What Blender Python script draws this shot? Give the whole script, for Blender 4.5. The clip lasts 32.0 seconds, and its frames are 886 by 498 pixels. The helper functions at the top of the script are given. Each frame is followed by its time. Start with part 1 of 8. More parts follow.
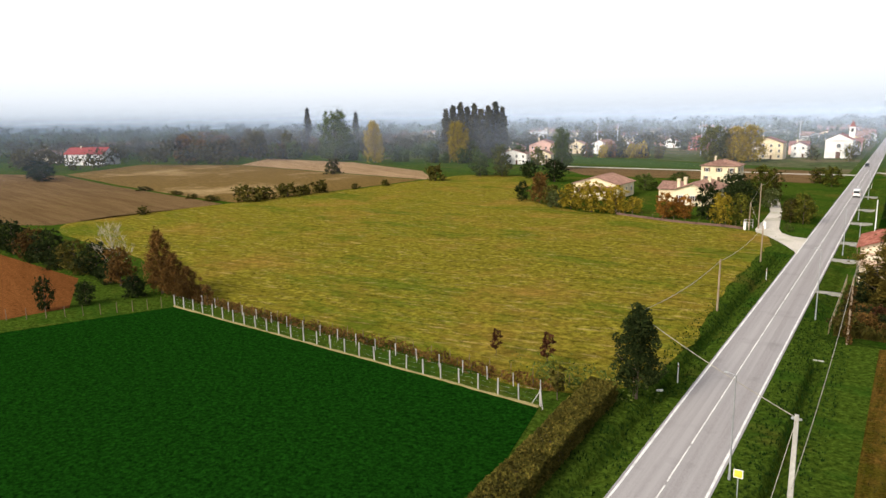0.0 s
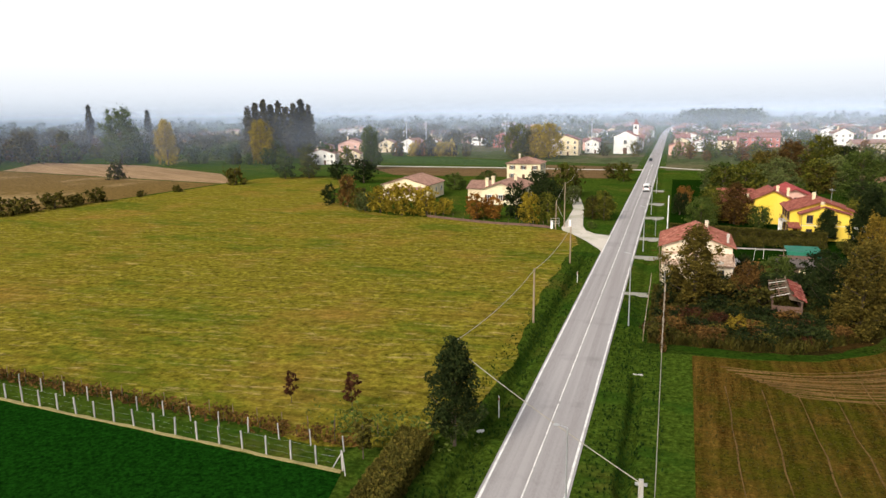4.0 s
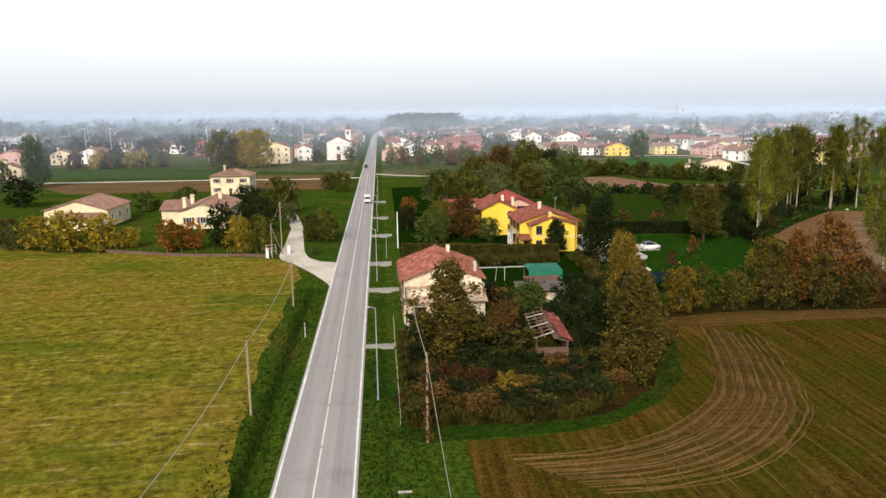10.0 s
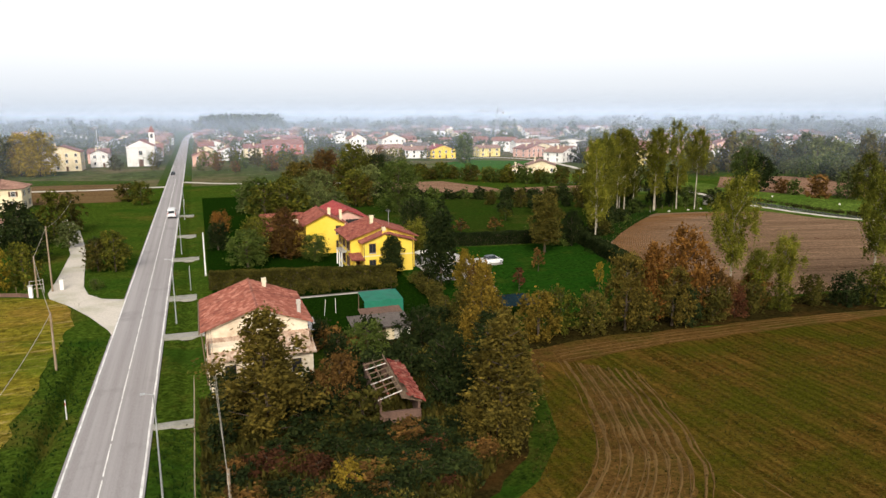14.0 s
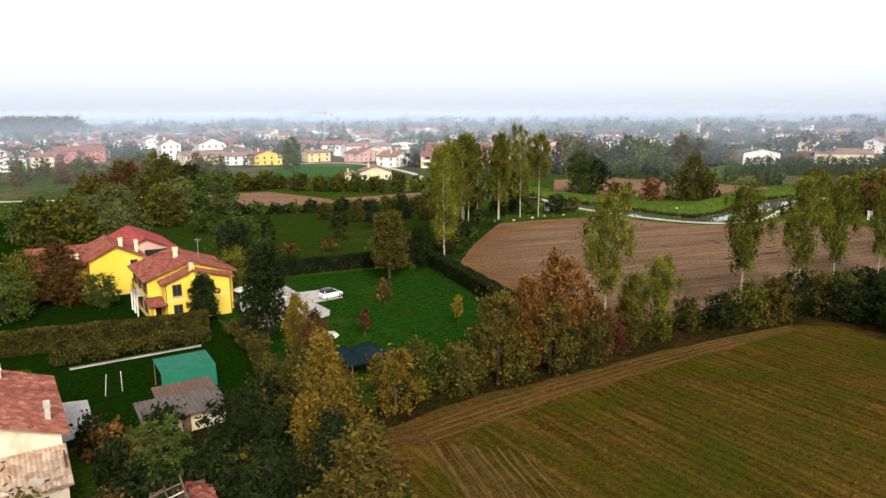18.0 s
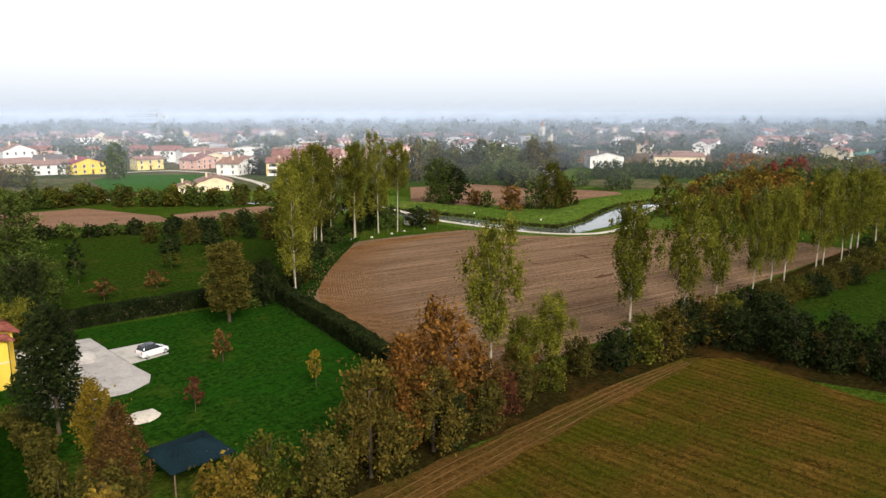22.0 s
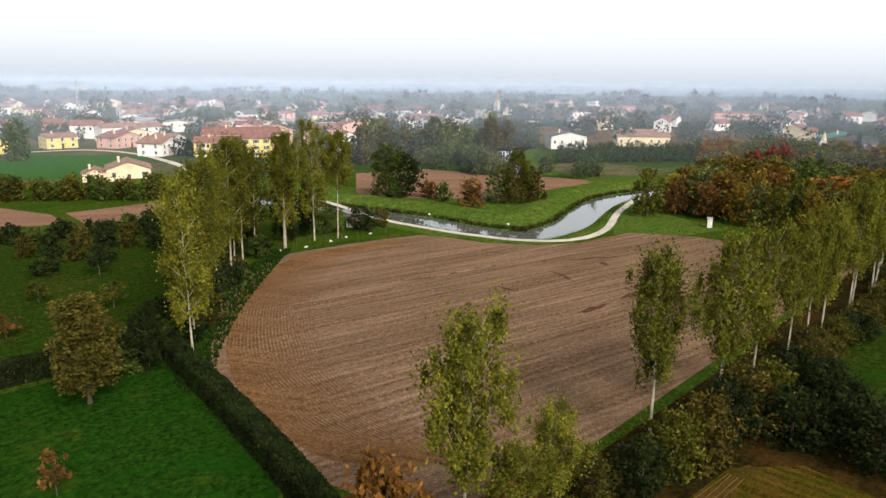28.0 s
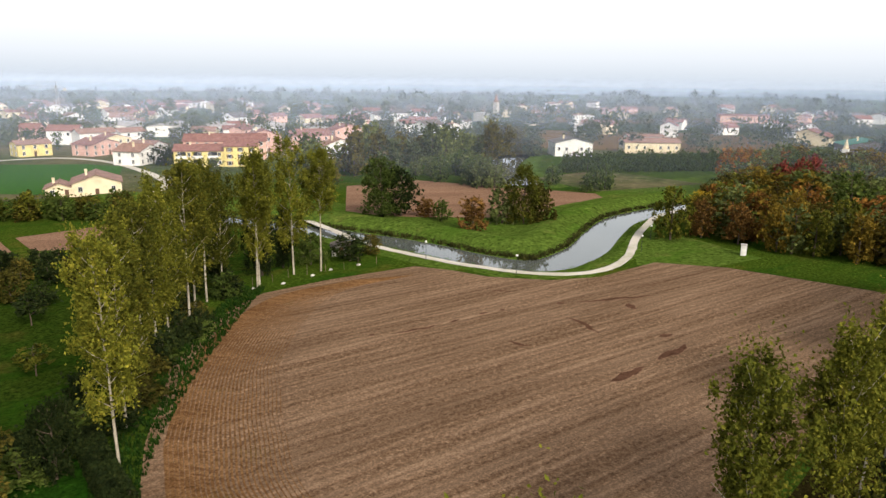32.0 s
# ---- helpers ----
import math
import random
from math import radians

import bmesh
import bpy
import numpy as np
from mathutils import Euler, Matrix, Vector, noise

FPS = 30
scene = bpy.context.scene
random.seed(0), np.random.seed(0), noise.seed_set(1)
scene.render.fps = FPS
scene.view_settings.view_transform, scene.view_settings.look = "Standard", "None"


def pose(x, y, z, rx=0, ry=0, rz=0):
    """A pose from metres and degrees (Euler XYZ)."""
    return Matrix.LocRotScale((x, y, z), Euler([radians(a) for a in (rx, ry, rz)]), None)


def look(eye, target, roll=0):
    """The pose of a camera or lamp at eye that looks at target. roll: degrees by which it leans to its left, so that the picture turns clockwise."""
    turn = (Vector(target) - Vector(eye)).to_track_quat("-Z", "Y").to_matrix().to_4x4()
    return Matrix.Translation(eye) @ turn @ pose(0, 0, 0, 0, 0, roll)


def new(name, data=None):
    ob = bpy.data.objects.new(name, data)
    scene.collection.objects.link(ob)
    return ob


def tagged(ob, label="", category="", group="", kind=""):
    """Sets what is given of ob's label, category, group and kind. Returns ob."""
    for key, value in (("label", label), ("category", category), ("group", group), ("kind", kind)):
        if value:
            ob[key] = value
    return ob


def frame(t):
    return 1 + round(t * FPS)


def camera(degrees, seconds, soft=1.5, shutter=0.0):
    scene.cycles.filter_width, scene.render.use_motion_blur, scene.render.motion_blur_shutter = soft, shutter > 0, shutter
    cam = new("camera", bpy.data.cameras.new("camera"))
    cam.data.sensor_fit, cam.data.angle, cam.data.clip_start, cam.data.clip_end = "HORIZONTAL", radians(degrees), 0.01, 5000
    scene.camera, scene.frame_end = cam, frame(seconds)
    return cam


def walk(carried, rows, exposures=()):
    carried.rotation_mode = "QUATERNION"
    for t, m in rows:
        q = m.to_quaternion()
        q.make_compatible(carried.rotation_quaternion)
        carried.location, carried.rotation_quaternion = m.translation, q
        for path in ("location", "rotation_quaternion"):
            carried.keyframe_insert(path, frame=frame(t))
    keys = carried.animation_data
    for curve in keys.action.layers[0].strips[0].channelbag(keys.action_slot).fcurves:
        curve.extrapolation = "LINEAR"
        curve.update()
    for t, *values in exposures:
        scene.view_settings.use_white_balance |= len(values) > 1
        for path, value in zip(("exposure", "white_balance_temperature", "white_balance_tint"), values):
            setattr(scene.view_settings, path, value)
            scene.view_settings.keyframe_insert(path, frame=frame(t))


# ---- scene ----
cam = camera(64.8, 32.0)
PATH = [
    (0, (11.899, -17.173, 25.708), (10.819, -15.533, 25.332), -0.9),
    (1, (11.292, -15.076, 25.608), (10.33, -13.365, 25.226), -0.9),
    (2, (10.527, -12.423, 25.648), (9.672, -10.657, 25.262), -0.9),
    (3, (9.679, -9.178, 25.687), (8.947, -7.357, 25.298), -0.8),
    (3.5, (9.152, -7.506, 25.75), (8.481, -5.663, 25.361), -0.8),
    (5.5, (7.174, -0.837, 26.108), (6.741, 1.077, 25.718), -0.8),
    (6, (6.768, 1.044, 26.071), (6.401, 2.971, 25.682), -0.8),
    (7, (6.012, 4.551, 26.206), (5.784, 6.5, 25.818), -0.7),
    (8, (5.518, 8.681, 26.327), (5.427, 10.641, 25.938), -0.8),
    (9, (5.371, 12.803, 26.387), (5.414, 14.764, 25.998), -0.7),
    (10, (5.323, 16.951, 26.316), (5.495, 18.905, 25.927), -0.7),
    (11, (5.708, 21.08, 26.183), (6.003, 23.02, 25.795), -0.6),
    (12, (6.429, 24.745, 26.201), (6.847, 26.662, 25.813), -0.7),
    (13, (7.233, 28.744, 26.121), (7.766, 30.632, 25.733), -0.8),
    (14, (8.075, 32.974, 26.396), (8.725, 34.825, 26.007), -0.3),
    (14.5, (8.681, 35.135, 26.336), (9.391, 36.964, 25.949), 0.0),
    (16.5, (12.696, 44.405, 26.543), (13.628, 46.131, 26.155), -0.6),
    (17, (13.565, 46.407, 26.635), (14.547, 48.105, 26.248), -0.5),
    (18, (15.206, 50.204, 27.009), (16.28, 51.847, 26.621), -0.3),
    (19, (17.289, 53.954, 27.324), (18.445, 55.539, 26.935), -0.1),
    (20, (19.284, 57.252, 27.62), (20.546, 58.754, 27.232), -0.1),
    (21, (21.466, 59.961, 28.107), (22.812, 61.388, 27.718), -0.0),
    (22, (23.94, 63.094, 28.379), (25.338, 64.471, 27.992), 0.0),
    (23, (26.648, 66.121, 28.683), (28.07, 67.474, 28.299), 0.1),
    (24, (29.634, 69.232, 29.243), (31.075, 70.565, 28.858), 0.3),
    (25, (32.736, 72.161, 29.751), (34.194, 73.476, 29.367), 0.4),
    (26, (36.082, 75.14, 30.155), (37.549, 76.438, 29.748), 0.5),
    (26.5, (37.806, 76.772, 30.343), (39.276, 78.059, 29.917), 0.5),
    (28.5, (45.701, 83.701, 31.379), (47.184, 84.957, 30.904), 0.7),
    (29, (47.766, 85.445, 31.578), (49.253, 86.696, 31.105), 0.7),
    (30, (51.878, 88.951, 31.81), (53.364, 90.204, 31.338), 0.7),
    (31, (55.177, 92.182, 32.391), (56.663, 93.435, 31.919), 0.7),
    (32, (57.979, 94.684, 32.796), (59.463, 95.939, 32.324), 0.7),
]
walk(cam, [(t, look(eye, target, roll)) for t, eye, target, roll in PATH], [(0.0, 0.0), (5.0, -0.1), (9.0, -0.2), (14.0, -0.14), (18.0, -0.04), (25.0, -0.1), (32.0, -0.06)])

# ---- light: hazy autumn overcast, soft sun from the south ----
SUN_AZ, SUN_EL = radians(198), radians(36)   # azimuth clockwise from +y
world = bpy.data.worlds.new("overcast_sky")
scene.world = world
world.use_nodes = True
wn, wl = world.node_tree.nodes, world.node_tree.links
wn.clear()
sky = wn.new("ShaderNodeTexSky")
sky.sky_type = "NISHITA"
sky.sun_disc = False
sky.sun_elevation, sky.sun_rotation = SUN_EL, SUN_AZ
sky.dust_density, sky.air_density, sky.ozone_density = 6.0, 1.0, 1.0
coord = wn.new("ShaderNodeTexCoord")
split = wn.new("ShaderNodeSeparateXYZ")
ramp = wn.new("ShaderNodeValToRGB")
for _ in range(2):
    ramp.color_ramp.elements.new(0.5)
for e, (p, c) in zip(ramp.color_ramp.elements, ((0.0, (0.74, 0.82, 0.92)), (0.03, (0.92, 0.97, 1.04)), (0.09, (1.13, 1.14, 1.16)), (1.0, (0.17, 0.18, 0.19)))):
    e.position, e.color = p, (*c, 1)
bg_sky, bg_cloud = wn.new("ShaderNodeBackground"), wn.new("ShaderNodeBackground")
bg_sky.inputs["Strength"].default_value = 0.05
bg_cloud.inputs["Strength"].default_value = 0.98
add, out = wn.new("ShaderNodeAddShader"), wn.new("ShaderNodeOutputWorld")
wl.new(coord.outputs["Generated"], split.inputs[0])
wl.new(split.outputs["Z"], ramp.inputs["Fac"])
wl.new(ramp.outputs["Color"], bg_cloud.inputs["Color"])
wl.new(sky.outputs["Color"], bg_sky.inputs["Color"])
wl.new(bg_sky.outputs[0], add.inputs[0])
wl.new(bg_cloud.outputs[0], add.inputs[1])
wl.new(add.outputs[0], out.inputs["Surface"])
sun = new("sun", bpy.data.lights.new("sun", "SUN"))
sun.data.energy, sun.data.angle, sun.data.color = 4.9, radians(26), (1.0, 0.92, 0.80)
sun.matrix_basis = look((0, 0, 0), (-math.sin(SUN_AZ) * math.cos(SUN_EL), -math.cos(SUN_AZ) * math.cos(SUN_EL), -math.sin(SUN_EL)))

# ---- materials ----
def node_material(name, rough=0.85, spec=0.25):
    m = bpy.data.materials.new(name)
    m.use_nodes = True
    nt = m.node_tree
    b = nt.nodes["Principled BSDF"]
    b.inputs["Roughness"].default_value = rough
    b.inputs["Specular IOR Level"].default_value = spec
    return m, nt, b


def add_node(nt, kind, **inputs):
    n = nt.nodes.new(kind)
    for k, v in inputs.items():
        n.inputs[k.replace("_", " ")].default_value = v
    return n


def placed(nt, turn=0.0, stretch=(1, 1, 1)):
    """World position, turned about z and stretched, as a texture coordinate."""
    g = nt.nodes.new("ShaderNodeNewGeometry")
    a = add_node(nt, "ShaderNodeMapping", Rotation=(0, 0, radians(turn)))
    s = add_node(nt, "ShaderNodeMapping", Scale=stretch)
    nt.links.new(g.outputs["Position"], a.inputs["Vector"])
    nt.links.new(a.outputs[0], s.inputs["Vector"])
    return s.outputs[0]


def cloud(nt, vec, scale, detail=4.0, rough=0.6):
    n = add_node(nt, "ShaderNodeTexNoise", Scale=scale, Detail=detail, Roughness=rough)
    nt.links.new(vec, n.inputs["Vector"])
    return n.outputs["Fac"]


def ramped(nt, fac, *stops):
    r = nt.nodes.new("ShaderNodeValToRGB")
    el = r.color_ramp.elements
    while len(el) < len(stops):
        el.new(0.5)
    for e, (p, c) in zip(el, stops):
        e.position, e.color = p, (*c, 1) if len(c) == 3 else c
    nt.links.new(fac, r.inputs["Fac"])
    return r.outputs["Color"]


def mixed(nt, fac, a, b, mode="MIX"):
    n = nt.nodes.new("ShaderNodeMix")
    n.data_type, n.blend_type = "RGBA", mode
    for slot, v in ((0, fac), (6, a), (7, b)):
        if isinstance(v, (int, float)):
            n.inputs[slot].default_value = v
        elif isinstance(v, tuple):
            n.inputs[slot].default_value = (*v, 1)
        else:
            nt.links.new(v, n.inputs[slot])
    return n.outputs[2]


def bumped(nt, b, height, strength, distance):
    n = add_node(nt, "ShaderNodeBump", Strength=strength, Distance=distance)
    nt.links.new(height, n.inputs["Height"])
    nt.links.new(n.outputs[0], b.inputs["Normal"])


def surface(name, c1, c2, big=0.4, small=6.0, bump=0.3, depth=0.05, rough=0.85, spec=0.25, metal=0.0, stain=None):
    """Two-scale mottled surface in world metres, with fine relief."""
    m, nt, b = node_material(name, rough, spec)
    v = placed(nt)
    f = cloud(nt, v, small, 6)
    col = ramped(nt, f, (0.3, c1), (0.7, c2))
    g = cloud(nt, v, big, 3)
    dark = tuple(x * 0.72 for x in c1)
    col = mixed(nt, ramped(nt, g, (0.45, (0, 0, 0)), (0.72, (0.8, 0.8, 0.8))), col, stain or dark)
    nt.links.new(col, b.inputs["Base Color"])
    b.inputs["Metallic"].default_value = metal
    bumped(nt, b, f, bump, depth)
    return m


def grass(name, dark, mid, dry, big=0.06, fine=3.0, dryness=0.55, streak=0.0, turn=0.0, lush=None):
    """Grass sward: tufts, patches, and mown streaks where streak > 0, with lusher patches in the colour lush."""
    m, nt, b = node_material(name, 1.0, 0.0)
    v = placed(nt)
    tuft = cloud(nt, v, fine, 8, 0.75)
    col = ramped(nt, tuft, (0.36, dark), (0.56, mid), (0.72, tuple(min(1, 1.6 * x) for x in mid)))
    patch_ = cloud(nt, v, big, 5, 0.65)
    lo = 1.0 - dryness
    col = mixed(nt, ramped(nt, patch_, (lo, (0, 0, 0)), (lo + 0.22, (1, 1, 1))), col, mixed(nt, tuft, tuple(0.55 * x for x in dry), tuple(1.35 * x for x in dry)))
    if lush:
        wet = cloud(nt, placed(nt, turn + 12, (0.45, 1, 1)), big * 1.2, 8, 0.74)
        col = mixed(nt, ramped(nt, wet, (0.51, (0, 0, 0)), (0.60, (0.85, 0.85, 0.85))), col, mixed(nt, tuft, tuple(0.4 * x for x in lush), tuple(1.5 * x for x in lush)))
    if streak:
        s = cloud(nt, placed(nt, turn, (0.15, 1.0, 1)), 1.0, 8, 0.82)
        pale = (0.42, 0.31, 0.13)
        col = mixed(nt, ramped(nt, s, (0.555, (0, 0, 0)), (0.64, (streak, streak, streak))), col, pale)
        s2 = cloud(nt, placed(nt, turn + 3, (0.05, 0.55, 1)), 1.1, 6, 0.75)
        col = mixed(nt, ramped(nt, s2, (0.53, (0, 0, 0)), (0.62, (0.75 * streak,) * 3)), col, dark)
    blade = cloud(nt, v, fine * 0.45, 9, 0.85)
    col = mixed(nt, 1.0, col, ramped(nt, blade, (0.38, (0.62, 0.62, 0.62)), (0.62, (1.34, 1.34, 1.34))), "MULTIPLY")
    nt.links.new(col, b.inputs["Base Color"])
    bumped(nt, b, tuft, 0.9, 0.12)
    return m


def tilled(name, dark, light, turn, period, weed=None, weeds=0.0, stripes=0.5, contrast=1.0, rows=0.0, rowed=0.3):
    """Tilled soil with furrows along x turned by turn degrees, clods and weedy patches."""
    m, nt, b = node_material(name, 1.0, 0.0)
    clod = cloud(nt, placed(nt), 1.7, 9, 0.8)
    line = cloud(nt, placed(nt, turn, (0.035, 1.0 / period, 1)), 1.0, 5, 0.68)
    wide = cloud(nt, placed(nt, turn, (0.012, 0.16, 1)), 1.0, 4, 0.6)
    col = ramped(nt, clod, (0.36, tuple(0.5 * x for x in dark)), (0.5, dark), (0.66, light))
    col = mixed(nt, ramped(nt, line, (0.42, (0, 0, 0)), (0.62, (stripes,) * 3)), col, light)
    col = mixed(nt, ramped(nt, wide, (0.4, (0, 0, 0)), (0.66, (0.45 * contrast,) * 3)), col, tuple(0.6 * x for x in dark))
    if weed:
        w = cloud(nt, placed(nt), 0.12, 7, 0.72)
        col = mixed(nt, ramped(nt, w, (0.62 - weeds, (0, 0, 0)), (0.8 - weeds, (0.85, 0.85, 0.85))), col, mixed(nt, clod, tuple(0.4 * x for x in weed), tuple(1.5 * x for x in weed)))
    if rows:
        wave = add_node(nt, "ShaderNodeTexWave", Scale=0.314 / rows, Distortion=5.0, Detail=4.0, Detail_Scale=0.5, Detail_Roughness=0.7)
        wave.bands_direction = "Y"
        nt.links.new(placed(nt, turn), wave.inputs["Vector"])
        col = mixed(nt, 1.0, col, ramped(nt, wave.outputs["Fac"], (0.2, (1 - rowed,) * 3), (0.8, (1 + rowed,) * 3)), "MULTIPLY")
    crumb = cloud(nt, placed(nt), 4.5, 6, 0.8)
    col = mixed(nt, 1.0, col, ramped(nt, crumb, (0.36, (0.55, 0.55, 0.55)), (0.64, (1.4, 1.4, 1.4))), "MULTIPLY")
    nt.links.new(col, b.inputs["Base Color"])
    h = mixed(nt, 0.5, clod, line)
    bumped(nt, b, h, 0.9, 0.16)
    return m


def foliage(name, *cols):
    """Leaves: every leaf its own tone between the given colours, every plant a little lighter or darker."""
    m, nt, b = node_material(name, 0.7, 0.06)
    geo = nt.nodes.new("ShaderNodeNewGeometry")
    col = ramped(nt, geo.outputs["Random Per Island"], *[((i / max(1, len(cols) - 1)) ** 0.72, c) for i, c in enumerate(cols)])
    col = mixed(nt, 0.5, col, cols[len(cols) // 2])
    info = nt.nodes.new("ShaderNodeObjectInfo")
    col = mixed(nt, 1.0, col, ramped(nt, info.outputs["Random"], (0, (0.7, 0.72, 0.7)), (1, (1.2, 1.15, 1.1))), "MULTIPLY")
    clump = cloud(nt, placed(nt), 0.55, 4, 0.6)
    col = mixed(nt, 1.0, col, ramped(nt, clump, (0.34, (0.5, 0.52, 0.5)), (0.66, (1.3, 1.27, 1.2))), "MULTIPLY")
    nt.links.new(col, b.inputs["Base Color"])
    thin, mix = nt.nodes.new("ShaderNodeBsdfTranslucent"), nt.nodes.new("ShaderNodeMixShader")
    nt.links.new(col, thin.inputs["Color"])
    mix.inputs[0].default_value = 0.3
    nt.links.new(b.outputs[0], mix.inputs[1])
    nt.links.new(thin.outputs[0], mix.inputs[2])
    nt.links.new(mix.outputs[0], nt.nodes["Material Output"].inputs["Surface"])
    return m


def tiles(name, c1, c2, c3):
    """Clay roof tiles: every tile its own tone, lichen and soot patches."""
    m, nt, b = node_material(name, 0.85, 0.2)
    v = placed(nt)
    cell = add_node(nt, "ShaderNodeTexVoronoi", Scale=2.3)
    nt.links.new(v, cell.inputs["Vector"])
    col = ramped(nt, cell.outputs["Color"], (0.1, c1), (0.5, c2), (0.9, c3))
    g = cloud(nt, v, 0.55, 6, 0.7)
    col = mixed(nt, ramped(nt, g, (0.48, (0, 0, 0)), (0.75, (0.75,) * 3)), col, tuple(0.45 * x for x in c1))
    nt.links.new(col, b.inputs["Base Color"])
    bumped(nt, b, cell.outputs["Distance"], 0.4, 0.05)
    return m


GRASS = grass("verge_grass", (0.011, 0.024, 0.003), (0.048, 0.078, 0.009), (0.095, 0.078, 0.016), 0.07, 2.2, 0.45, lush=(0.022, 0.055, 0.006))
MEADOW = grass("mown_meadow", (0.050, 0.044, 0.006), (0.178, 0.152, 0.017), (0.215, 0.130, 0.026), 0.05, 1.1, 0.50, 0.62, -6, (0.080, 0.102, 0.010))
CROP = grass("green_crop", (0.0015, 0.010, 0.001), (0.006, 0.036, 0.003), (0.015, 0.055, 0.005), 0.03, 2.6, 0.32)
LAWN = grass("garden_lawn", (0.004, 0.014, 0.002), (0.016, 0.050, 0.005), (0.044, 0.068, 0.009), 0.12, 1.8, 0.45, lush=(0.011, 0.046, 0.004))
ORCHARD = grass("orchard_grass", (0.006, 0.014, 0.002), (0.027, 0.046, 0.006), (0.062, 0.054, 0.012), 0.09, 1.8, 0.45, lush=(0.016, 0.042, 0.004))
SPORT = grass("sports_turf", (0.016, 0.06, 0.009), (0.04, 0.11, 0.015), (0.065, 0.13, 0.024), 0.05, 2.0, 0.4)
BANK = grass("canal_bank_grass", (0.022, 0.044, 0.007), (0.078, 0.118, 0.019), (0.14, 0.135, 0.036), 0.10, 1.2, 0.42, lush=(0.052, 0.10, 0.012))
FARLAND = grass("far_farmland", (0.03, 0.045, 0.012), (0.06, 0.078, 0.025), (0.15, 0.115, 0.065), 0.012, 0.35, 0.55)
PLOUGHED = tilled("harrowed_soil", (0.135, 0.082, 0.048), (0.285, 0.190, 0.124), 14, 1.3, None, 0, 0.62, 1.0, 1.1, 0.08)
MARGIN = tilled("reddish_margin_soil", (0.135, 0.068, 0.028), (0.25, 0.14, 0.066), 62, 0.9, (0.06, 0.055, 0.012), 0.04, 0.5)
STUBBLE = tilled("weedy_stubble", (0.044, 0.026, 0.005), (0.140, 0.080, 0.017), 91.5, 1.15, (0.040, 0.042, 0.004), 0.22, 0.62, 0.45, 1.0, 0.11)
HEADLAND = tilled("headland_soil", (0.070, 0.038, 0.011), (0.155, 0.086, 0.026), 4, 0.8, (0.040, 0.040, 0.006), 0.15, 0.5)
BROWN = tilled("brown_field", (0.12, 0.075, 0.035), (0.2, 0.13, 0.06), 12, 2.5, (0.08, 0.075, 0.02), 0.05, 0.4)
TANFIELD = tilled("pale_stubble", (0.25, 0.16, 0.085), (0.4, 0.28, 0.16), 30, 3.0, (0.16, 0.12, 0.05), 0.02, 0.5)
OCHRE = tilled("ochre_soil", (0.12, 0.045, 0.014), (0.2, 0.08, 0.025), 20, 2.0, None, 0, 0.4)
FIELD2 = tilled("far_ploughed", (0.2, 0.115, 0.075), (0.3, 0.19, 0.125), 35, 2.5, None, 0, 0.4)
TRACK = surface("wheel_rut_soil", (0.085, 0.049, 0.015), (0.15, 0.09, 0.03), 0.3, 4, 0.6, 0.06, 0.95, 0.1)
MUD = surface("wet_mud", (0.065, 0.032, 0.019), (0.12, 0.064, 0.042), 0.5, 3, 0.8, 0.08, 1.0, 0.0)
GRAVEL = surface("white_gravel", (0.42, 0.38, 0.33), (0.62, 0.57, 0.5), 0.15, 5, 0.5, 0.04, 0.95, 0.15, stain=(0.3, 0.29, 0.2))
ROADMARK = surface("worn_road_paint", (0.6, 0.59, 0.57), (0.78, 0.77, 0.75), 0.7, 7, 0.2, 0.01, 0.7, stain=(0.4, 0.39, 0.38))
CONCRETE = surface("weathered_concrete", (0.36, 0.34, 0.31), (0.5, 0.48, 0.44), 0.5, 6, 0.3, 0.02, 0.9)
DULL_CONC = surface("dull_concrete", (0.22, 0.215, 0.195), (0.34, 0.325, 0.29), 0.5, 6, 0.3, 0.02, 0.9, stain=(0.12, 0.13, 0.07))
PALE_CONC = surface("pale_concrete_slab", (0.33, 0.31, 0.30), (0.46, 0.435, 0.415), 0.35, 5, 0.3, 0.02, 0.9)
CREAM = surface("cream_plaster", (0.68, 0.57, 0.38), (0.76, 0.65, 0.45), 0.3, 5, 0.15, 0.01, 0.9)
WHITE = surface("white_plaster", (0.74, 0.72, 0.69), (0.82, 0.8, 0.77), 0.3, 5, 0.15, 0.01, 0.9)
YELLOW = surface("yellow_plaster", (0.74, 0.52, 0.065), (0.80, 0.59, 0.095), 0.25, 5, 0.12, 0.01, 0.88, stain=(0.68, 0.46, 0.03))
PINK = surface("pink_plaster", (0.6, 0.36, 0.29), (0.68, 0.43, 0.36), 0.3, 5, 0.12, 0.01, 0.9)
REDWALL = surface("red_plaster", (0.36, 0.13, 0.10), (0.43, 0.17, 0.14), 0.3, 5, 0.12, 0.01, 0.9)
OLDWALL = surface("decayed_plaster", (0.62, 0.53, 0.40), (0.78, 0.69, 0.54), 0.55, 3.0, 0.7, 0.05, 0.95, stain=(0.42, 0.31, 0.21))
ROOF_OLD = tiles("old_clay_tiles", (0.17, 0.052, 0.036), (0.26, 0.088, 0.06), (0.37, 0.165, 0.12))
ROOF_RED = tiles("red_clay_tiles", (0.15, 0.042, 0.032), (0.22, 0.066, 0.046), (0.29, 0.11, 0.08))
ROOF_BRN = tiles("brown_clay_tiles", (0.19, 0.105, 0.08), (0.26, 0.15, 0.115), (0.34, 0.21, 0.165))
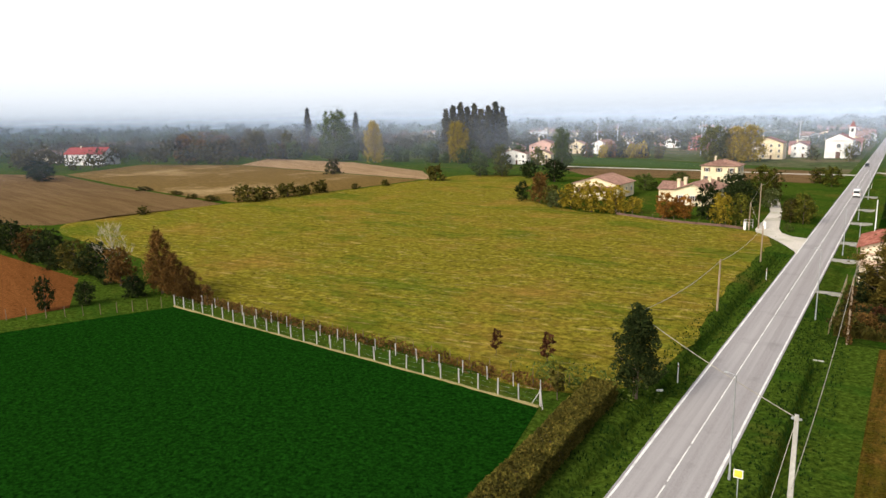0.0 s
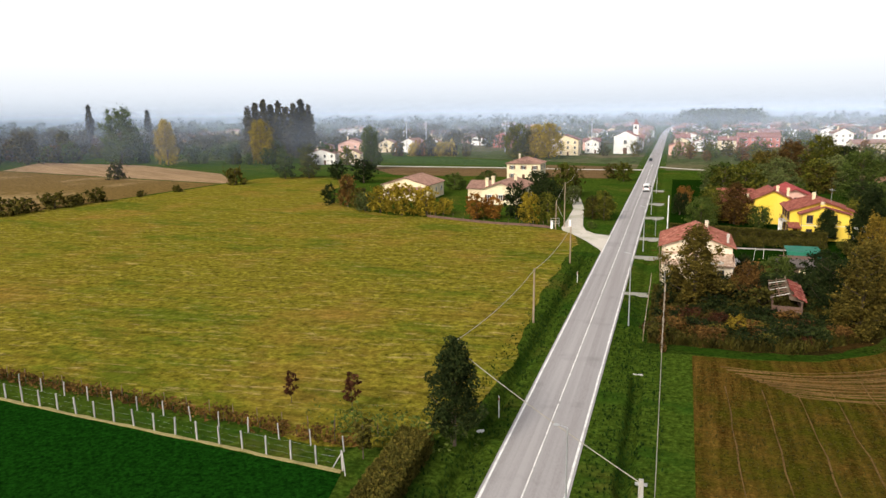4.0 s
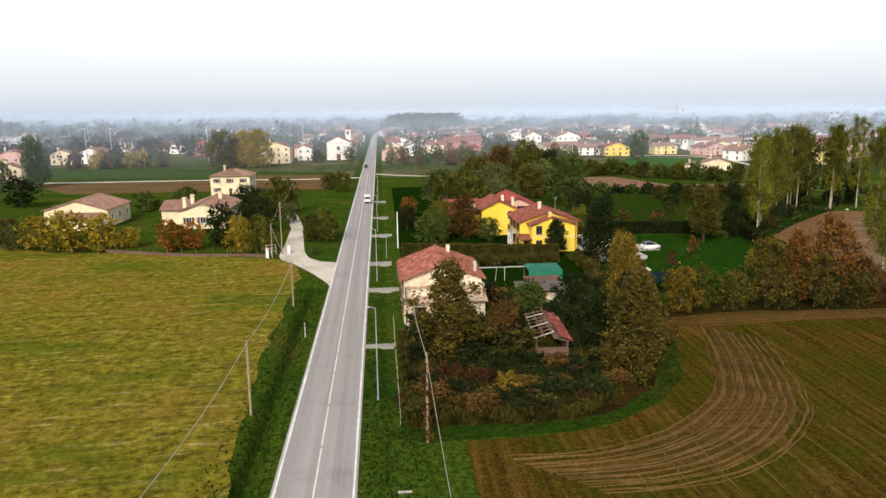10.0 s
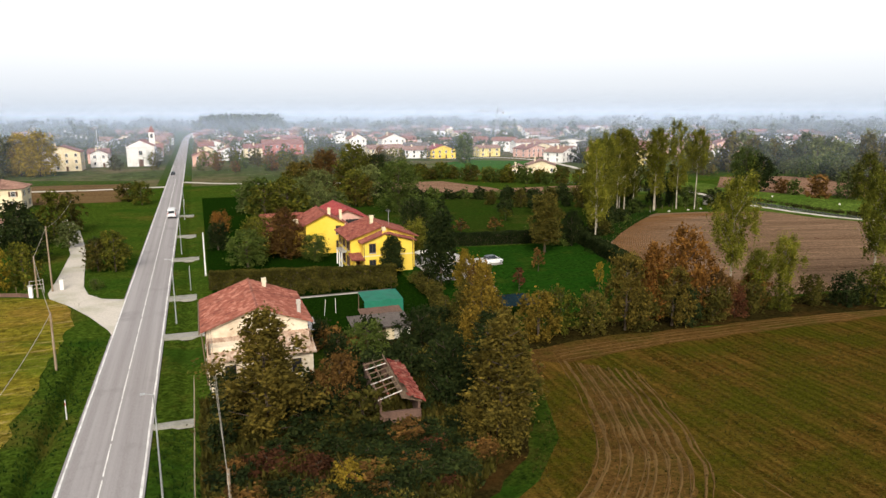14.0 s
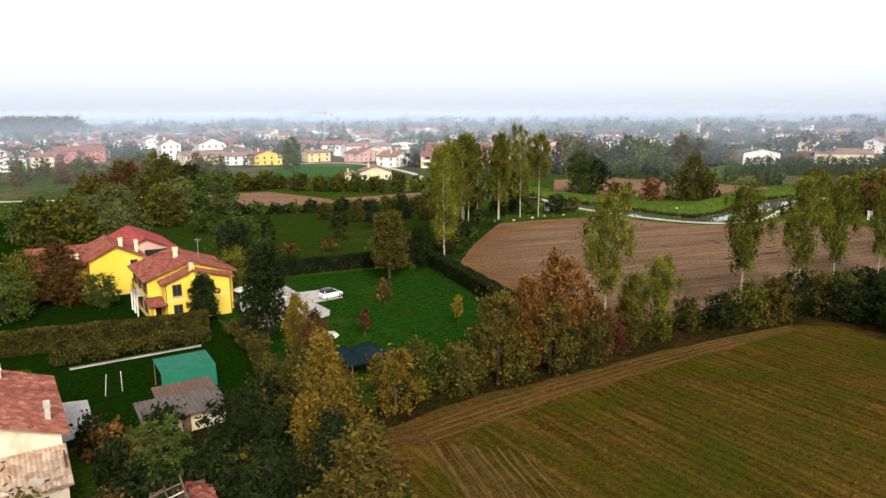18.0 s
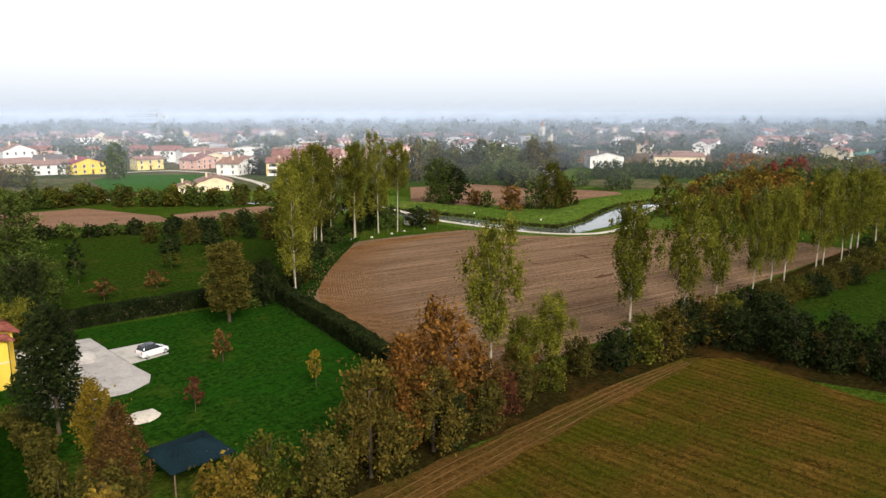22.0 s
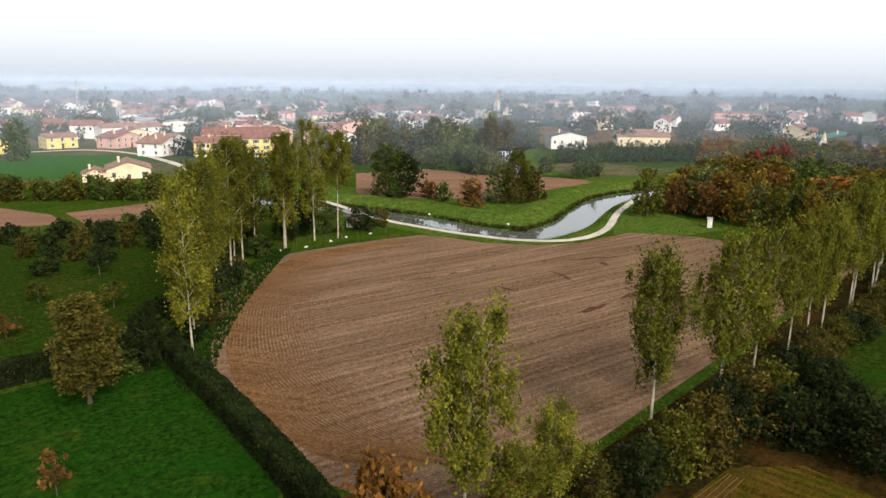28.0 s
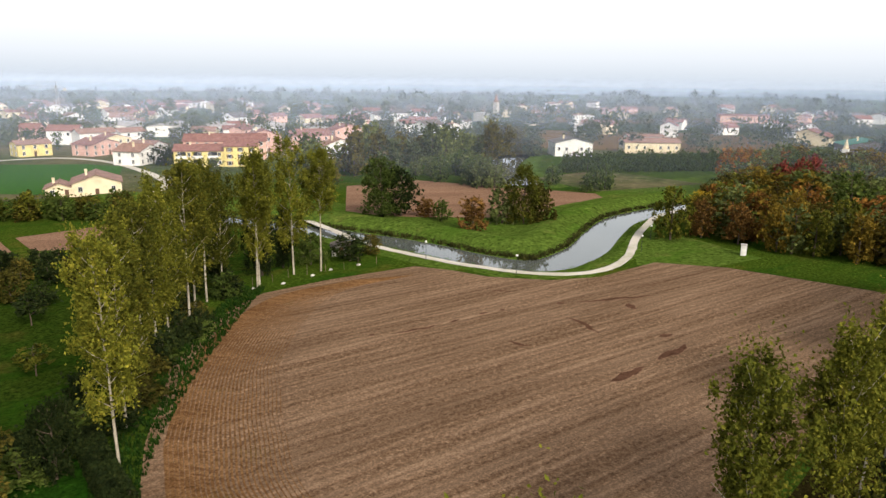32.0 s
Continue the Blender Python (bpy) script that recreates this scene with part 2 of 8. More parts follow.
ROOF_MAG = tiles("crimson_tiles", (0.21, 0.034, 0.034), (0.27, 0.05, 0.048), (0.32, 0.075, 0.07))
GREENTARP = surface("green_tarpaulin", (0.003, 0.11, 0.065), (0.006, 0.15, 0.09), 0.8, 4, 0.3, 0.03, 0.6, 0.4)
CORRUG = surface("fibre_cement_sheet", (0.075, 0.064, 0.058), (0.15, 0.125, 0.112), 0.6, 5, 0.2, 0.02, 0.9)
TEALROOF = surface("teal_sheet_roof", (0.006, 0.016, 0.022), (0.011, 0.026, 0.034), 0.6, 5, 0.15, 0.01, 0.9, 0.05)
DARKWOOD = surface("weathered_wood", (0.12, 0.08, 0.05), (0.22, 0.16, 0.11), 1.0, 9, 0.4, 0.02, 0.9)
POLEWOOD = surface("pole_wood", (0.24, 0.17, 0.11), (0.36, 0.28, 0.2), 1.0, 9, 0.4, 0.01, 0.9)
STEEL = surface("galvanised_steel", (0.42, 0.43, 0.44), (0.52, 0.53, 0.54), 1.0, 9, 0.1, 0.005, 0.5, 0.5, 0.6)
CABLE = surface("cable_sheath", (0.3, 0.27, 0.22), (0.4, 0.36, 0.3), 1.0, 9, 0.1, 0.005, 0.7)
# Near black: shade inside openings put into colour, also the path lamp poles' paint.
DARK = surface("dark_interior", (0.012, 0.012, 0.013), (0.02, 0.02, 0.022), 1, 5, 0.1, 0.01, 0.6)
SHUTTER = surface("brown_shutter", (0.09, 0.045, 0.025), (0.13, 0.07, 0.04), 1, 8, 0.2, 0.01, 0.7)
BARK_PALE = surface("pale_bark", (0.3, 0.26, 0.2), (0.48, 0.43, 0.34), 1.2, 5, 0.5, 0.03, 0.9, stain=(0.2, 0.17, 0.13))
BARK = surface("dark_bark", (0.06, 0.045, 0.03), (0.12, 0.09, 0.065), 1.0, 6, 0.6, 0.03, 0.95)
RUBBER = surface("black_rubber", (0.015, 0.015, 0.015), (0.025, 0.025, 0.025), 1, 9, 0.1, 0.01, 0.8)
CARWHITE = surface("white_car_paint", (0.72, 0.73, 0.74), (0.78, 0.79, 0.8), 1, 2, 0.0, 0.01, 0.25, 0.5)
CARBLACK = surface("black_car_paint", (0.012, 0.012, 0.014), (0.02, 0.02, 0.022), 1, 2, 0.0, 0.01, 0.25, 0.5)
LAMP_RED = surface("red_lens", (0.35, 0.01, 0.01), (0.4, 0.02, 0.02), 1, 9, 0, 0.01, 0.3, 0.5)
SIGNYEL = surface("yellow_sign_face", (0.75, 0.6, 0.05), (0.8, 0.66, 0.08), 1, 5, 0, 0.01, 0.5)
# Darker than the verge grass: the yards' shade is put into its colour.
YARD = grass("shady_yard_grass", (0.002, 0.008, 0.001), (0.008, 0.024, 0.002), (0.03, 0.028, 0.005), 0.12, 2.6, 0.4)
STONE = surface("rubble_stone", (0.4, 0.37, 0.33), (0.58, 0.54, 0.48), 0.9, 5, 0.6, 0.04, 0.95)

glass_m, nt, b = node_material("window_glass", 0.06, 0.6)
b.inputs["Base Color"].default_value = (0.02, 0.025, 0.03, 1)
GLASS = glass_m

ASPHALT, nt, b = node_material("pale_worn_asphalt", 0.95, 0.08)
v = placed(nt)
grain = cloud(nt, v, 9.0, 8, 0.8)
lane = cloud(nt, placed(nt, 0, (1.15, 0.012, 1)), 1.0, 5, 0.6)
patchy = cloud(nt, v, 0.12, 6, 0.65)
col = ramped(nt, grain, (0.3, (0.2, 0.185, 0.185)), (0.7, (0.33, 0.31, 0.31)))
col = mixed(nt, ramped(nt, lane, (0.42, (0, 0, 0)), (0.62, (0.6, 0.6, 0.6))), col, (0.37, 0.35, 0.35))
col = mixed(nt, ramped(nt, patchy, (0.56, (0, 0, 0)), (0.72, (0.6, 0.6, 0.6))), col, (0.17, 0.16, 0.16))
nt.links.new(col, b.inputs["Base Color"])
bumped(nt, b, grain, 0.2, 0.02)

WATER, nt, b = node_material("still_canal_water", 0.05, 1.0)
b.inputs["Base Color"].default_value = (0.09, 0.10, 0.09, 1)
bumped(nt, b, cloud(nt, placed(nt), 0.8, 2), 0.02, 0.02)

L_OLIVE = foliage("olive_leaves", (0.025, 0.032, 0.006), (0.096, 0.105, 0.014), (0.263, 0.228, 0.032))
L_GREEN = foliage("green_leaves", (0.027, 0.049, 0.010), (0.074, 0.108, 0.022), (0.149, 0.176, 0.041))
L_DARK = foliage("dark_green_leaves", (0.007, 0.013, 0.005), (0.022, 0.035, 0.010), (0.061, 0.072, 0.019))
L_YELLOW = foliage("yellowing_leaves", (0.045, 0.040, 0.008), (0.160, 0.122, 0.016), (0.29, 0.20, 0.024), (0.44, 0.29, 0.036))
L_ORANGE = foliage("orange_autumn_leaves", (0.060, 0.030, 0.010), (0.19, 0.088, 0.020), (0.38, 0.20, 0.045))
L_BROWN = foliage("brown_autumn_leaves", (0.043, 0.024, 0.010), (0.136, 0.074, 0.022), (0.288, 0.168, 0.048))
L_RED = foliage("dark_red_leaves", (0.035, 0.015, 0.009), (0.091, 0.036, 0.018), (0.175, 0.077, 0.036))
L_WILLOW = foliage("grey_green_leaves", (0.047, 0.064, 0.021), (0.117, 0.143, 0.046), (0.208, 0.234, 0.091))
L_POPLAR = foliage("poplar_leaves", (0.042, 0.054, 0.008), (0.140, 0.150, 0.018), (0.33, 0.295, 0.042))
BRICK_DARK = surface("sooty_brick", (0.1, 0.06, 0.045), (0.17, 0.1, 0.075), 0.8, 6, 0.5, 0.03, 0.95)
PALE_YELLOW = surface("pale_yellow_plaster", (0.68, 0.55, 0.2), (0.75, 0.62, 0.27), 0.3, 5, 0.12, 0.01, 0.9)
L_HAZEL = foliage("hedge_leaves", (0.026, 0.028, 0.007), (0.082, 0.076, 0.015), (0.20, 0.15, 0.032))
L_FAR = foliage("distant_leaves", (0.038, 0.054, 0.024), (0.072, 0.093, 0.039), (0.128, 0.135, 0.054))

L_COLUMN = foliage("dull_brown_leaves", (0.043, 0.043, 0.020), (0.088, 0.080, 0.035), (0.144, 0.120, 0.048))
L_BRONZE = foliage("bronze_leaves", (0.032, 0.027, 0.007), (0.112, 0.090, 0.018), (0.25, 0.18, 0.034))
L_AMBER = foliage("amber_leaves", (0.045, 0.036, 0.008), (0.165, 0.118, 0.018), (0.36, 0.235, 0.035))
L_GOLD = foliage("golden_leaves", (0.08, 0.065, 0.012), (0.36, 0.27, 0.028), (0.62, 0.44, 0.05))
L_RUST = foliage("rust_orange_leaves", (0.08, 0.036, 0.010), (0.27, 0.118, 0.022), (0.45, 0.22, 0.045))
L_SCARLET = foliage("scarlet_leaves", (0.081, 0.018, 0.016), (0.198, 0.045, 0.036), (0.306, 0.099, 0.063))
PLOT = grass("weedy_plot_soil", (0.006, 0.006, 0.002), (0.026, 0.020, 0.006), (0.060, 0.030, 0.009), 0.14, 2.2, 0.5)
HUT_TILE = tiles("broken_red_tiles", (0.13, 0.028, 0.022), (0.20, 0.045, 0.033), (0.31, 0.13, 0.10))
# Far roofs: red dulled, with distance haze put into the tile colour.
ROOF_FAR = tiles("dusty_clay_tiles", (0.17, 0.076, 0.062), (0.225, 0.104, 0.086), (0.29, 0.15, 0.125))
ROOF_PALE = tiles("bleached_tiles", (0.34, 0.22, 0.155), (0.46, 0.33, 0.24), (0.58, 0.46, 0.36))


# ---- mesh helpers ----
def part(name, bm, material, parent=None, label=""):
    """Links a bmesh as one mesh object, under a thing or a part."""
    me = bpy.data.meshes.new(name)
    bm.to_mesh(me)
    bm.free()
    me.materials.append(material)
    ob = new(name, me)
    ob.parent = parent
    return tagged(ob, label) if label else ob


def raw(name, verts, faces, material, parent=None, smooth=False):
    me = bpy.data.meshes.new(name)
    me.from_pydata(verts, [], faces)
    me.materials.append(material)
    if smooth:
        me.polygons.foreach_set("use_smooth", [True] * len(me.polygons))
    ob = new(name, me)
    ob.parent = parent
    return ob


def thing(name, x, y, z, turn, label, category, group="", kind=""):
    ob = new(name)
    ob.matrix_basis = pose(x, y, z, 0, 0, turn)
    return tagged(ob, label, category, group, kind)


def box(bm, x0, y0, z0, x1, y1, z1, bevel=0.0):
    r = bmesh.ops.create_cube(bm, size=1, matrix=Matrix.Translation(((x0 + x1) / 2, (y0 + y1) / 2, (z0 + z1) / 2)) @ Matrix.Diagonal((x1 - x0, y1 - y0, z1 - z0, 1)))
    if bevel:
        bmesh.ops.bevel(bm, geom=list({e for v_ in r["verts"] for e in v_.link_edges}), offset=bevel, segments=2, affect="EDGES")
    return bm


def boxed(*args, bevel=0.0):
    return box(bmesh.new(), *args, bevel=bevel)


def rod(bm, a, b, r0, r1, n=8):
    """A tapered rod from a to b."""
    a, b = Vector(a), Vector(b)
    m = Matrix.Translation((a + b) / 2) @ (b - a).to_track_quat("Z", "Y").to_matrix().to_4x4()
    bmesh.ops.create_cone(bm, cap_ends=True, segments=n, radius1=r0, radius2=r1, depth=(b - a).length, matrix=m)
    return bm


def rods(*rows, n=8):
    bm = bmesh.new()
    for a, b, r0, r1 in rows:
        rod(bm, a, b, r0, r1, n)
    return bm


def prism(pts, z0, z1):
    """An upright prism over a plan outline."""
    bm = bmesh.new()
    low = [bm.verts.new((x, y, z0)) for x, y in pts]
    top = [bm.verts.new((x, y, z1)) for x, y in pts]
    bm.faces.new(top)
    bm.faces.new(low[::-1])
    for i in range(len(pts)):
        j = (i + 1) % len(pts)
        bm.faces.new((low[i], low[j], top[j], top[i]))
    bmesh.ops.recalc_face_normals(bm, faces=bm.faces)
    return bm


def smooth_line(pts, step):
    """Points along a rounded line through pts."""
    p = [Vector((*q_[:2], 0)) for q_ in pts]
    p = [2 * p[0] - p[1]] + p + [2 * p[-1] - p[-2]]
    out_ = []
    for a, b_, c, d in zip(p, p[1:], p[2:], p[3:]):
        n = max(2, int((c - b_).length / step))
        for k in range(n):
            t = k / n
            out_.append(0.5 * (2 * b_ + (c - a) * t + (2 * a - 5 * b_ + 4 * c - d) * t * t + (3 * b_ - a - 3 * c + d) * t ** 3))
    out_.append(p[-2])
    return out_


def ribbon(name, line, half, z, material, thick=0.0, wobble=0.0, parent=None, rise=0.0):
    """A strip along a line; with rise its middle is higher than its edges."""
    verts, faces = [], []
    rnd = random.Random(name)
    for i, p in enumerate(line):
        d = (line[min(i + 1, len(line) - 1)] - line[max(i - 1, 0)]).normalized()
        s = Vector((d.y, -d.x, 0))
        wide = half[i] if isinstance(half, list) else half
        h = wide + rnd.uniform(-wobble, wobble)
        h2 = wide + rnd.uniform(-wobble, wobble)
        for q_, zz in ((p - s * h, z), (p, z + rise), (p + s * h2, z)):
            verts.append((q_.x, q_.y, zz))
        if thick:
            for q_ in (p - s * h, p + s * h2):
                verts.append((q_.x, q_.y, z - thick))
    w = 5 if thick else 3
    for i in range(len(line) - 1):
        a, b_ = i * w, (i + 1) * w
        faces += [(a, a + 1, b_ + 1, b_), (a + 1, a + 2, b_ + 2, b_ + 1)]
        if thick:
            faces += [(a + 3, a, b_, b_ + 3), (a + 2, a + 4, b_ + 4, b_ + 2)]
    return raw(name, verts, faces, material, parent)


def flat(name, pts, z, material, rounded=0.0, ragged=0.0):
    """A field or surface patch with an uneven outline."""
    rnd = random.Random(name)
    if rounded:
        loop_ = smooth_line(list(pts) + [pts[0], pts[1]], rounded)
        first = min(range(len(loop_)), key=lambda i: (loop_[i] - Vector((*pts[1], 0))).length if i < len(loop_) // 2 else 1e9)
        last = max(range(len(loop_)), key=lambda i: -(loop_[i] - Vector((*pts[1], 0))).length if i > len(loop_) // 2 else -1e9)
        pts = [(p.x + rnd.uniform(-ragged, ragged), p.y + rnd.uniform(-ragged, ragged)) for p in loop_[first:last]]
    bm = bmesh.new()
    f = bm.faces.new([bm.verts.new((x, y, z)) for x, y in pts])
    bm.normal_update()
    if f.normal.z < 0:
        bmesh.ops.reverse_faces(bm, faces=[f])
    bmesh.ops.triangulate(bm, faces=bm.faces)
    ob = part(name, bm, material)
    return tagged(ob, kind="structure")

# ---- ground ----
CANAL = smooth_line([(140, 275), (150, 245), (157, 215), (161.5, 190), (161.5, 174), (165.5, 162), (181, 161.5), (198, 166.5), (216, 171.0), (233, 170), (250, 166), (300, 160)], 4)
RIVER = smooth_line([(250, 222), (260, 236), (270, 248), (300, 266), (335, 282), (362, 291), (420, 300)], 5)


def axis(far, near, fine):
    """Grid lines: coarse far off, close together over the stretches named in fine."""
    s = set(near)
    for a, b_, n in fine:
        s |= {round(a + (b_ - a) * i / n, 2) for i in range(n + 1)}
    return sorted(s | {f for f in far} | {-f for f in far})


xs = axis((2650, 2200, 1700, 1100, 700), [-450, -350, -250, -180, -120, -80, -50, -30, -18, -11, 20, 35, 50, 65, 80, 100, 120], [(-7.5, -3.2, 17), (4.6, 8.4, 19), (140, 440, 100)])
ys = axis((2650, 2200, 1700, 1100, 700), [-200, -100, -50, -20, 0, 15, 30, 40, 50, 58, 60.6, 61.0, 61.4, 61.8, 70, 85, 100, 115, 121, 123, 125, 127, 135, 145, 350, 450], [(150, 310, 64)])
gx, gy = np.meshgrid(xs, ys)
gz = np.zeros_like(gx)
left = np.exp(-(((gx + 5.3) / 0.62) ** 2)) * np.clip((gy - 15) / 15, 0, 1) * np.clip((123 - gy) / 8, 0, 1)
right = np.exp(-(((gx - 6.4) / 0.55) ** 4)) * np.clip((61.4 - gy) / 0.4, 0, 1) * np.clip((gy + 60) / 15, 0, 1)
right2 = np.exp(-(((gx - 5.6) / 0.9) ** 2)) * np.clip((gy - 66) / 6, 0, 1) * np.clip((300 - gy) / 20, 0, 1)
gz -= 1.1 * left + 1.0 * right + 0.45 * right2
for line, half, bank in ((CANAL, 2.3, 0.9), (RIVER, 5.5, 0.6)):
    px_, py_ = np.array([p.x for p in line]), np.array([p.y for p in line])
    d = np.full(gx.shape, 1e9)
    for i in range(len(px_) - 1):
        ax_, ay_, bx_, by_ = px_[i], py_[i], px_[i + 1], py_[i + 1]
        t = np.clip(((gx - ax_) * (bx_ - ax_) + (gy - ay_) * (by_ - ay_)) / ((bx_ - ax_) ** 2 + (by_ - ay_) ** 2), 0, 1)
        d = np.minimum(d, np.hypot(gx - ax_ - t * (bx_ - ax_), gy - ay_ - t * (by_ - ay_)))
        if line is CANAL:
            here = d == np.hypot(gx - ax_ - t * (bx_ - ax_), gy - ay_ - t * (by_ - ay_))
            inner = np.where(here, (bx_ - ax_) * (gy - ay_) - (by_ - ay_) * (gx - ax_) > 0, inner if i else False)
    if line is CANAL:
        near_water = (d < 13) | (inner & (d < 27))
        gz += np.where(inner & (gx < 262), 1.5 * np.exp(-(((d - 11.5) / 4.0) ** 2)), 0)
    else:
        near_water |= d < 15
    gz += np.where(d < half + 3.5, -1.6 * np.clip((half + 3.5 - d) / 3.5, 0, 1), 0)
nx_ = len(xs)
gverts = np.stack([gx.ravel(), gy.ravel(), gz.ravel()], 1).tolist()
gfaces = [(r * nx_ + c, r * nx_ + c + 1, (r + 1) * nx_ + c + 1, (r + 1) * nx_ + c) for r in range(len(ys) - 1) for c in range(nx_ - 1)]
ground = tagged(raw("ground", gverts, gfaces, GRASS, smooth=True), "flat grassland with ditches and a canal bed", "ground", kind="structure")
ground.data.materials.append(BANK)
ground.data.polygons.foreach_set("material_index", [int(near_water[r, c]) for r in range(len(ys) - 1) for c in range(nx_ - 1)])
for name, line, half in (("canal_water", CANAL, 4.9), ("river_water", RIVER, 8.0)):
    tagged(ribbon(name, line, half, -0.75, WATER), kind="structure")

# farmland beyond the near fields, in large rough patches
rnd = random.Random(5)
far_fields = 0
for i in range(46):
    a, r = rnd.uniform(-2.6, 1.9), rnd.uniform(520, 1500)
    x, y = r * math.sin(a * 0.9) + 60, r * math.cos(a * 0.9) + 60
    w, h, t = rnd.uniform(60, 190), rnd.uniform(40, 110), rnd.uniform(0, 6.3)
    if abs(x) < w and y < 700:
        continue
    pts = [(x + sx * w * math.cos(t) - sy * h * math.sin(t) + rnd.uniform(-9, 9), y + sx * w * math.sin(t) + sy * h * math.cos(t)) for sx, sy in ((-1, -1), (1, -1), (1, 1), (-1, 1))]
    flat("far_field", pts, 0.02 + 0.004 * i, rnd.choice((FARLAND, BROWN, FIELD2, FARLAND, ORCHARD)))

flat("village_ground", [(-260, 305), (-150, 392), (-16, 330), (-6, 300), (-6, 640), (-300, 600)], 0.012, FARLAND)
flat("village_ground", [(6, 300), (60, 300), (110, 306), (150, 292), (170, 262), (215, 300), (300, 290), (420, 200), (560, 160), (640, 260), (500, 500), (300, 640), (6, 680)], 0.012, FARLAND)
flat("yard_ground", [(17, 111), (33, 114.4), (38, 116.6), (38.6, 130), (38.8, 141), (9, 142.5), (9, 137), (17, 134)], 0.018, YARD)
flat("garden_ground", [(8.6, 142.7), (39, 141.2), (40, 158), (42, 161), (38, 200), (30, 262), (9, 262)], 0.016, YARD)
flat("meadow", [(-8.6, 43), (-40, 44), (-72, 47), (-110, 60), (-164, 76), (-161, 126), (-153, 180), (-150, 212), (-145, 243), (-112, 240), (-93, 188), (-66, 161), (-46, 154.5), (-17, 145.5), (-11, 140), (-8.2, 128), (-8.4, 90)], 0.03, MEADOW, 2.5, 0.55)
flat("crop_field", [(-13.2, 36), (-40, 38.3), (-71.4, 40.8), (-76, 31), (-80, 22), (-100, -60), (-14, -60), (-10.5, 10), (-10.2, 21)], 0.03, CROP)
flat("ochre_field", [(-86, 25), (-84, 33), (-101, 44), (-136, 48), (-240, 60), (-260, -40), (-110, -60)], 0.03, OCHRE)
flat("west_field", [(-166, 74), (-162, 124), (-183, 129), (-250, 143), (-330, 165), (-420, 140), (-380, 40), (-182, 66)], 0.03, BROWN)
flat("middle_field", [(-160, 128), (-183, 131), (-250, 146), (-330, 168), (-360, 230), (-300, 249), (-152, 216), (-156, 165)], 0.03, grass("dry_fallow", (0.07, 0.044, 0.016), (0.16, 0.105, 0.035), (0.38, 0.27, 0.14), 0.022, 1.2, 0.48))
flat("pale_field", [(-300, 251), (-152, 218), (-150, 222), (-178, 254), (-250, 290), (-330, 300)], 0.035, TANFIELD)
flat("north_field", [(-130, 300), (-62, 300), (-58, 322), (-40, 322), (-16, 318), (-14, 262), (-60, 262), (-100, 262)], 0.03, BROWN)
flat("cabbage_field", [(-158, 380), (-72, 348), (-62, 312), (-134, 327)], 0.03, grass("cabbage_rows", (0.016, 0.034, 0.008), (0.05, 0.085, 0.02), (0.08, 0.10, 0.03), 0.05, 2.0, 0.4))
flat("stubble_field", [(11, -60), (11.2, 40), (11.6, 69), (18, 69.3), (24, 70.5), (30, 74.5), (34.6, 80), (38.4, 90.5), (41, 99.5), (52.7, 100.4), (66, 100.2), (84, 99.4), (99, 97.6), (103.5, 93), (101.8, 85), (100.6, 79), (109, 30), (115, -60)], 0.03, STUBBLE)
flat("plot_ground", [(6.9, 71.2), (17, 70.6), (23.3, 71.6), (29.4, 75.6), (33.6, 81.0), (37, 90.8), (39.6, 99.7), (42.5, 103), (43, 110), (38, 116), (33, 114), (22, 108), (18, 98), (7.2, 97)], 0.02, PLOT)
flat("plot_rim", [(7, 69.6), (17, 69.4), (24, 70.6), (30, 74.6), (34.5, 80), (38, 90), (40.8, 99.4), (39.2, 99.6), (36, 90.5), (32.6, 81), (28.6, 76), (22.8, 72.2), (7, 72)], 0.026, ORCHARD, 1.2, 0.25)
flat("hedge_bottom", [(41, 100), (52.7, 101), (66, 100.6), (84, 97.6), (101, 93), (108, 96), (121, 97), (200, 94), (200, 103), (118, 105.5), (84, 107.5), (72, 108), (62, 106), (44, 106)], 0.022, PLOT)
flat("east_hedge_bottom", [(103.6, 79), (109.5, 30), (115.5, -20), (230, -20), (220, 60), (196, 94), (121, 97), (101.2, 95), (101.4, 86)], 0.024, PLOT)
flat("headland", [(40.8, 99.2), (43, 95.2), (50, 95.6), (57, 96.3), (67, 96.5), (80, 96.3), (97, 95.9), (100.5, 96.6), (90, 98.6), (81, 99.6), (66, 100.3), (52.7, 101.2)], 0.045, HEADLAND, 2.0, 0.35)
flat("east_meadow", [(123, 94), (137, 97.5), (160, 96), (192, 92), (190, 58), (128, 66), (120, 86)], 0.028, ORCHARD)
flat("harrowed_field", [(78.5, 142), (84.5, 152.5), (95, 167), (107, 177.3), (113, 181), (119.5, 183.3), (132, 181.5), (147.5, 177), (150, 170), (151, 163), (156.5, 154), (164, 148.8), (172, 147.5), (180, 146), (185.5, 134.5), (187, 112), (186, 103), (130, 106.5), (84, 108.5), (76.5, 111), (75, 124)], 0.04, PLOUGHED)
flat("lawn", [(39, 130), (40, 158), (53.5, 158.8), (72, 156.3), (80, 154.8), (76.5, 140), (73, 124.5), (66, 112), (54, 107), (44, 116), (40, 122)], 0.03, LAWN)
flat("orchard_ground", [(42, 161), (80, 158), (104, 184), (122, 192), (121, 222), (82, 236), (46, 246), (38, 200)], 0.03, ORCHARD)
flat("tan_field", [(70, 254), (84, 248), (103, 239.5), (105, 253), (96, 284), (72, 287), (60, 276)], 0.03, FIELD2)
flat("tan_field_east", [(106, 238), (121, 226.5), (137, 246), (137, 251), (108, 252.5)], 0.03, FIELD2)
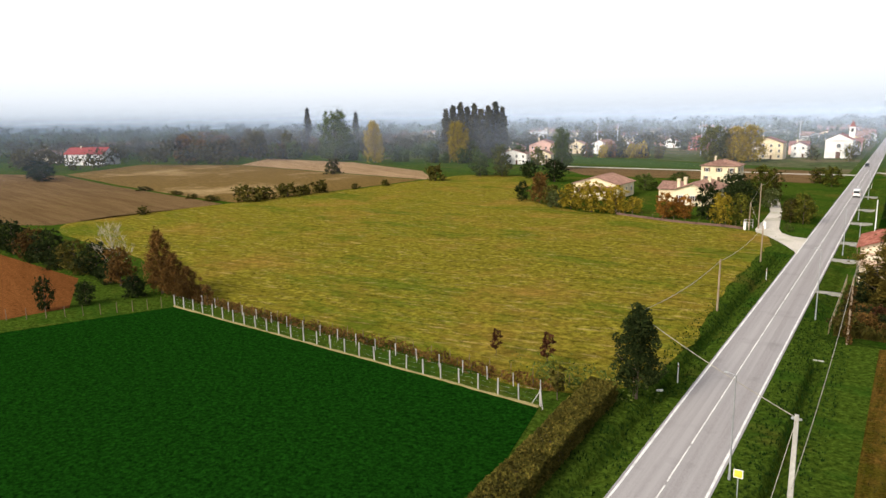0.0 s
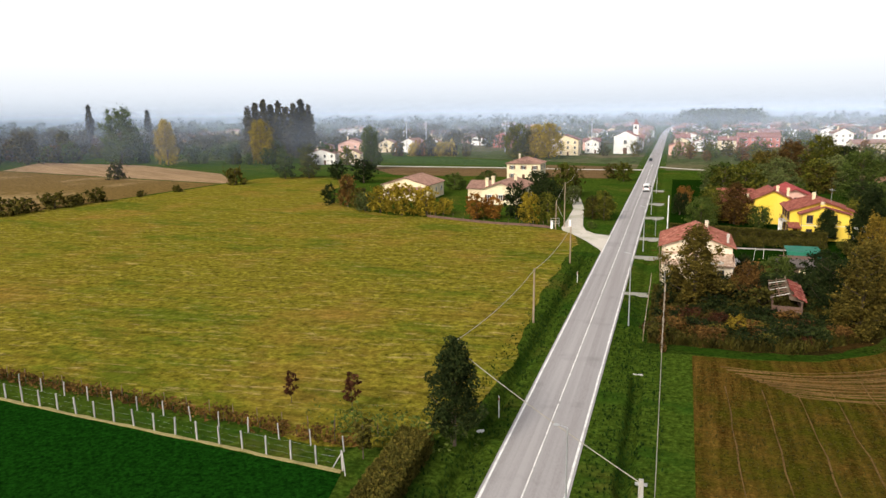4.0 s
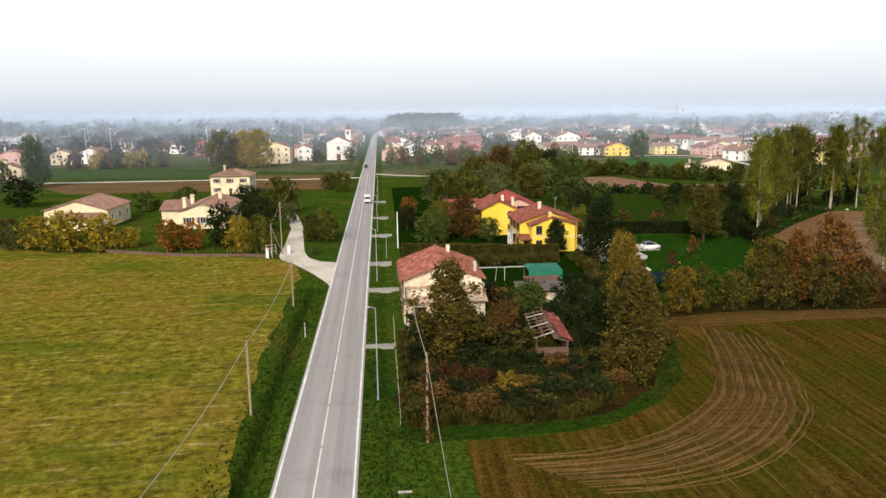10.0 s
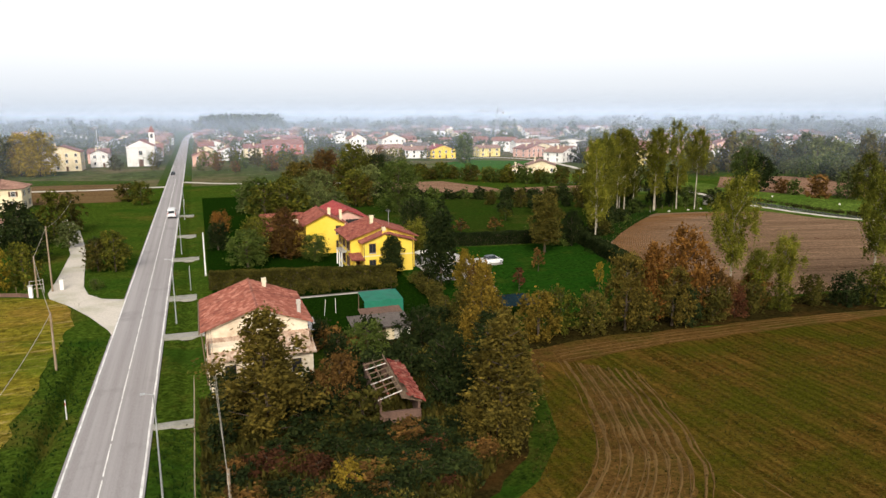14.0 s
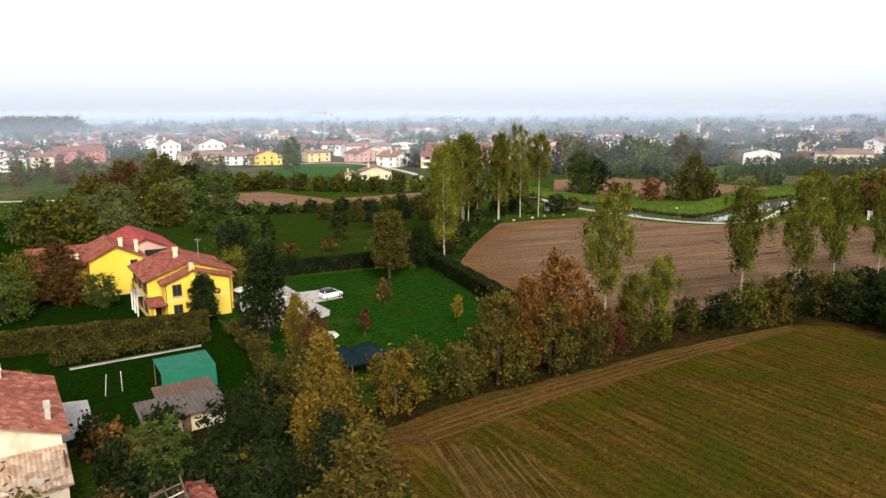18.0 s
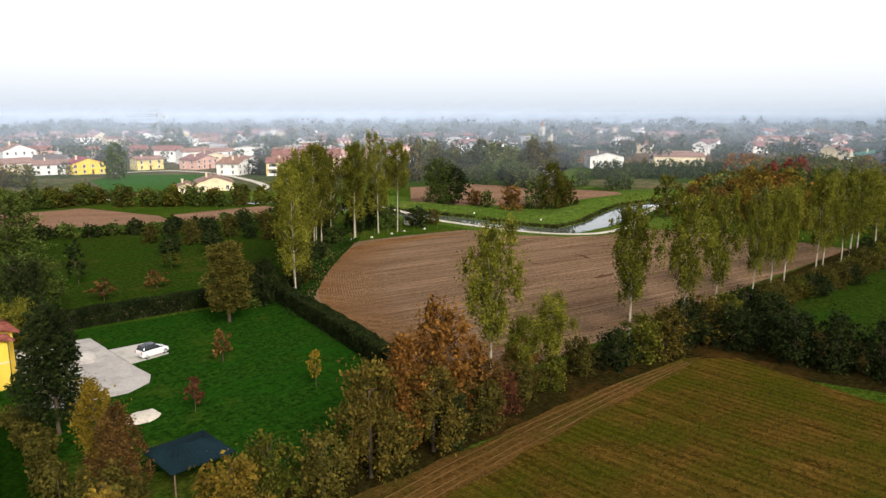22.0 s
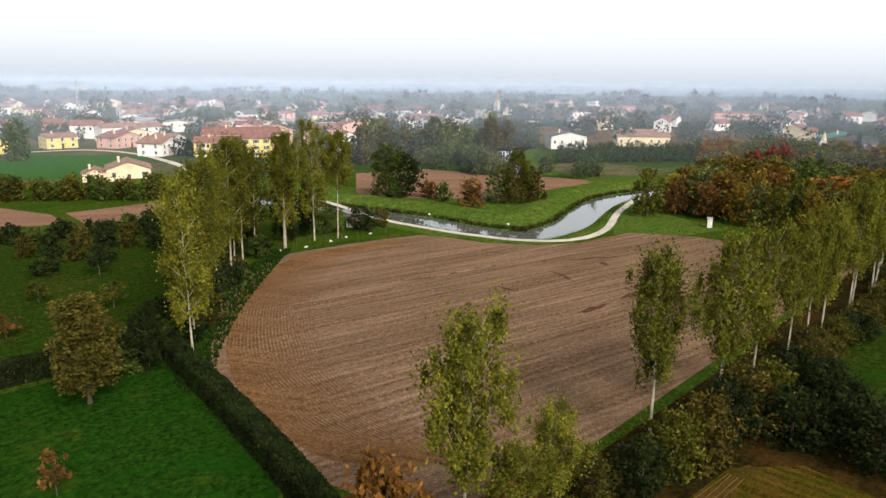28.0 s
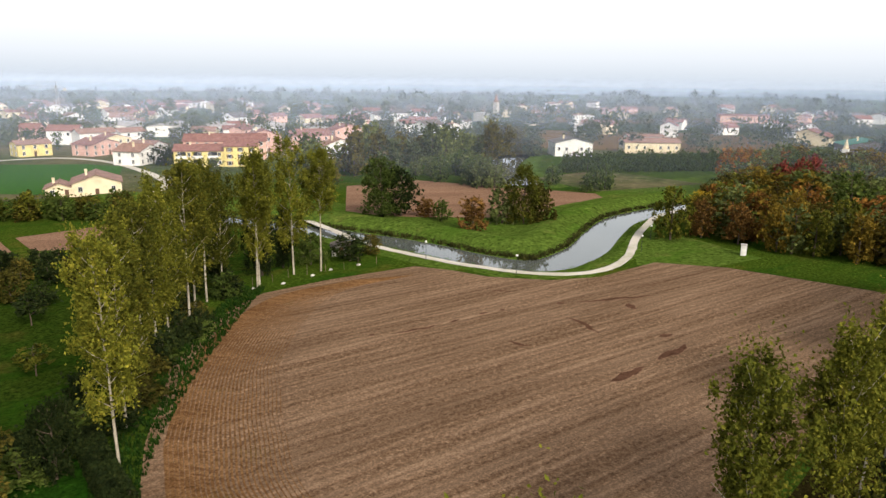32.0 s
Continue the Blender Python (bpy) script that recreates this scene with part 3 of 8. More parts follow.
flat("sports_field", [(118, 325), (137, 300), (158, 314), (178, 352), (172, 368), (147, 390), (128, 372)], 0.03, SPORT)
flat("island_field", [(173, 224), (181, 209), (197, 191), (216, 184), (240, 188), (246, 194), (229, 251), (204, 258)], 0.03, FIELD2)
flat("path_green", [(176, 147.6), (185.5, 136), (197.5, 132), (206, 150), (199.4, 156.6), (181, 150.4)], 0.03, BANK)
flat("far_island_field", [(250, 196), (290, 178), (300, 220), (262, 226)], 0.03, FARLAND)

# wheel ruts and harrow ridges that follow the field edges
RUT = [(14, 66.5), (20, 66.6), (26, 68.3), (32, 72.5), (36.8, 78.5), (40.5, 88), (43, 96.5)]
bend = smooth_line(RUT, 1.0)
half_w = [3.6 * math.sin(math.pi * (0.06 + 0.9 * i / (len(bend) - 1))) ** 0.6 for i in range(len(bend))]
rim = [(p.x + 2.8 + 0.72 * w + 0.5 * noise.noise(p * 0.8), p.y - 2.8 - 0.72 * w) for p, w in zip(bend, half_w)]
rim += [(p.x + 2.8 - 0.72 * w + 0.4 * noise.noise(p * 0.9), p.y - 2.8 + 0.72 * w) for p, w in zip(bend[::-1], half_w[::-1])]
flat("turning_strip", rim, 0.036, HEADLAND)
for k in range(16):
    off = 0.4 + 0.55 * k + 0.22 * math.sin(k * 2.3)
    line = smooth_line([(x + off * 0.72, y - off * 0.72) for x, y in RUT], 1.2)
    line = [p + Vector((noise.noise(p * 0.3) * 0.25, noise.noise(p * 0.3 + Vector((9, k, 0))) * 0.25, 0)) for p in line]
    tagged(ribbon("wheel_rut", line, 0.06 + 0.03 * (k % 3), 0.045, TRACK, 0, 0.06, rise=0.05), kind="structure")
for k in range(11):
    x = 14.5 + 3.1 * k
    top_y = 67.0 if x < 22 else 67 + (x - 22) * 0.9 if x < 36 else 84 + (x - 36) * 0.4
    line = smooth_line([(x + 0.3, -40), (x + 0.12, 0), (x, 30), (x - 0.2, min(66 + k * 0.3, top_y - 6))], 3.0)
    line = [p + Vector((noise.noise(p * 0.15) * 0.3, 0, 0)) for p in line]
    tagged(ribbon("wheel_rut", line, 0.06, 0.045, TRACK, 0, 0.045, rise=0.04), kind="structure")
for k in range(4):
    line = smooth_line([(44, 96 + 0.9 * k), (60, 97 + 0.9 * k), (84, 96.9 + 0.7 * k), (98, 96.2 + 0.4 * k)], 3)
    tagged(ribbon("wheel_rut", [p + Vector((0, noise.noise(p * 0.2 + Vector((0, 0, k))) * 0.3, 0)) for p in line], 0.045, 0.05, TRACK, 0, 0.04, rise=0.03), kind="structure")
EDGE = [(80.5, 118), (77.5, 126), (80.5, 141), (86.5, 152), (96.5, 165.5), (108.5, 175.3), (120, 180.6), (134, 178.5)]
for k in range(26):
    off = 0.1 + 0.42 * k
    line = smooth_line([(x + off * 0.86, y - off * 0.5) for x, y in EDGE], 1.2)
    tagged(ribbon("margin_furrow", [p + Vector((noise.noise(p * 0.12) * 0.4, noise.noise(p * 0.12 + Vector((5, 0, 0))) * 0.4, 0)) for p in line], 0.19 - 0.0062 * k, 0.044, MARGIN, 0, 0.03, rise=0.025), kind="structure")
# muddy traces in the harrowed field
MUD_TRACES = (
    (0.22, ((117.5, 157.8), (122.0, 155.0), (129.2, 153.1), (138.4, 151.0))),
    (0.30, ((146.1, 146.6), (151.7, 142.5), (155.7, 140.2), (163.2, 135.6))),
    (0.50, ((155.2, 139.9), (151.7, 136.4))),
    (0.20, ((144.8, 157.8), (147.4, 153.6))),
    (0.30, ((141.5, 142.4), (140.7, 138.7), (138.1, 134.8))),
    (0.5, ((142.5, 125.1), (136.1, 125.7), (125.3, 126.9))),
    (0.25, ((128.3, 142.9), (128.7, 140.1))),
    (0.40, ((142.8, 129.0), (146.5, 127.4))),
)
for k, (w, pts) in enumerate(MUD_TRACES):
    line = smooth_line(pts, 0.5)
    line = [p + Vector((noise.noise(p * 0.5 + Vector((0, 0, k))) * 0.5, noise.noise(p * 0.5 + Vector((3, 0, k))) * 0.5, 0)) for p in line]
    gaps = [i for i, p in enumerate(line) if noise.noise(p * 0.45 + Vector((0, 7, k))) < -0.34]
    start = 0
    for stop in gaps + [len(line)]:
        if stop - start > 2:
            n = stop - start
            tagged(ribbon("mud_patch", line[start:stop], [w * (0.15 + 1.1 * math.sin(math.pi * i / (n - 1)) * (1 + 0.5 * noise.noise((i * 0.6, k, 0)))) for i in range(n)], 0.075, MUD, 0, 0.12 * w), kind="structure")
        start = stop + 1

# ---- road ----
road_line = [Vector((0, y, 0)) for y in range(-90, 701, 10)]
road_line += [Vector((0.0009 * (y - 700) ** 2 * 0.1, y, 0)) for y in range(720, 1100, 20)]
tagged(ribbon("road", road_line, 3.05, 0.05, ASPHALT, 0.3, rise=0.03), "pale worn two-lane asphalt road", "road", kind="structure")
for sx in (-2.8, 2.8):
    line = [Vector((sx, y, 0)) for y in range(-90, 420, 3)]
    tagged(ribbon("edge_line", line, 0.085, 0.062, ROADMARK, 0, 0.03), kind="structure")
rnd = random.Random(2)
y = -60.0
while y < 330:
    ln = rnd.uniform(3.5, 9)
    tagged(ribbon("centre_line", [Vector((0, y + k * ln / 4, 0)) for k in range(5)], 0.05, 0.09, ROADMARK, 0, 0.02), kind="structure")
    y += ln + rnd.uniform(0.1, 0.6)
tagged(flat("side_road", [(-2.9, 122), (-3.6, 124.5), (-6.5, 131.5), (-10, 138.5), (-13.2, 143.5), (-14, 147), (-14.4, 158), (-15.5, 178), (-19.5, 200), (-25, 226), (-22, 228), (-17.5, 206), (-13, 180), (-10.8, 160), (-9.6, 150), (-8.3, 144.5), (-6, 141), (-2.9, 139.5)], 0.055, GRAVEL), "white gravel side road joining the main road", "side road")
for y0, w, x1 in ((93.6, 1.0, 6.4), (119.2, 2.0, 7.6), (137.8, 2.6, 6.8), (166.3, 2.8, 7.4), (191.8, 2.6, 7.0), (224, 2.4, 6.6)):
    tagged(part("driveway", boxed(2.95, y0 - w / 2, -0.3, x1, y0 + w / 2, 0.06), DULL_CONC), kind="structure")
tagged(ribbon("gravel_path", smooth_line([(163, 232), (160.5, 222), (157.2, 209), (154, 196), (153.6, 183.5), (154.8, 170), (158.7, 157.7), (167, 151), (180, 151.6), (197.9, 158.2), (214.4, 162.8), (228, 165), (258, 161), (300, 152)], 2), 0.85, 0.06, GRAVEL, 0.1, 0.12), "white gravel footpath along the canal", "path", kind="structure")
tagged(ribbon("far_lane", smooth_line([(-150, 316), (-126, 306), (-62, 304), (-30, 300), (-3, 302)], 6), 1.6, 0.06, GRAVEL, 0.1, 0.2), kind="structure")
tagged(ribbon("field_lane", smooth_line([(140, 402), (154, 402), (173, 397), (181, 374), (178.5, 342), (170, 306), (158, 288)], 4), 1.5, 0.06, GRAVEL, 0.1, 0.15), kind="structure")
tagged(ribbon("village_lane", smooth_line([(3, 318), (20, 305), (60, 292), (110, 300)], 6), 1.3, 0.06, GRAVEL, 0.1, 0.2), kind="structure")

# ---- plants ----
def leaf_cloud(rs, centres, radii, n, size, squash=0.9, droop=0.0, feather=False):
    """Vertices and faces of n leaf sprays (kite-shaped, folded) scattered over the outer part of clumps."""
    c = np.array(centres)
    r = np.array(radii)
    pick = rs.choice(len(c), n, p=(r ** 2) / (r ** 2).sum())
    d = rs.normal(size=(n, 3))
    d /= np.linalg.norm(d, axis=1)[:, None]
    rad = r[pick] * (np.minimum(1.7, np.abs(rs.normal(size=n)) * 0.62) if feather else rs.uniform(0.45, 1.08, n) ** 0.6)
    p = c[pick] + d * rad[:, None] * np.array([1, 1, squash])
    a = rs.normal(size=(n, 3)) + d * 0.6 + np.array([0, 0, -droop])
    a /= np.linalg.norm(a, axis=1)[:, None]
    b_ = np.cross(a, rs.normal(size=(n, 3)))
    b_ /= np.linalg.norm(b_, axis=1)[:, None]
    s = size * rs.uniform(0.6, 1.4, n)[:, None]
    up = np.cross(a, b_) * s * 0.22
    v_ = np.stack([p - a * s, p - b_ * s * 0.62 + up, p + a * s, p + b_ * s * 0.62 + up], 1).reshape(-1, 3)
    k = np.arange(n) * 4
    f = np.concatenate([np.stack([k, k + 1, k + 2], 1), np.stack([k, k + 2, k + 3], 1)])
    return v_, f


def limbs(rs, h, trunk, lean, forks, reach, start, rise=0.6, n=6, split=1):
    """Trunk and limbs as one bmesh; returns it and the limb tips."""
    bm, tips = bmesh.new(), []
    stems = []
    for s in range(split):
        pts = [Vector((rs.uniform(-0.3, 0.3) * (split > 1), rs.uniform(-0.3, 0.3) * (split > 1), -0.15))]
        for k in range(1, 6):
            t = k / 5
            pts.append(Vector((lean * t * h * rs.uniform(-1, 1) + (s - (split - 1) / 2) * 0.06 * h * t, lean * t * h * rs.uniform(-1, 1), t * h * 0.92)))
        stems.append(pts)
        for k, (a, b_) in enumerate(zip(pts, pts[1:])):
            rod(bm, a, b_, trunk * (1 - 0.17 * k), trunk * (1 - 0.17 * (k + 1)), n)
    for i in range(forks):
        t = start + (0.93 - start) * (i + 0.5) / forks
        pts = stems[i % split]
        k = min(4, int(t * 5))
        base = pts[k].lerp(pts[k + 1], t * 5 - k)
        ang = i * 2.4 + rs.uniform(-0.4, 0.4)
        ln = reach * rs.uniform(0.6, 1.0) * (1.15 - 0.75 * t)
        tip = base + Vector((math.cos(ang) * ln, math.sin(ang) * ln, ln * rise * rs.uniform(0.6, 1.3)))
        mid = base.lerp(tip, 0.5) + Vector((0, 0, -0.06 * ln))
        rod(bm, base, mid, trunk * 0.32, trunk * 0.2, 5)
        rod(bm, mid, tip, trunk * 0.2, trunk * 0.06, 5)
        tips.append(tip)
    return bm, tips


SHAPES = {
    # kind: height, width, crown start, clumps, leaves, leaf size, forks, rise, bark, trunk radius
    "poplar": (17.0, 6.8, 0.36, 84, 13500, 0.142, 26, 1.6, BARK_PALE, 0.17),
    "birch": (21.0, 6.6, 0.24, 86, 11000, 0.155, 26, 1.0, BARK_PALE, 0.16),
    "round": (8.0, 7.0, 0.10, 60, 6000, 0.165, 16, 0.7, BARK, 0.2),
    "mid_round": (8.0, 7.0, 0.08, 46, 2000, 0.27, 12, 0.7, BARK, 0.2),
    "big_round": (26.0, 20.0, 0.05, 100, 8200, 0.42, 22, 0.8, BARK, 0.5),
    "cone": (12.0, 5.6, 0.06, 96, 11500, 0.138, 22, 0.7, BARK, 0.2),
    "shrub": (3.0, 4.0, 0.0, 34, 2000, 0.14, 7, 0.9, BARK, 0.06),
    "dense": (12.0, 5.6, 0.17, 50, 7600, 0.18, 14, 0.7, BARK, 0.2),
    "wood_tree": (10.0, 7.0, 0.08, 34, 640, 0.38, 3, 0.8, BARK, 0.2),
    "bush": (6.0, 6.0, 0.0, 64, 3200, 0.175, 10, 0.9, BARK, 0.1),
    "bramble": (3.0, 4.0, 0.0, 30, 1050, 0.2, 5, 0.9, BARK, 0.05),
    "sapling": (3.6, 2.2, 0.3, 14, 420, 0.17, 8, 0.8, BARK, 0.05),
    "far_round": (10.0, 9.0, 0.05, 40, 900, 0.52, 4, 0.7, BARK, 0.25),
    "far_column": (30.0, 4.6, 0.02, 60, 2200, 0.55, 10, 2.0, BARK, 0.35),
    "far_shrub": (4.0, 6.0, 0.0, 20, 520, 0.40, 3, 0.8, BARK, 0.1),
}
proto = {}


def crown_clumps(rs, kind, h, w, start, k):
    cs, rs_ = [], []
    for i in range(k):
        t = (i + rs.uniform(0, 1)) / k
        z = h * (start + (1 - start) * t * 0.96)
        if kind in ("poplar", "far_column"):
            prof = (0.32 + 0.62 * math.sin(math.pi * min(1, 0.07 + 0.78 * t ** 1.45))) * (1 + 0.35 * math.sin(9 * t + i * 0.9)) if kind == "poplar" else 0.75 - 0.5 * t ** 3 + 0.2 * math.sin(3 * t)
        elif kind == "birch":
            prof = 0.35 + 0.65 * math.sin(math.pi * (0.15 + 0.75 * t))
        elif kind == "cone":
            prof = (0.62 + 1.3 * t if t < 0.3 else 1.0 - 0.86 * ((t - 0.3) / 0.7) ** 1.7) * (1 + 0.2 * math.sin(7 * t + i))
        else:
            prof = math.sqrt(max(0.05, 1 - (2 * t - 0.85) ** 2 / 1.55))
        ang = i * 2.39996 + rs.uniform(-0.5, 0.5)
        out_ = w / 2 * prof * rs.uniform(0.25, 0.92)
        cs.append((math.cos(ang) * out_, math.sin(ang) * out_, z))
        k_ = {"far_column": 1.0, "mid_round": 0.72, "dense": 0.9, "wood_tree": 0.9, "far_round": 0.85, "far_shrub": 0.9, "bramble": 0.85}.get(kind, 0.62)
        rs_.append((0.5 if kind == "far_column" else 1) * k_ * max(0.12 * w, w * rs.uniform(0.1, 0.24) * (0.6 + 0.6 * prof)))
    return cs, rs_


def make_proto(kind, leaves, variant):
    h, w, start, k, n, size, forks, rise, bark, trunk = SHAPES[kind]
    rs = np.random.RandomState(abs(hash_name(kind + leaves.name)) % 9973 + variant * 31)
    if kind == "birch" and variant == 1:
        start = 0.5
    bm, tips = limbs(rs, h, trunk, 0.012 if kind in ("poplar", "birch") else 0.03, forks, w * 0.5, max(0.08, start), rise, split=3 if kind in ("shrub", "bush", "bramble", "far_shrub") else 1)
    cs, rad = crown_clumps(rs, kind, h, w, start, k)
    soft = kind not in ("far_column", "dense")
    v_, f = leaf_cloud(rs, cs, rad, n, size, {"poplar": 2.1, "birch": 1.7, "cone": 1.6, "round": 1.1, "shrub": 1.2, "bramble": 1.0, "bush": 1.3, "big_round": 1.1, "far_round": 1.15, "far_column": 3.2, "sapling": 1.3}.get(kind, 0.9), feather=soft)
    v_[:, 2] = np.maximum(v_[:, 2], 0.03)
    tm = bpy.data.meshes.new("trunk")
    bmesh.ops.triangulate(bm, faces=bm.faces)
    bm.to_mesh(tm)
    bm.free()
    tm.materials.append(bark)
    cm = bpy.data.meshes.new("crown")
    cm.from_pydata(v_.tolist(), [], f.tolist())
    cm.materials.append(leaves)
    return tm, cm


def hash_name(s):
    n = 7
    for ch in s:
        n = (n * 31 + ord(ch)) % 1000003
    return n


def plant(kind, leaves, x, y, h, w, label, category="tree", group="", name="", z=0.0):
    """One tree or shrub: an Empty at its foot with trunk and crown."""
    variant = hash_name(f"{x:.1f},{y:.1f}") % (2 if "far" not in kind else 4)
    key = (kind, leaves.name, variant)
    if key not in proto:
        proto[key] = make_proto(*((kind, leaves, variant)))
    tm, cm = proto[key]
    h0, w0 = SHAPES[kind][:2]
    e = new(name or ("shrub" if "shrub" in kind or kind == "bramble" else "tree"))
    tilt = (hash_name(f"{y:.1f},{x:.1f}") % 70 - 35) / 10 if kind in ("birch", "poplar", "cone") else 0
    e.matrix_basis = pose(x, y, z, tilt, tilt * 0.6, hash_name(f"{y:.1f}") % 360) @ Matrix.Diagonal((w / w0, w / w0, h / h0, 1))
    tagged(e, label, category, group)
    for nm, me in (("trunk", tm), ("crown", cm)):
        o = new(nm, me)
        o.parent = e
    return e


bm = rods(((0, 0, -0.05), (0, 0, 1), 0.05, 0.02), n=5)
HEDGE_STEM = bpy.data.meshes.new("stem")
bm.to_mesh(HEDGE_STEM)
bm.free()
HEDGE_STEM.materials.append(BARK)


def hedge(name, pts, half, h, leaves, label, size=0.16, dens=85, jag=0.25, kind="", clipped=False):
    """A hedge along a line: leaf sprays over a ragged box of clumps, on a row of stems."""
    line = smooth_line(pts, 0.9)
    rs = np.random.RandomState(hash_name(name + label) % 9973)
    cs, rad = [], []
    for p in line:
        for _ in range(2):
            cs.append((p.x + rs.uniform(-half, half) * 0.55, p.y + rs.uniform(-half, half) * 0.55, h * rs.uniform(0.3, 0.72)))
            rad.append(max(half, h * 0.4) * rs.uniform(0.7, 1.0 + jag))
    length = sum((b_ - a).length for a, b_ in zip(line, line[1:]))
    v_, f = leaf_cloud(rs, cs, rad, int(length * dens * h), size, squash=0.8)
    if clipped:
        n = int(length * 330 * (h + half))
        i = rs.randint(0, len(line) - 1, n)
        a_, b_ = np.array([tuple(p) for p in line])[i], np.array([tuple(p) for p in line])[i + 1]
        mid = a_ + (b_ - a_) * rs.uniform(0, 1, n)[:, None]
        side = (b_ - a_)[:, [1, 0, 2]] * (1, -1, 0)
        side /= np.linalg.norm(side, axis=1)[:, None]
        top = rs.uniform(0, 1, n) < half / (h + half)
        off = np.where(top, rs.uniform(-1, 1, n), np.sign(rs.uniform(-1, 1, n)) * rs.uniform(0.86, 1.04, n)) * half
        up = np.where(top, rs.uniform(0.92, 1.03, n), rs.uniform(0.02, 1.0, n)) * h
        c = mid + side * off[:, None]
        c[:, 2] = up + 0.06 * np.sin(c[:, 0] * 1.3 + c[:, 1])
        v_, f = leaf_cloud(rs, c, np.full(n, 0.09), n, size)
    v_[:, 2] = np.clip(v_[:, 2], 0.03, None)
    e = thing(name, line[0].x, line[0].y, 0, 0, label, "hedge", kind=kind)
    v_[:, 0] -= line[0].x
    v_[:, 1] -= line[0].y
    raw("foliage", v_.tolist(), f.tolist(), leaves, e)
    for p in line[::2]:
        o_ = new("stem", HEDGE_STEM)
        o_.parent = e
        o_.matrix_basis = pose(p.x - line[0].x, p.y - line[0].y, 0, rs.uniform(-4, 4)) @ Matrix.Diagonal((1, 1, h * 0.8, 1))
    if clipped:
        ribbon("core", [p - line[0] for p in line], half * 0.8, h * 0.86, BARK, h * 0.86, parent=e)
    return e


# tall poplars between the two fields
for x, y, h, w in ((75.4, 107.0, 17.8, 6.2), (98.4, 104.4, 17.3, 6.4), (107.2, 101.7, 18.2, 6.4), (114.9, 101.0, 17.8, 5.2), (127.5, 100.8, 15.3, 4.8), (133.2, 100.2, 16.4, 5.0), (135.6, 99.2, 17.2, 5.4), (149.7, 98.9, 18.4, 5.2), (155.8, 99.6, 16.6, 5.6), (161.8, 98.2, 17.6, 6.0), (168.4, 98.8, 18.0, 6.4), (176.2, 99.4, 17.2, 6.8), (184, 98.0, 16.5, 6.8)):
    plant("poplar", L_POPLAR, x, y, h, w, "tall slender poplar turning yellow, with a pale bare trunk", "poplar", "poplars between the fields", "poplar")
for x, y, h, w in ((81.8, 104.2, 9.6, 4.6), (78.4, 105.4, 8.0, 4.4)):
    plant("poplar", L_POPLAR, x, y, h, w, "young poplar with thin yellow-green crown", "poplar", "poplars between the fields", "poplar")
# birch row along the harrowed field
for x, y, h, w in ((81.5, 151.1, 21.0, 5.8), (84.8, 156.6, 19.5, 6.6), (88.0, 161.2, 20.0, 6.6), (91.8, 166.4, 20.2, 6.6), (95.7, 171.2, 20.6, 6.2), (98.5, 173.4, 21.5, 6.4), (104.4, 178.9, 22.4, 7.2), (107.1, 182.0, 21.4, 6.6), (111.4, 186.1, 21.1, 6.8), (115.4, 188.2, 19.4, 5.6)):
    plant("birch", L_POPLAR if int(y) % 2 else L_OLIVE, x, y, h, w, "tall birch with pale trunk at the field's edge", "birch", "birches along the field", "birch")
for x, y, h, w in ((120.9, 186.8, 21.8, 7.0), (122.0, 187.8, 20.5, 6.0), (129.5, 188.6, 23.8, 7.4), (134.1, 186.9, 21.4, 6.8)):
    plant("birch", L_POPLAR, x, y, h, w, "tall birch with a long bare white trunk", "birch", "birches along the field", "birch")
for x, y, h, w in ((125.5, 192, 17.0, 6.2), (118, 194, 14, 6), (112, 193, 11, 6), (131, 193.5, 12, 5)):
    plant("cone", L_DARK, x, y, h, w, "dense dark tree behind the birches", "tree")

rnd = random.Random(17)
for k in range(22):
    t = (k + rnd.uniform(0, 0.8)) / 22
    off = rnd.uniform(1.5, 7)
    plant("bramble", rnd.choice((L_DARK, L_DARK, L_GREEN, L_HAZEL)), 80 + 40 * t - off, 150 + 38 * t + off * 0.6, rnd.uniform(2.0, 4.2), rnd.uniform(3.5, 6), "dark undergrowth bush beneath the birches", "bush", "undergrowth bushes", "bush")
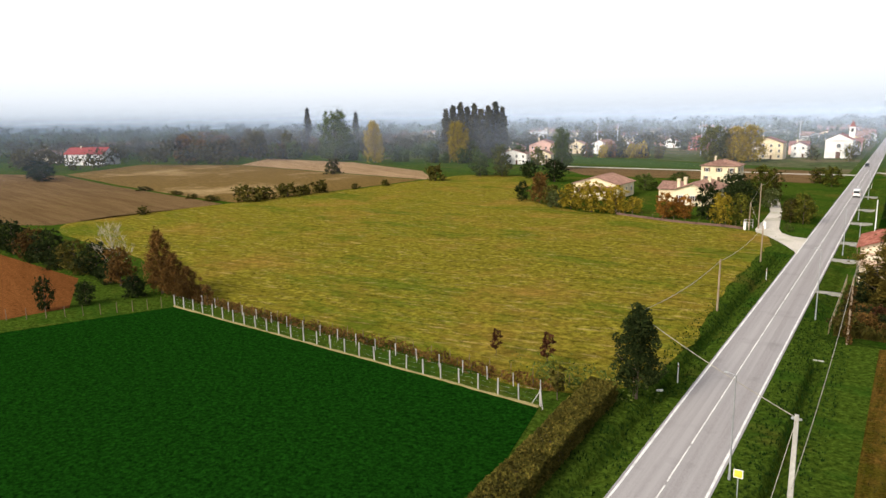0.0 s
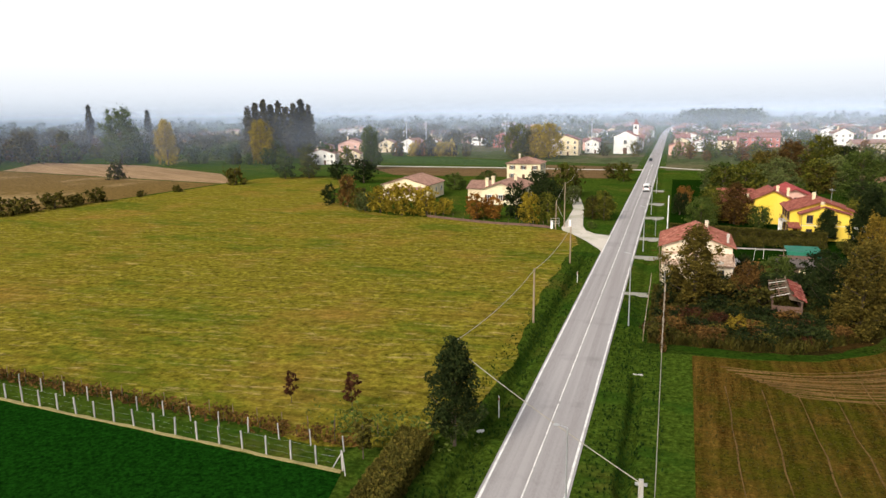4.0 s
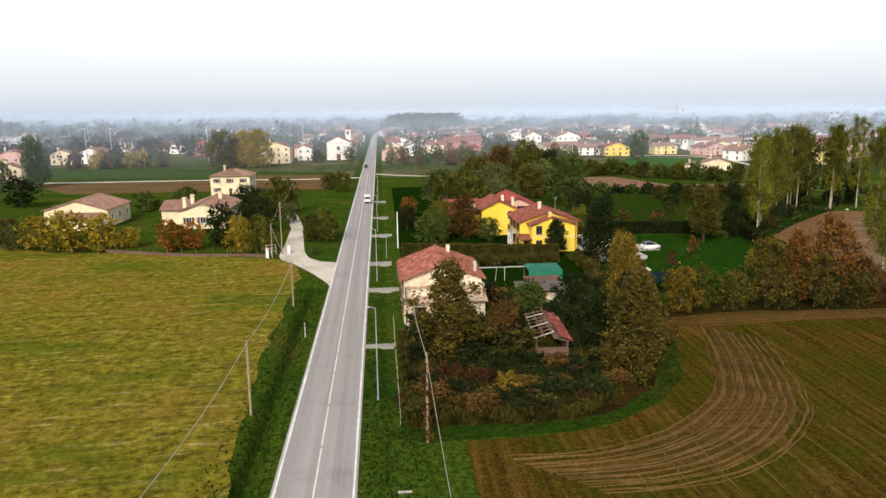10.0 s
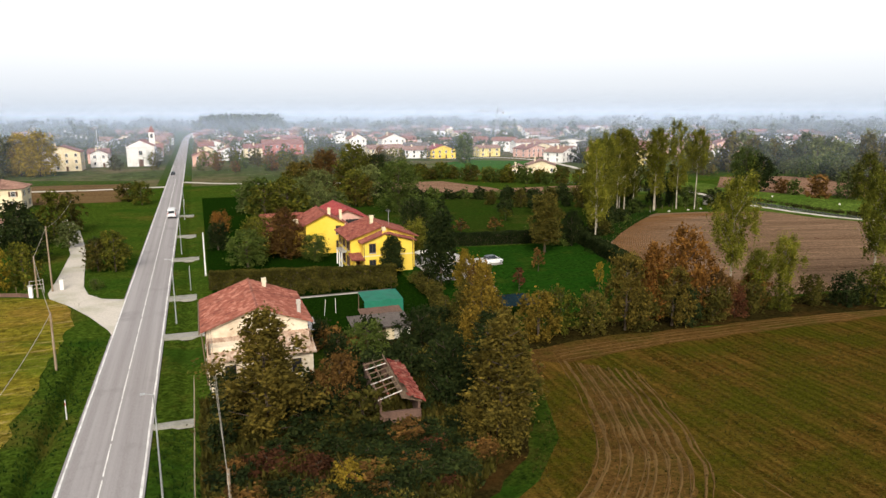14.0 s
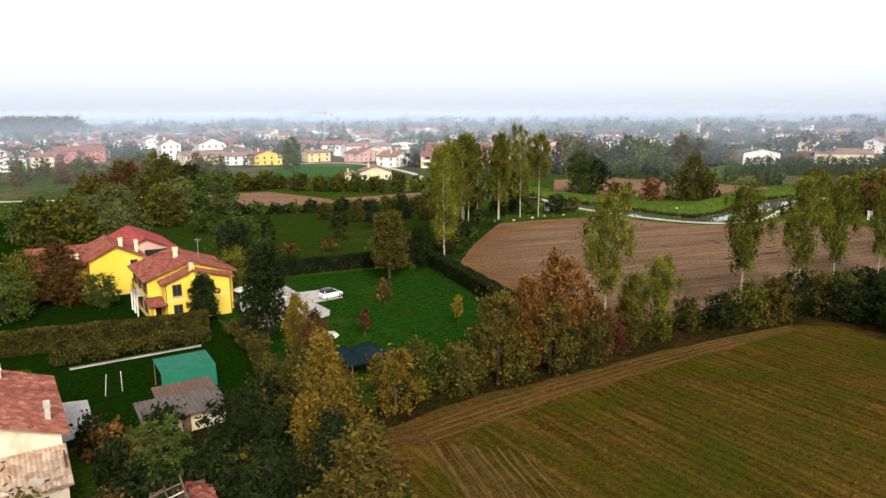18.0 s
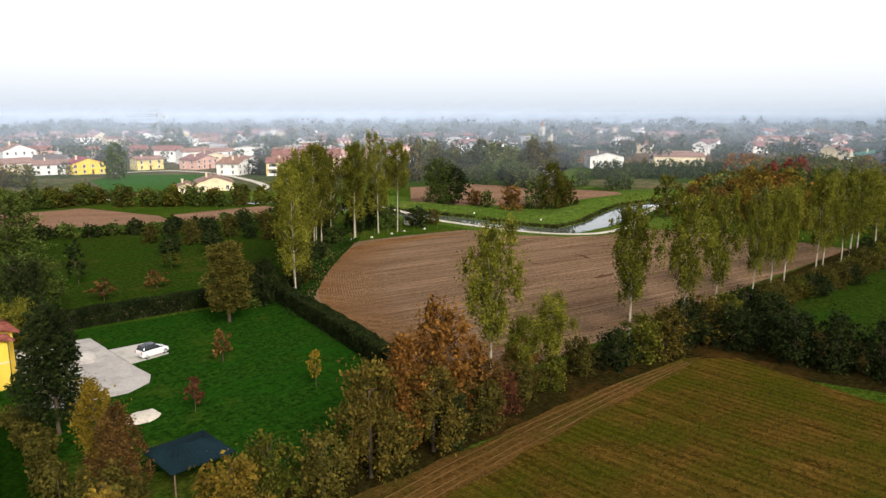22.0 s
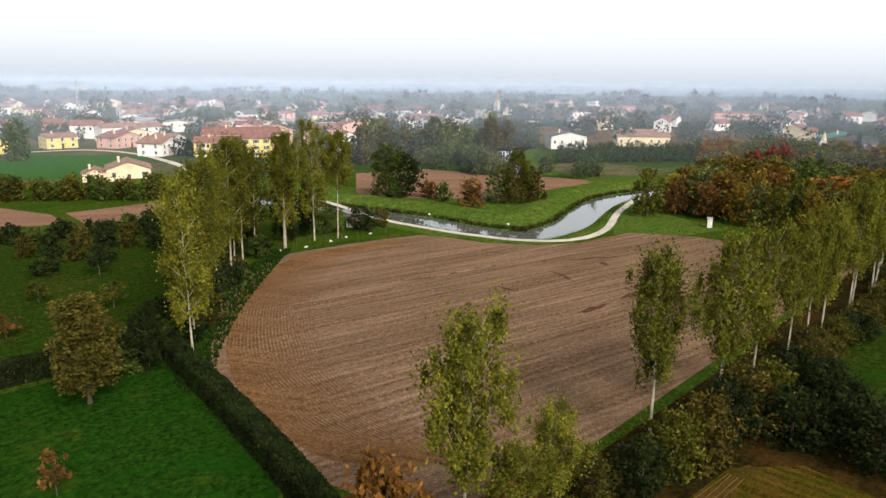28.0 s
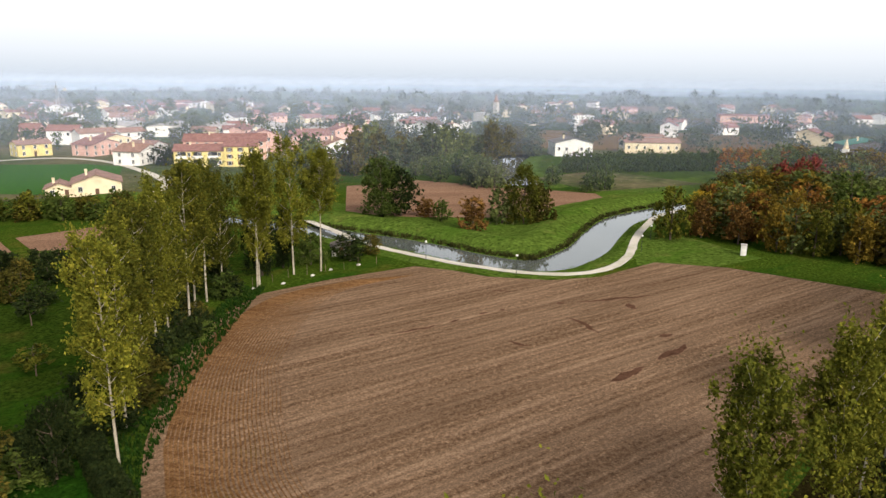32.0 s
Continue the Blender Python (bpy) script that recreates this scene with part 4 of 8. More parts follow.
# hedgerow between garden and stubble field
for kind, x, y, h, w, m in (("round", 56.0, 102.6, 9.6, 6.4, L_BRONZE), ("cone", 60.4, 104.0, 10.4, 6.2, L_ORANGE), ("round", 66.2, 105.0, 11.6, 8.4, L_ORANGE), ("round", 62.5, 102.2, 7.4, 6.2, L_BRONZE), ("cone", 78.8, 105.6, 6.4, 4.2, L_ORANGE), ("round", 70.4, 103.8, 6.2, 5.2, L_BROWN)):
    plant(kind, m, x, y, h, w, "autumn tree with rust-coloured leaves in the hedgerow", "tree", "hedgerow trees", "tree")
for x, y, h, w, m in ((44.4, 103.0, 6.0, 5.8, L_AMBER), (48.2, 104.8, 5.6, 5.2, L_OLIVE), (51.6, 102.9, 5.2, 5.0, L_HAZEL), (57.8, 102.4, 5.0, 5.0, L_HAZEL), (64.5, 102.3, 5.0, 5.0, L_DARK), (68.8, 102.3, 4.6, 4.6, L_HAZEL), (72.8, 103.0, 4.2, 3.6, L_RED), (76.2, 103.6, 4.0, 4.4, L_HAZEL), (80.6, 103.2, 3.8, 4.2, L_OLIVE), (86.5, 103.6, 4.2, 4.6, L_HAZEL), (90.6, 101.6, 4.6, 5.4, L_DARK), (94.8, 100.8, 5.6, 6.0, L_OLIVE), (98.6, 99.8, 6.0, 6.4, L_BRONZE), (103.0, 99.6, 6.0, 6.4, L_DARK), (107.2, 98.8, 5.8, 6.8, L_BRONZE), (112.0, 98.6, 5.2, 6.4, L_OLIVE), (117.0, 97.8, 5.2, 6.4, L_DARK), (107.0, 95.0, 5.2, 6.6, L_DARK), (111.5, 91.6, 5.6, 7.0, L_DARK), (117.5, 94.6, 5.0, 6.8, L_DARK)):
    plant("bush", m, x, y, h, w, "dense autumn shrub in the hedgerow between fields", "shrub", "hedgerow shrubs", "shrub")
rnd = random.Random(11)
for k in range(30):
    x = 122 + 2.6 * k + rnd.uniform(-0.8, 0.8)
    plant("bush", rnd.choice((L_HAZEL, L_OLIVE, L_DARK, L_HAZEL)), x, 99.5 - 0.02 * k + rnd.uniform(-5, 0), rnd.uniform(2.4, 4.4), rnd.uniform(4.5, 6.5), "dense autumn shrub in the hedgerow between fields", "shrub", "hedgerow shrubs", "shrub")
for k in range(14):
    y = 88 - 4.2 * k
    plant("bush", rnd.choice((L_DARK, L_DARK, L_HAZEL)), 106.5 + 0.16 * (88 - y) + rnd.uniform(-1, 1.6), y, rnd.uniform(4.5, 6.5), rnd.uniform(5.5, 7.5), "dark dense shrub at the field's east edge", "shrub", "hedgerow shrubs", "shrub")

# overgrown plot round the derelict house
for kind, m, x, y, h, w, lab in (
        ("cone", L_BRONZE, 12.3, 88.3, 11.2, 8.6, "broad olive-brown tree before the derelict house"),
        ("round", L_BROWN, 18.6, 90.4, 5.8, 5.0, "bare-looking brown bushy tree"),
        ("round", L_DARK, 27.6, 88.0, 7.2, 6.0, "dark leafy tree beside the collapsed hut"),
        ("cone", L_BRONZE, 29.6, 81.0, 11.2, 7.2, "large olive-brown tree at the field corner"),
        ("cone", L_AMBER, 33.4, 93.2, 12.6, 5.4, "yellow-leaved tree at the field corner"),
        ("cone", L_DARK, 31.0, 86.2, 9.6, 6.4, "dark leafy tree at the field corner"),
        ("cone", L_AMBER, 36.2, 98.6, 8.4, 6.2, "yellow-leaved tree at the field corner"),
        ("round", L_HAZEL, 36.8, 104.5, 7.6, 6.0, "tangled autumn tree beside the sheds"),
        ("round", L_DARK, 29.2, 100.6, 6.0, 6.2, "dark leafy tree behind the collapsed hut"),
        ("round", L_GREEN, 24.0, 102.4, 4.6, 5.0, "leafy tree behind the collapsed hut"),
        ("cone", L_BROWN, 40.6, 112.6, 8.0, 4.6, "tangled autumn tree beside the garden"),
        ("cone", L_YELLOW, 41.2, 117.2, 8.6, 4.2, "slim yellowing tree in the garden"),
        ("dense", L_DARK, 41.2, 128.2, 12.0, 5.8, "tall dark-leaved garden tree with clear trunk"),
        ("dense", L_DARK, 37.0, 140.4, 6.8, 4.4, "dark garden tree before the yellow house"),
        ("dense", L_HAZEL, 69.0, 148.6, 11.2, 6.4, "bronze-leaved tree on the lawn"),
        ("round", L_DARK, 77.0, 152.6, 7.0, 4.8, "dark bushy tree at the lawn's corner"),
        ("round", L_GREEN, 15.3, 155.4, 6.6, 8.0, "spreading green garden tree"),
        ("cone", L_BROWN, 22.4, 161.0, 9.4, 8.6, "bronze broad-crowned garden tree"),
        ("round", L_OLIVE, 18.0, 164.0, 7.6, 7.2, "broad olive-green tree in the garden"),
        ("round", L_GREEN, 27.0, 156.6, 4.8, 5.6, "leafy garden tree beside the yellow house"),
        ("round", L_DARK, 11.0, 173.0, 5.4, 6.0, "dark leafy garden tree"),
        ("round", L_ORANGE, 12.0, 192.6, 5.0, 5.2, "small tree with orange autumn leaves"),
        ("round", L_DARK, 48.2, 164.5, 9.6, 8.0, "dark purple-leaved tree behind the house"),
        ("round", L_OLIVE, 44.0, 150.5, 7.6, 6.0, "drooping olive-green tree behind the yellow house"),
        ("round", L_GREEN, 51.0, 169.0, 9.0, 9.0, "green leafy tree behind the house")):
    plant(kind, m, x, y, h, w, lab, "tree")
for x, y, h, w, m in ((60.6, 134.7, 3.9, 2.6, L_BROWN), (52.0, 124.1, 3.6, 2.2, L_RED), (63.8, 121.0, 4.2, 1.8, L_YELLOW), (72.5, 161, 4.0, 3, L_GREEN), (62, 186, 4.5, 3.5, L_DARK), (70, 174, 3.0, 4.2, L_BROWN), (84, 176, 4.0, 4.2, L_OLIVE), (61, 172, 3.4, 4.5, L_BROWN), (78, 186, 3.2, 4, L_OLIVE), (90, 194, 4.5, 4.5, L_DARK), (66, 200, 5, 4, L_DARK)):
    plant("sapling", m, x, y, h, w, "small young garden tree with thin crown", "tree", "saplings in the garden")
# weeds and brambles on the plot
rnd = random.Random(21)
for k in range(120):
    x, y = rnd.uniform(8.0, 33.5), rnd.uniform(72.2, 86)
    if y < 73.2 + max(0, x - 22) * 0.9:
        continue
    plant("bramble", rnd.choice((L_BROWN, L_HAZEL, L_BROWN, L_DARK, L_HAZEL, L_DARK, L_RED, L_DARK) if x > 15 or y > 76 else (L_BROWN, L_BROWN, L_HAZEL)), x, y, rnd.uniform(0.8, 1.9), rnd.uniform(2.4, 4.6), "low bramble bush in autumn colours", "bush", "brambles on the plot", "bramble_bush")
plant("shrub", L_YELLOW, 16.6, 77.6, 2.4, 3.4, "yellow-leaved bush among the brambles", "bush", "brambles on the plot", "bramble_bush")
for k in range(74):
    x, y = rnd.uniform(8, 40), rnd.uniform(83, 110)
    if (20.2 < x < 26.6 and 85.2 < y < 95.4) or (x < 19 and y > 96.5) or (22.5 < x < 33 and y > 107.5) or (x > 33 and y < 76 + (x - 28) * 1.6):
        continue
    plant("bramble", rnd.choice((L_DARK, L_DARK, L_HAZEL, L_DARK, L_DARK, L_BROWN)), x, y, rnd.uniform(1.8, 3.6), rnd.uniform(3.2, 5.4), "dark overgrown bush by the ruins", "bush", "brambles on the plot", "bramble_bush")

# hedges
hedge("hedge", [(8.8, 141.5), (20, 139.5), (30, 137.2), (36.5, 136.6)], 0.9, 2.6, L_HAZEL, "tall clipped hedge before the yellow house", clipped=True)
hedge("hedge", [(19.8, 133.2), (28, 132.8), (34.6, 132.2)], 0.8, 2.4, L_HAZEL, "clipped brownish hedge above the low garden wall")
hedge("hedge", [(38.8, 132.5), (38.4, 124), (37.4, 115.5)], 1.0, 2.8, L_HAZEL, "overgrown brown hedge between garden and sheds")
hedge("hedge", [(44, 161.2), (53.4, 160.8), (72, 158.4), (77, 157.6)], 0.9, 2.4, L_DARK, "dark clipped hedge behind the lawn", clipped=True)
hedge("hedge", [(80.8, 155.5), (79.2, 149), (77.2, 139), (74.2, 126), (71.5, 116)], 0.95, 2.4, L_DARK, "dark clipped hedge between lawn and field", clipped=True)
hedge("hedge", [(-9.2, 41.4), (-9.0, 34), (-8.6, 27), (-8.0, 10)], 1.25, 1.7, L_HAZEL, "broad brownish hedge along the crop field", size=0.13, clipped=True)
hedge("hedge", [(-14, 40.2), (-30, 41.6), (-50, 43.0), (-71, 44.4)], 0.6, 1.0, L_BROWN, "low brown vine row behind the fence", jag=0.6, dens=60)
hedge("hedge", [(-7.0, 43), (-12, 42.4), (-17, 42.6)], 1.6, 1.5, L_GREEN, "rough green scrub at the field corner", jag=0.7, dens=60)

# meadow side: lone conifer, saplings, west hedgerow
plant("dense", L_DARK, -6.6, 42.6, 9.0, 4.4, "dark dense conical tree at the roadside hedge", "tree", "", "conifer")
for x, y, h, w, m in ((-23.2, 46.3, 3.0, 1.6, L_RED), (-17.1, 46.2, 3.6, 2.0, L_RED), (-12.6, 38.6, 3.2, 2.4, L_HAZEL)):
    plant("sapling", m, x, y, h, w, "small young tree with sparse dark-red leaves", "tree", "saplings at the meadow")
for x, y, h, w, m in ((-133.7, 49.5, 6.7, 6.7, L_DARK), (-125, 48.5, 6.0, 6.4, L_BROWN), (-116.9, 47.8, 6.5, 7.2, L_DARK), (-107, 47, 5.6, 6.4, L_HAZEL), (-99, 46.2, 6.0, 6.4, L_DARK), (-89.5, 44.4, 6.2, 5.6, L_BROWN), (-85.4, 30.5, 5.0, 2.8, L_DARK), (-83.9, 35.4, 3.4, 3.4, L_DARK), (-143, 51, 6.2, 7, L_DARK), (-152, 53, 6.4, 7, L_HAZEL), (-163, 56, 6.0, 7, L_DARK)):
    plant("mid_round", m, x, y, h, w, "bushy autumn tree in the western hedgerow", "tree", "western hedgerow")
for x, y, h, w, m in ((-79.7, 44.9, 9.8, 5.4, L_BROWN), (-76.2, 44.6, 6.6, 4.6, L_BROWN), (-73.0, 44.6, 5.0, 4.4, L_BROWN)):
    plant("cone", m, x, y, h, w, "thin-leaved brown tree at the fence corner", "tree", "western hedgerow")
for x, y, h, w, m in ((-81.5, 41.6, 3.2, 4.2, L_DARK), (-93, 45, 3.4, 5, L_DARK), (-104, 46.5, 3.0, 5, L_HAZEL), (-112, 47, 3.2, 5, L_DARK), (-122, 48, 3.2, 5, L_DARK), (-70.8, 45.2, 2.2, 3.4, L_BROWN)):
    plant("shrub", m, x, y, h, w, "dark scrub in the western hedgerow", "shrub", "western hedgerow shrubs")
rs = np.random.RandomState(77)
bare = thing("bare_tree", -93.5, 46.0, 0, 20, "leafless tree with pale bare branches", "tree")
bm, tips = limbs(rs, 8.4, 0.14, 0.03, 26, 3.6, 0.2, 1.3)
for tip in list(tips):
    for k in range(5):
        rod(bm, tip, tip + Vector((rs.uniform(-0.9, 0.9), rs.uniform(-0.9, 0.9), rs.uniform(0.5, 1.5))), 0.03, 0.012, 4)
part("trunk", bm, BARK_PALE, bare)
for x, y, h, w in ((-158.9, 131.6, 4.8, 9), (-158.4, 138.5, 4.2, 7), (-157.8, 147.5, 4.2, 9), (-157, 154, 3.2, 6), (-156.5, 161.3, 4.2, 7), (-162.6, 97.2, 2.2, 4), (-207, 223.7, 7.2, 7.4), (-144.2, 215, 5.8, 8.0), (-150, 190, 2.2, 4), (-153, 176, 2.0, 4), (-172, 128, 1.6, 6), (-184, 130, 1.4, 5), (-198, 134, 1.4, 5), (-222, 138, 1.6, 6)):
    plant("far_shrub", L_HAZEL, x, y, h, w, "rounded bush on the field boundary", "bush", "boundary bushes", "bush")

# trees round the farmhouses
for kind, m, x, y, h, w in (("round", L_DARK, -83.0, 170.4, 6.2, 4.6), ("round", L_BROWN, -76.0, 168.0, 9.0, 7.0), ("round", L_HAZEL, -70.5, 164.0, 6.0, 7), ("round", L_GOLD, -63.0, 160.4, 7.0, 8.2), ("round", L_GOLD, -55.8, 157.2, 8.2, 9.6), ("round", L_GOLD, -49.6, 158.2, 7.4, 8.2), ("round", L_WILLOW, -67.5, 160.8, 5.2, 5.4), ("round", L_GOLD, -45.6, 160.0, 4.4, 5.2), ("round", L_RUST, -35.6, 155.0, 6.4, 6.8), ("round", L_RUST, -31.8, 156.6, 5.4, 5.4), ("round", L_DARK, -26.4, 157.2, 9.0, 6.8), ("round", L_GOLD, -22.0, 151.0, 7.4, 5.6), ("round", L_OLIVE, -17.8, 151.4, 7.2, 5.8), ("round", L_DARK, -25.1, 185.5, 8.6, 8.6), ("round", L_DARK, -21.5, 172.0, 8.2, 8.0), ("round", L_OLIVE, -21.0, 196, 10.6, 7.4), ("round", L_HAZEL, -19.0, 206, 9, 7), ("round", L_GREEN, -48.0, 214.0, 6.6, 8.0), ("round", L_GREEN, -60, 216, 5.4, 9), ("round", L_DARK, -32, 214, 7, 8), ("round", L_WILLOW, -16.8, 186, 5.2, 5.6), ("round", L_HAZEL, -8.8, 161.2, 5.6, 5.0), ("round", L_OLIVE, -6.0, 160.0, 7.0, 5.4), ("round", L_DARK, -9.8, 172, 4.2, 4.4), ("round", L_OLIVE, -6.6, 168, 5.0, 4.6), ("shrub", L_GREEN, -7.6, 147.8, 1.6, 2.4), ("round", L_OLIVE, -7.6, 252, 7.0, 6.0), ("round", L_HAZEL, -12, 262, 5.6, 8)):
    plant(kind.replace("round", "mid_round"), m, x, y, h, w, {L_GOLD: "yellow autumn tree in the farm garden", L_RUST: "orange autumn tree in the farm garden", L_BROWN: "rust-brown autumn tree in the farm garden"}.get(m, "leafy green tree in the farm garden"), "tree", "farm garden trees")

# middle distance trees
def wood(name, rows, label):
    """A wood of many trees, joined: crowns and trunks of (kind, leaves, x, y, h, w)."""
    vs, fs, mi, mats, k = [], [], [], [], 0
    for kind, m, x, y, h, w in rows:
        key = (kind, m.name, hash_name(f"{x:.1f},{y:.1f}") % 4)
        if key not in proto:
            proto[key] = make_proto(kind, m, key[2])
        h0, w0 = SHAPES[kind][:2]
        ang = hash_name(f"{y:.1f}") % 628 / 100
        for me, mat_ in zip(proto[key], (BARK, m)):
            v_ = np.empty(len(me.vertices) * 3, np.float32)
            me.vertices.foreach_get("co", v_)
            v_ = v_.reshape(-1, 3) * (w / w0, w / w0, h / h0)
            c_, s_ = math.cos(ang), math.sin(ang)
            vs.append(np.stack([v_[:, 0] * c_ - v_[:, 1] * s_ + x, v_[:, 0] * s_ + v_[:, 1] * c_ + y, v_[:, 2]], 1))
            f = np.empty(len(me.polygons) * 3, np.int32)
            me.polygons.foreach_get("vertices", f)
            fs.append(f.reshape(-1, 3) + k)
            k += len(v_)
            if mat_ not in mats:
                mats.append(mat_)
            mi.append(np.full(len(me.polygons), mats.index(mat_), np.int32))
    ob = raw(name, np.concatenate(vs).tolist(), np.concatenate(fs).tolist(), mats[0])
    for m in mats[1:]:
        ob.data.materials.append(m)
    ob.data.polygons.foreach_set("material_index", np.concatenate(mi))
    return tagged(ob, label, "wood", kind="stuff")


def scatter(seed, n, area, kinds, hs, label, group, avoid=lambda x, y: False, joined=""):
    rnd_ = random.Random(seed)
    rows = []
    x0, y0, x1, y1 = area
    for _ in range(n):
        x, y = rnd_.uniform(x0, x1), rnd_.uniform(y0, y1)
        if avoid(x, y):
            continue
        kind, m = rnd_.choice(kinds)
        h = rnd_.uniform(*hs)
        w = h * rnd_.uniform(0.75, 1.15)
        rows.append((kind, m, x, y, h, w))
        if not joined:
            plant(kind, m, x, y, h, w, label, "tree", group)
    if joined:
        wood(joined, rows, label)


for k in range(9):
    plant("far_column", L_COLUMN, -222 + 4.1 * k, 344 + 1.3 * k, 30 + (k * 37 % 5) * 0.9, 8.2, "tall columnar poplar in a close row", "poplar", "columnar poplars", "poplar")
for kind, m, x, y, h, w in (("big_round", L_GREEN, -270.4, 297, 30, 23), ("big_round", L_GOLD, -237.8, 293, 23.5, 12), ("big_round", L_GOLD, -193, 310, 22.4, 14), ("big_round", L_GREEN, -121.4, 287, 19.5, 11), ("mid_round", L_DARK, -99.3, 230, 9.0, 10), ("mid_round", L_GREEN, -138, 240, 10, 10), ("mid_round", L_OLIVE, -129, 243, 8.6, 9), ("mid_round", L_DARK, -115, 240, 7.2, 8), ("mid_round", L_DARK, -313, 146.5, 9.0, 13), ("mid_round", L_DARK, -300, 141, 7.0, 10), ("big_round", L_GOLD, -54.0, 368, 18.8, 17), ("big_round", L_OLIVE, -70.5, 366, 18.6, 18), ("big_round", L_GOLD, -62, 372, 18, 16), ("far_column", L_COLUMN, -420, 430, 34, 8), ("far_column", L_COLUMN, -400, 470, 30, 7)):
    plant(kind, m, x, y, h, w, "large autumn tree standing in the middle distance", "tree", "middle distance trees")
scatter(31, 60, (-500, 255, -300, 420), [("far_round", L_COLUMN), ("far_round", L_HAZEL), ("far_round", L_COLUMN), ("far_round", L_BROWN)], (9, 17), "mixed brown and green wood beyond the fields", "western wood", lambda x, y: y < 330 and x > -330, "western_wood")
scatter(32, 26, (-330, 300, -140, 340), [("far_round", L_GREEN), ("far_shrub", L_GREEN), ("far_round", L_OLIVE)], (5, 12), "leafy tree on the field boundary", "boundary trees")
scatter(33, 20, (-150, 376, -100, 386), [("far_shrub", L_RUST), ("far_shrub", L_GOLD), ("far_shrub", L_HAZEL)], (6, 9), "row of orange autumn trees", "orange tree row")
scatter(34, 36, (16, 196, 92, 268), [("mid_round", L_GREEN), ("mid_round", L_WILLOW), ("mid_round", L_OLIVE), ("mid_round", L_BRONZE)], (5, 11), "autumn tree of the garden thicket", "thicket trees", lambda x, y: (x > 46 and y < 215) or x > 60 or (x < 30 and y > 232))
for x, y, h, w, m in ((55.4, 254, 16.5, 15, L_OLIVE), (47, 258, 14.5, 13, L_BROWN), (63, 256, 13, 13, L_DARK), (58, 210, 14.0, 13, L_GREEN), (40, 231, 10.5, 12, L_WILLOW), (33, 226, 8.8, 11, L_WILLOW)):
    plant("big_round", m, x, y, h, w, "large leafy tree behind the gardens", "tree", "thicket trees")
for k in range(24):
    t = k / 23
    plant("far_shrub", (L_DARK, L_DARK, L_GREEN)[k % 3], 62 + 62 * t + (k * 7 % 5) * 0.6, 240 - 15 * t - 6 * math.sin(3 * t) + (k * 5 % 3), 1.9 + (k * 11 % 7) * 0.25, 5.6, "dark hedgerow bush behind the orchard", "bush", "orchard hedgerow", "bush")
for k in range(14):
    plant("far_round", (L_DARK, L_HAZEL)[k % 2], 84 + 2.6 * k, 200 + (k * 7 % 9) * 2.2, 3.2 + (k * 5 % 4) * 0.6, 4.6, "dark leafy orchard tree", "tree", "orchard trees")
hedgerow = []
for k in range(34):
    t = k / 33
    x, y = (72 + 58 * t, 292 - 2 * t) if t < 0.55 else (102 + 72 * (t - 0.55), 280 - 56 * (t - 0.55))
    hedgerow.append(("far_round", (L_HAZEL, L_OLIVE, L_GREEN, L_GREEN)[k % 4], x + (k * 13 % 5), y + (k * 7 % 3), 4.2 + (k * 11 % 6) * 0.5, 7.0))
plant("mid_round", L_DARK, 190.5, 345.0, 7.6, 11, "dark round tree before the white house", "tree", "village trees")
wood("village_hedgerow", hedgerow, "hedgerow of autumn trees before the village")
plant("far_round", L_GREEN, 139, 372, 15, 11, "tall leafy tree beside the sports field", "tree")
for kind, m, x, y, h, w in (("big_round", L_GREEN, 176.3, 214.5, 14.6, 13), ("mid_round", L_DARK, 180.5, 212, 12, 10), ("far_round", L_BROWN, 177.8, 187.5, 7.8, 8.4), ("big_round", L_OLIVE, 193.3, 184.5, 14.0, 10), ("mid_round", L_GREEN, 135.6, 191.6, 6.0, 6.6), ("mid_round", L_DARK, 142.2, 188.4, 5.2, 7.0), ("mid_round", L_HAZEL, 148.0, 189.0, 4.0, 5.0), ("far_round", L_WILLOW, 190.4, 188.5, 8.4, 8), ("far_round", L_HAZEL, 196.0, 181.4, 9.0, 8), ("far_round", L_GREEN, 182.4, 200.5, 5.0, 4.8), ("far_round", L_BROWN, 184.0, 207, 4.4, 6), ("mid_round", L_OLIVE, 200.8, 151.8, 11.6, 8.6)):
    plant(kind, m, x, y, h, w, "bushy tree on the canal bank", "tree", "canal bank trees")
scatter(35, 26, (232, 196, 262, 262), [("far_round", L_WILLOW), ("far_round", L_GREEN), ("far_shrub", L_GREEN)], (5, 10), "willow on the canal bank", "canal bank trees", lambda x, y: abs(y - 222 - (x - 250) * 1.3) < 9 or y > 270)
def outside_wood(x, y):
    return y > 150 - abs(x - 222) * 0.08 + max(0, x - 235) * 0.42 or x < 207 - (y - 100) * 0.06 or (x < 213 and y > 144)


AUTUMN = [("wood_tree", m) for m in (L_BRONZE, L_AMBER, L_HAZEL, L_OLIVE, L_GREEN, L_AMBER, L_WILLOW, L_WILLOW, L_GREEN, L_WILLOW, L_BRONZE, L_ORANGE)]
scatter(36, 400, (200, 56, 345, 176), AUTUMN, (7, 12), "dense wood of trees in mixed autumn colours", "autumn wood", outside_wood, "autumn_wood")
wood("scarlet_trees", [("wood_tree", L_SCARLET, 264 + 3.6 * k, 147 - 4.0 * k + (k * 5 % 4), 12.5 + k % 3, 7.5) for k in range(3)] + [("wood_tree", L_RUST, 281 + 4 * k, 168 - 2.5 * k, 13.5, 7) for k in range(3)], "group of scarlet and orange autumn trees")
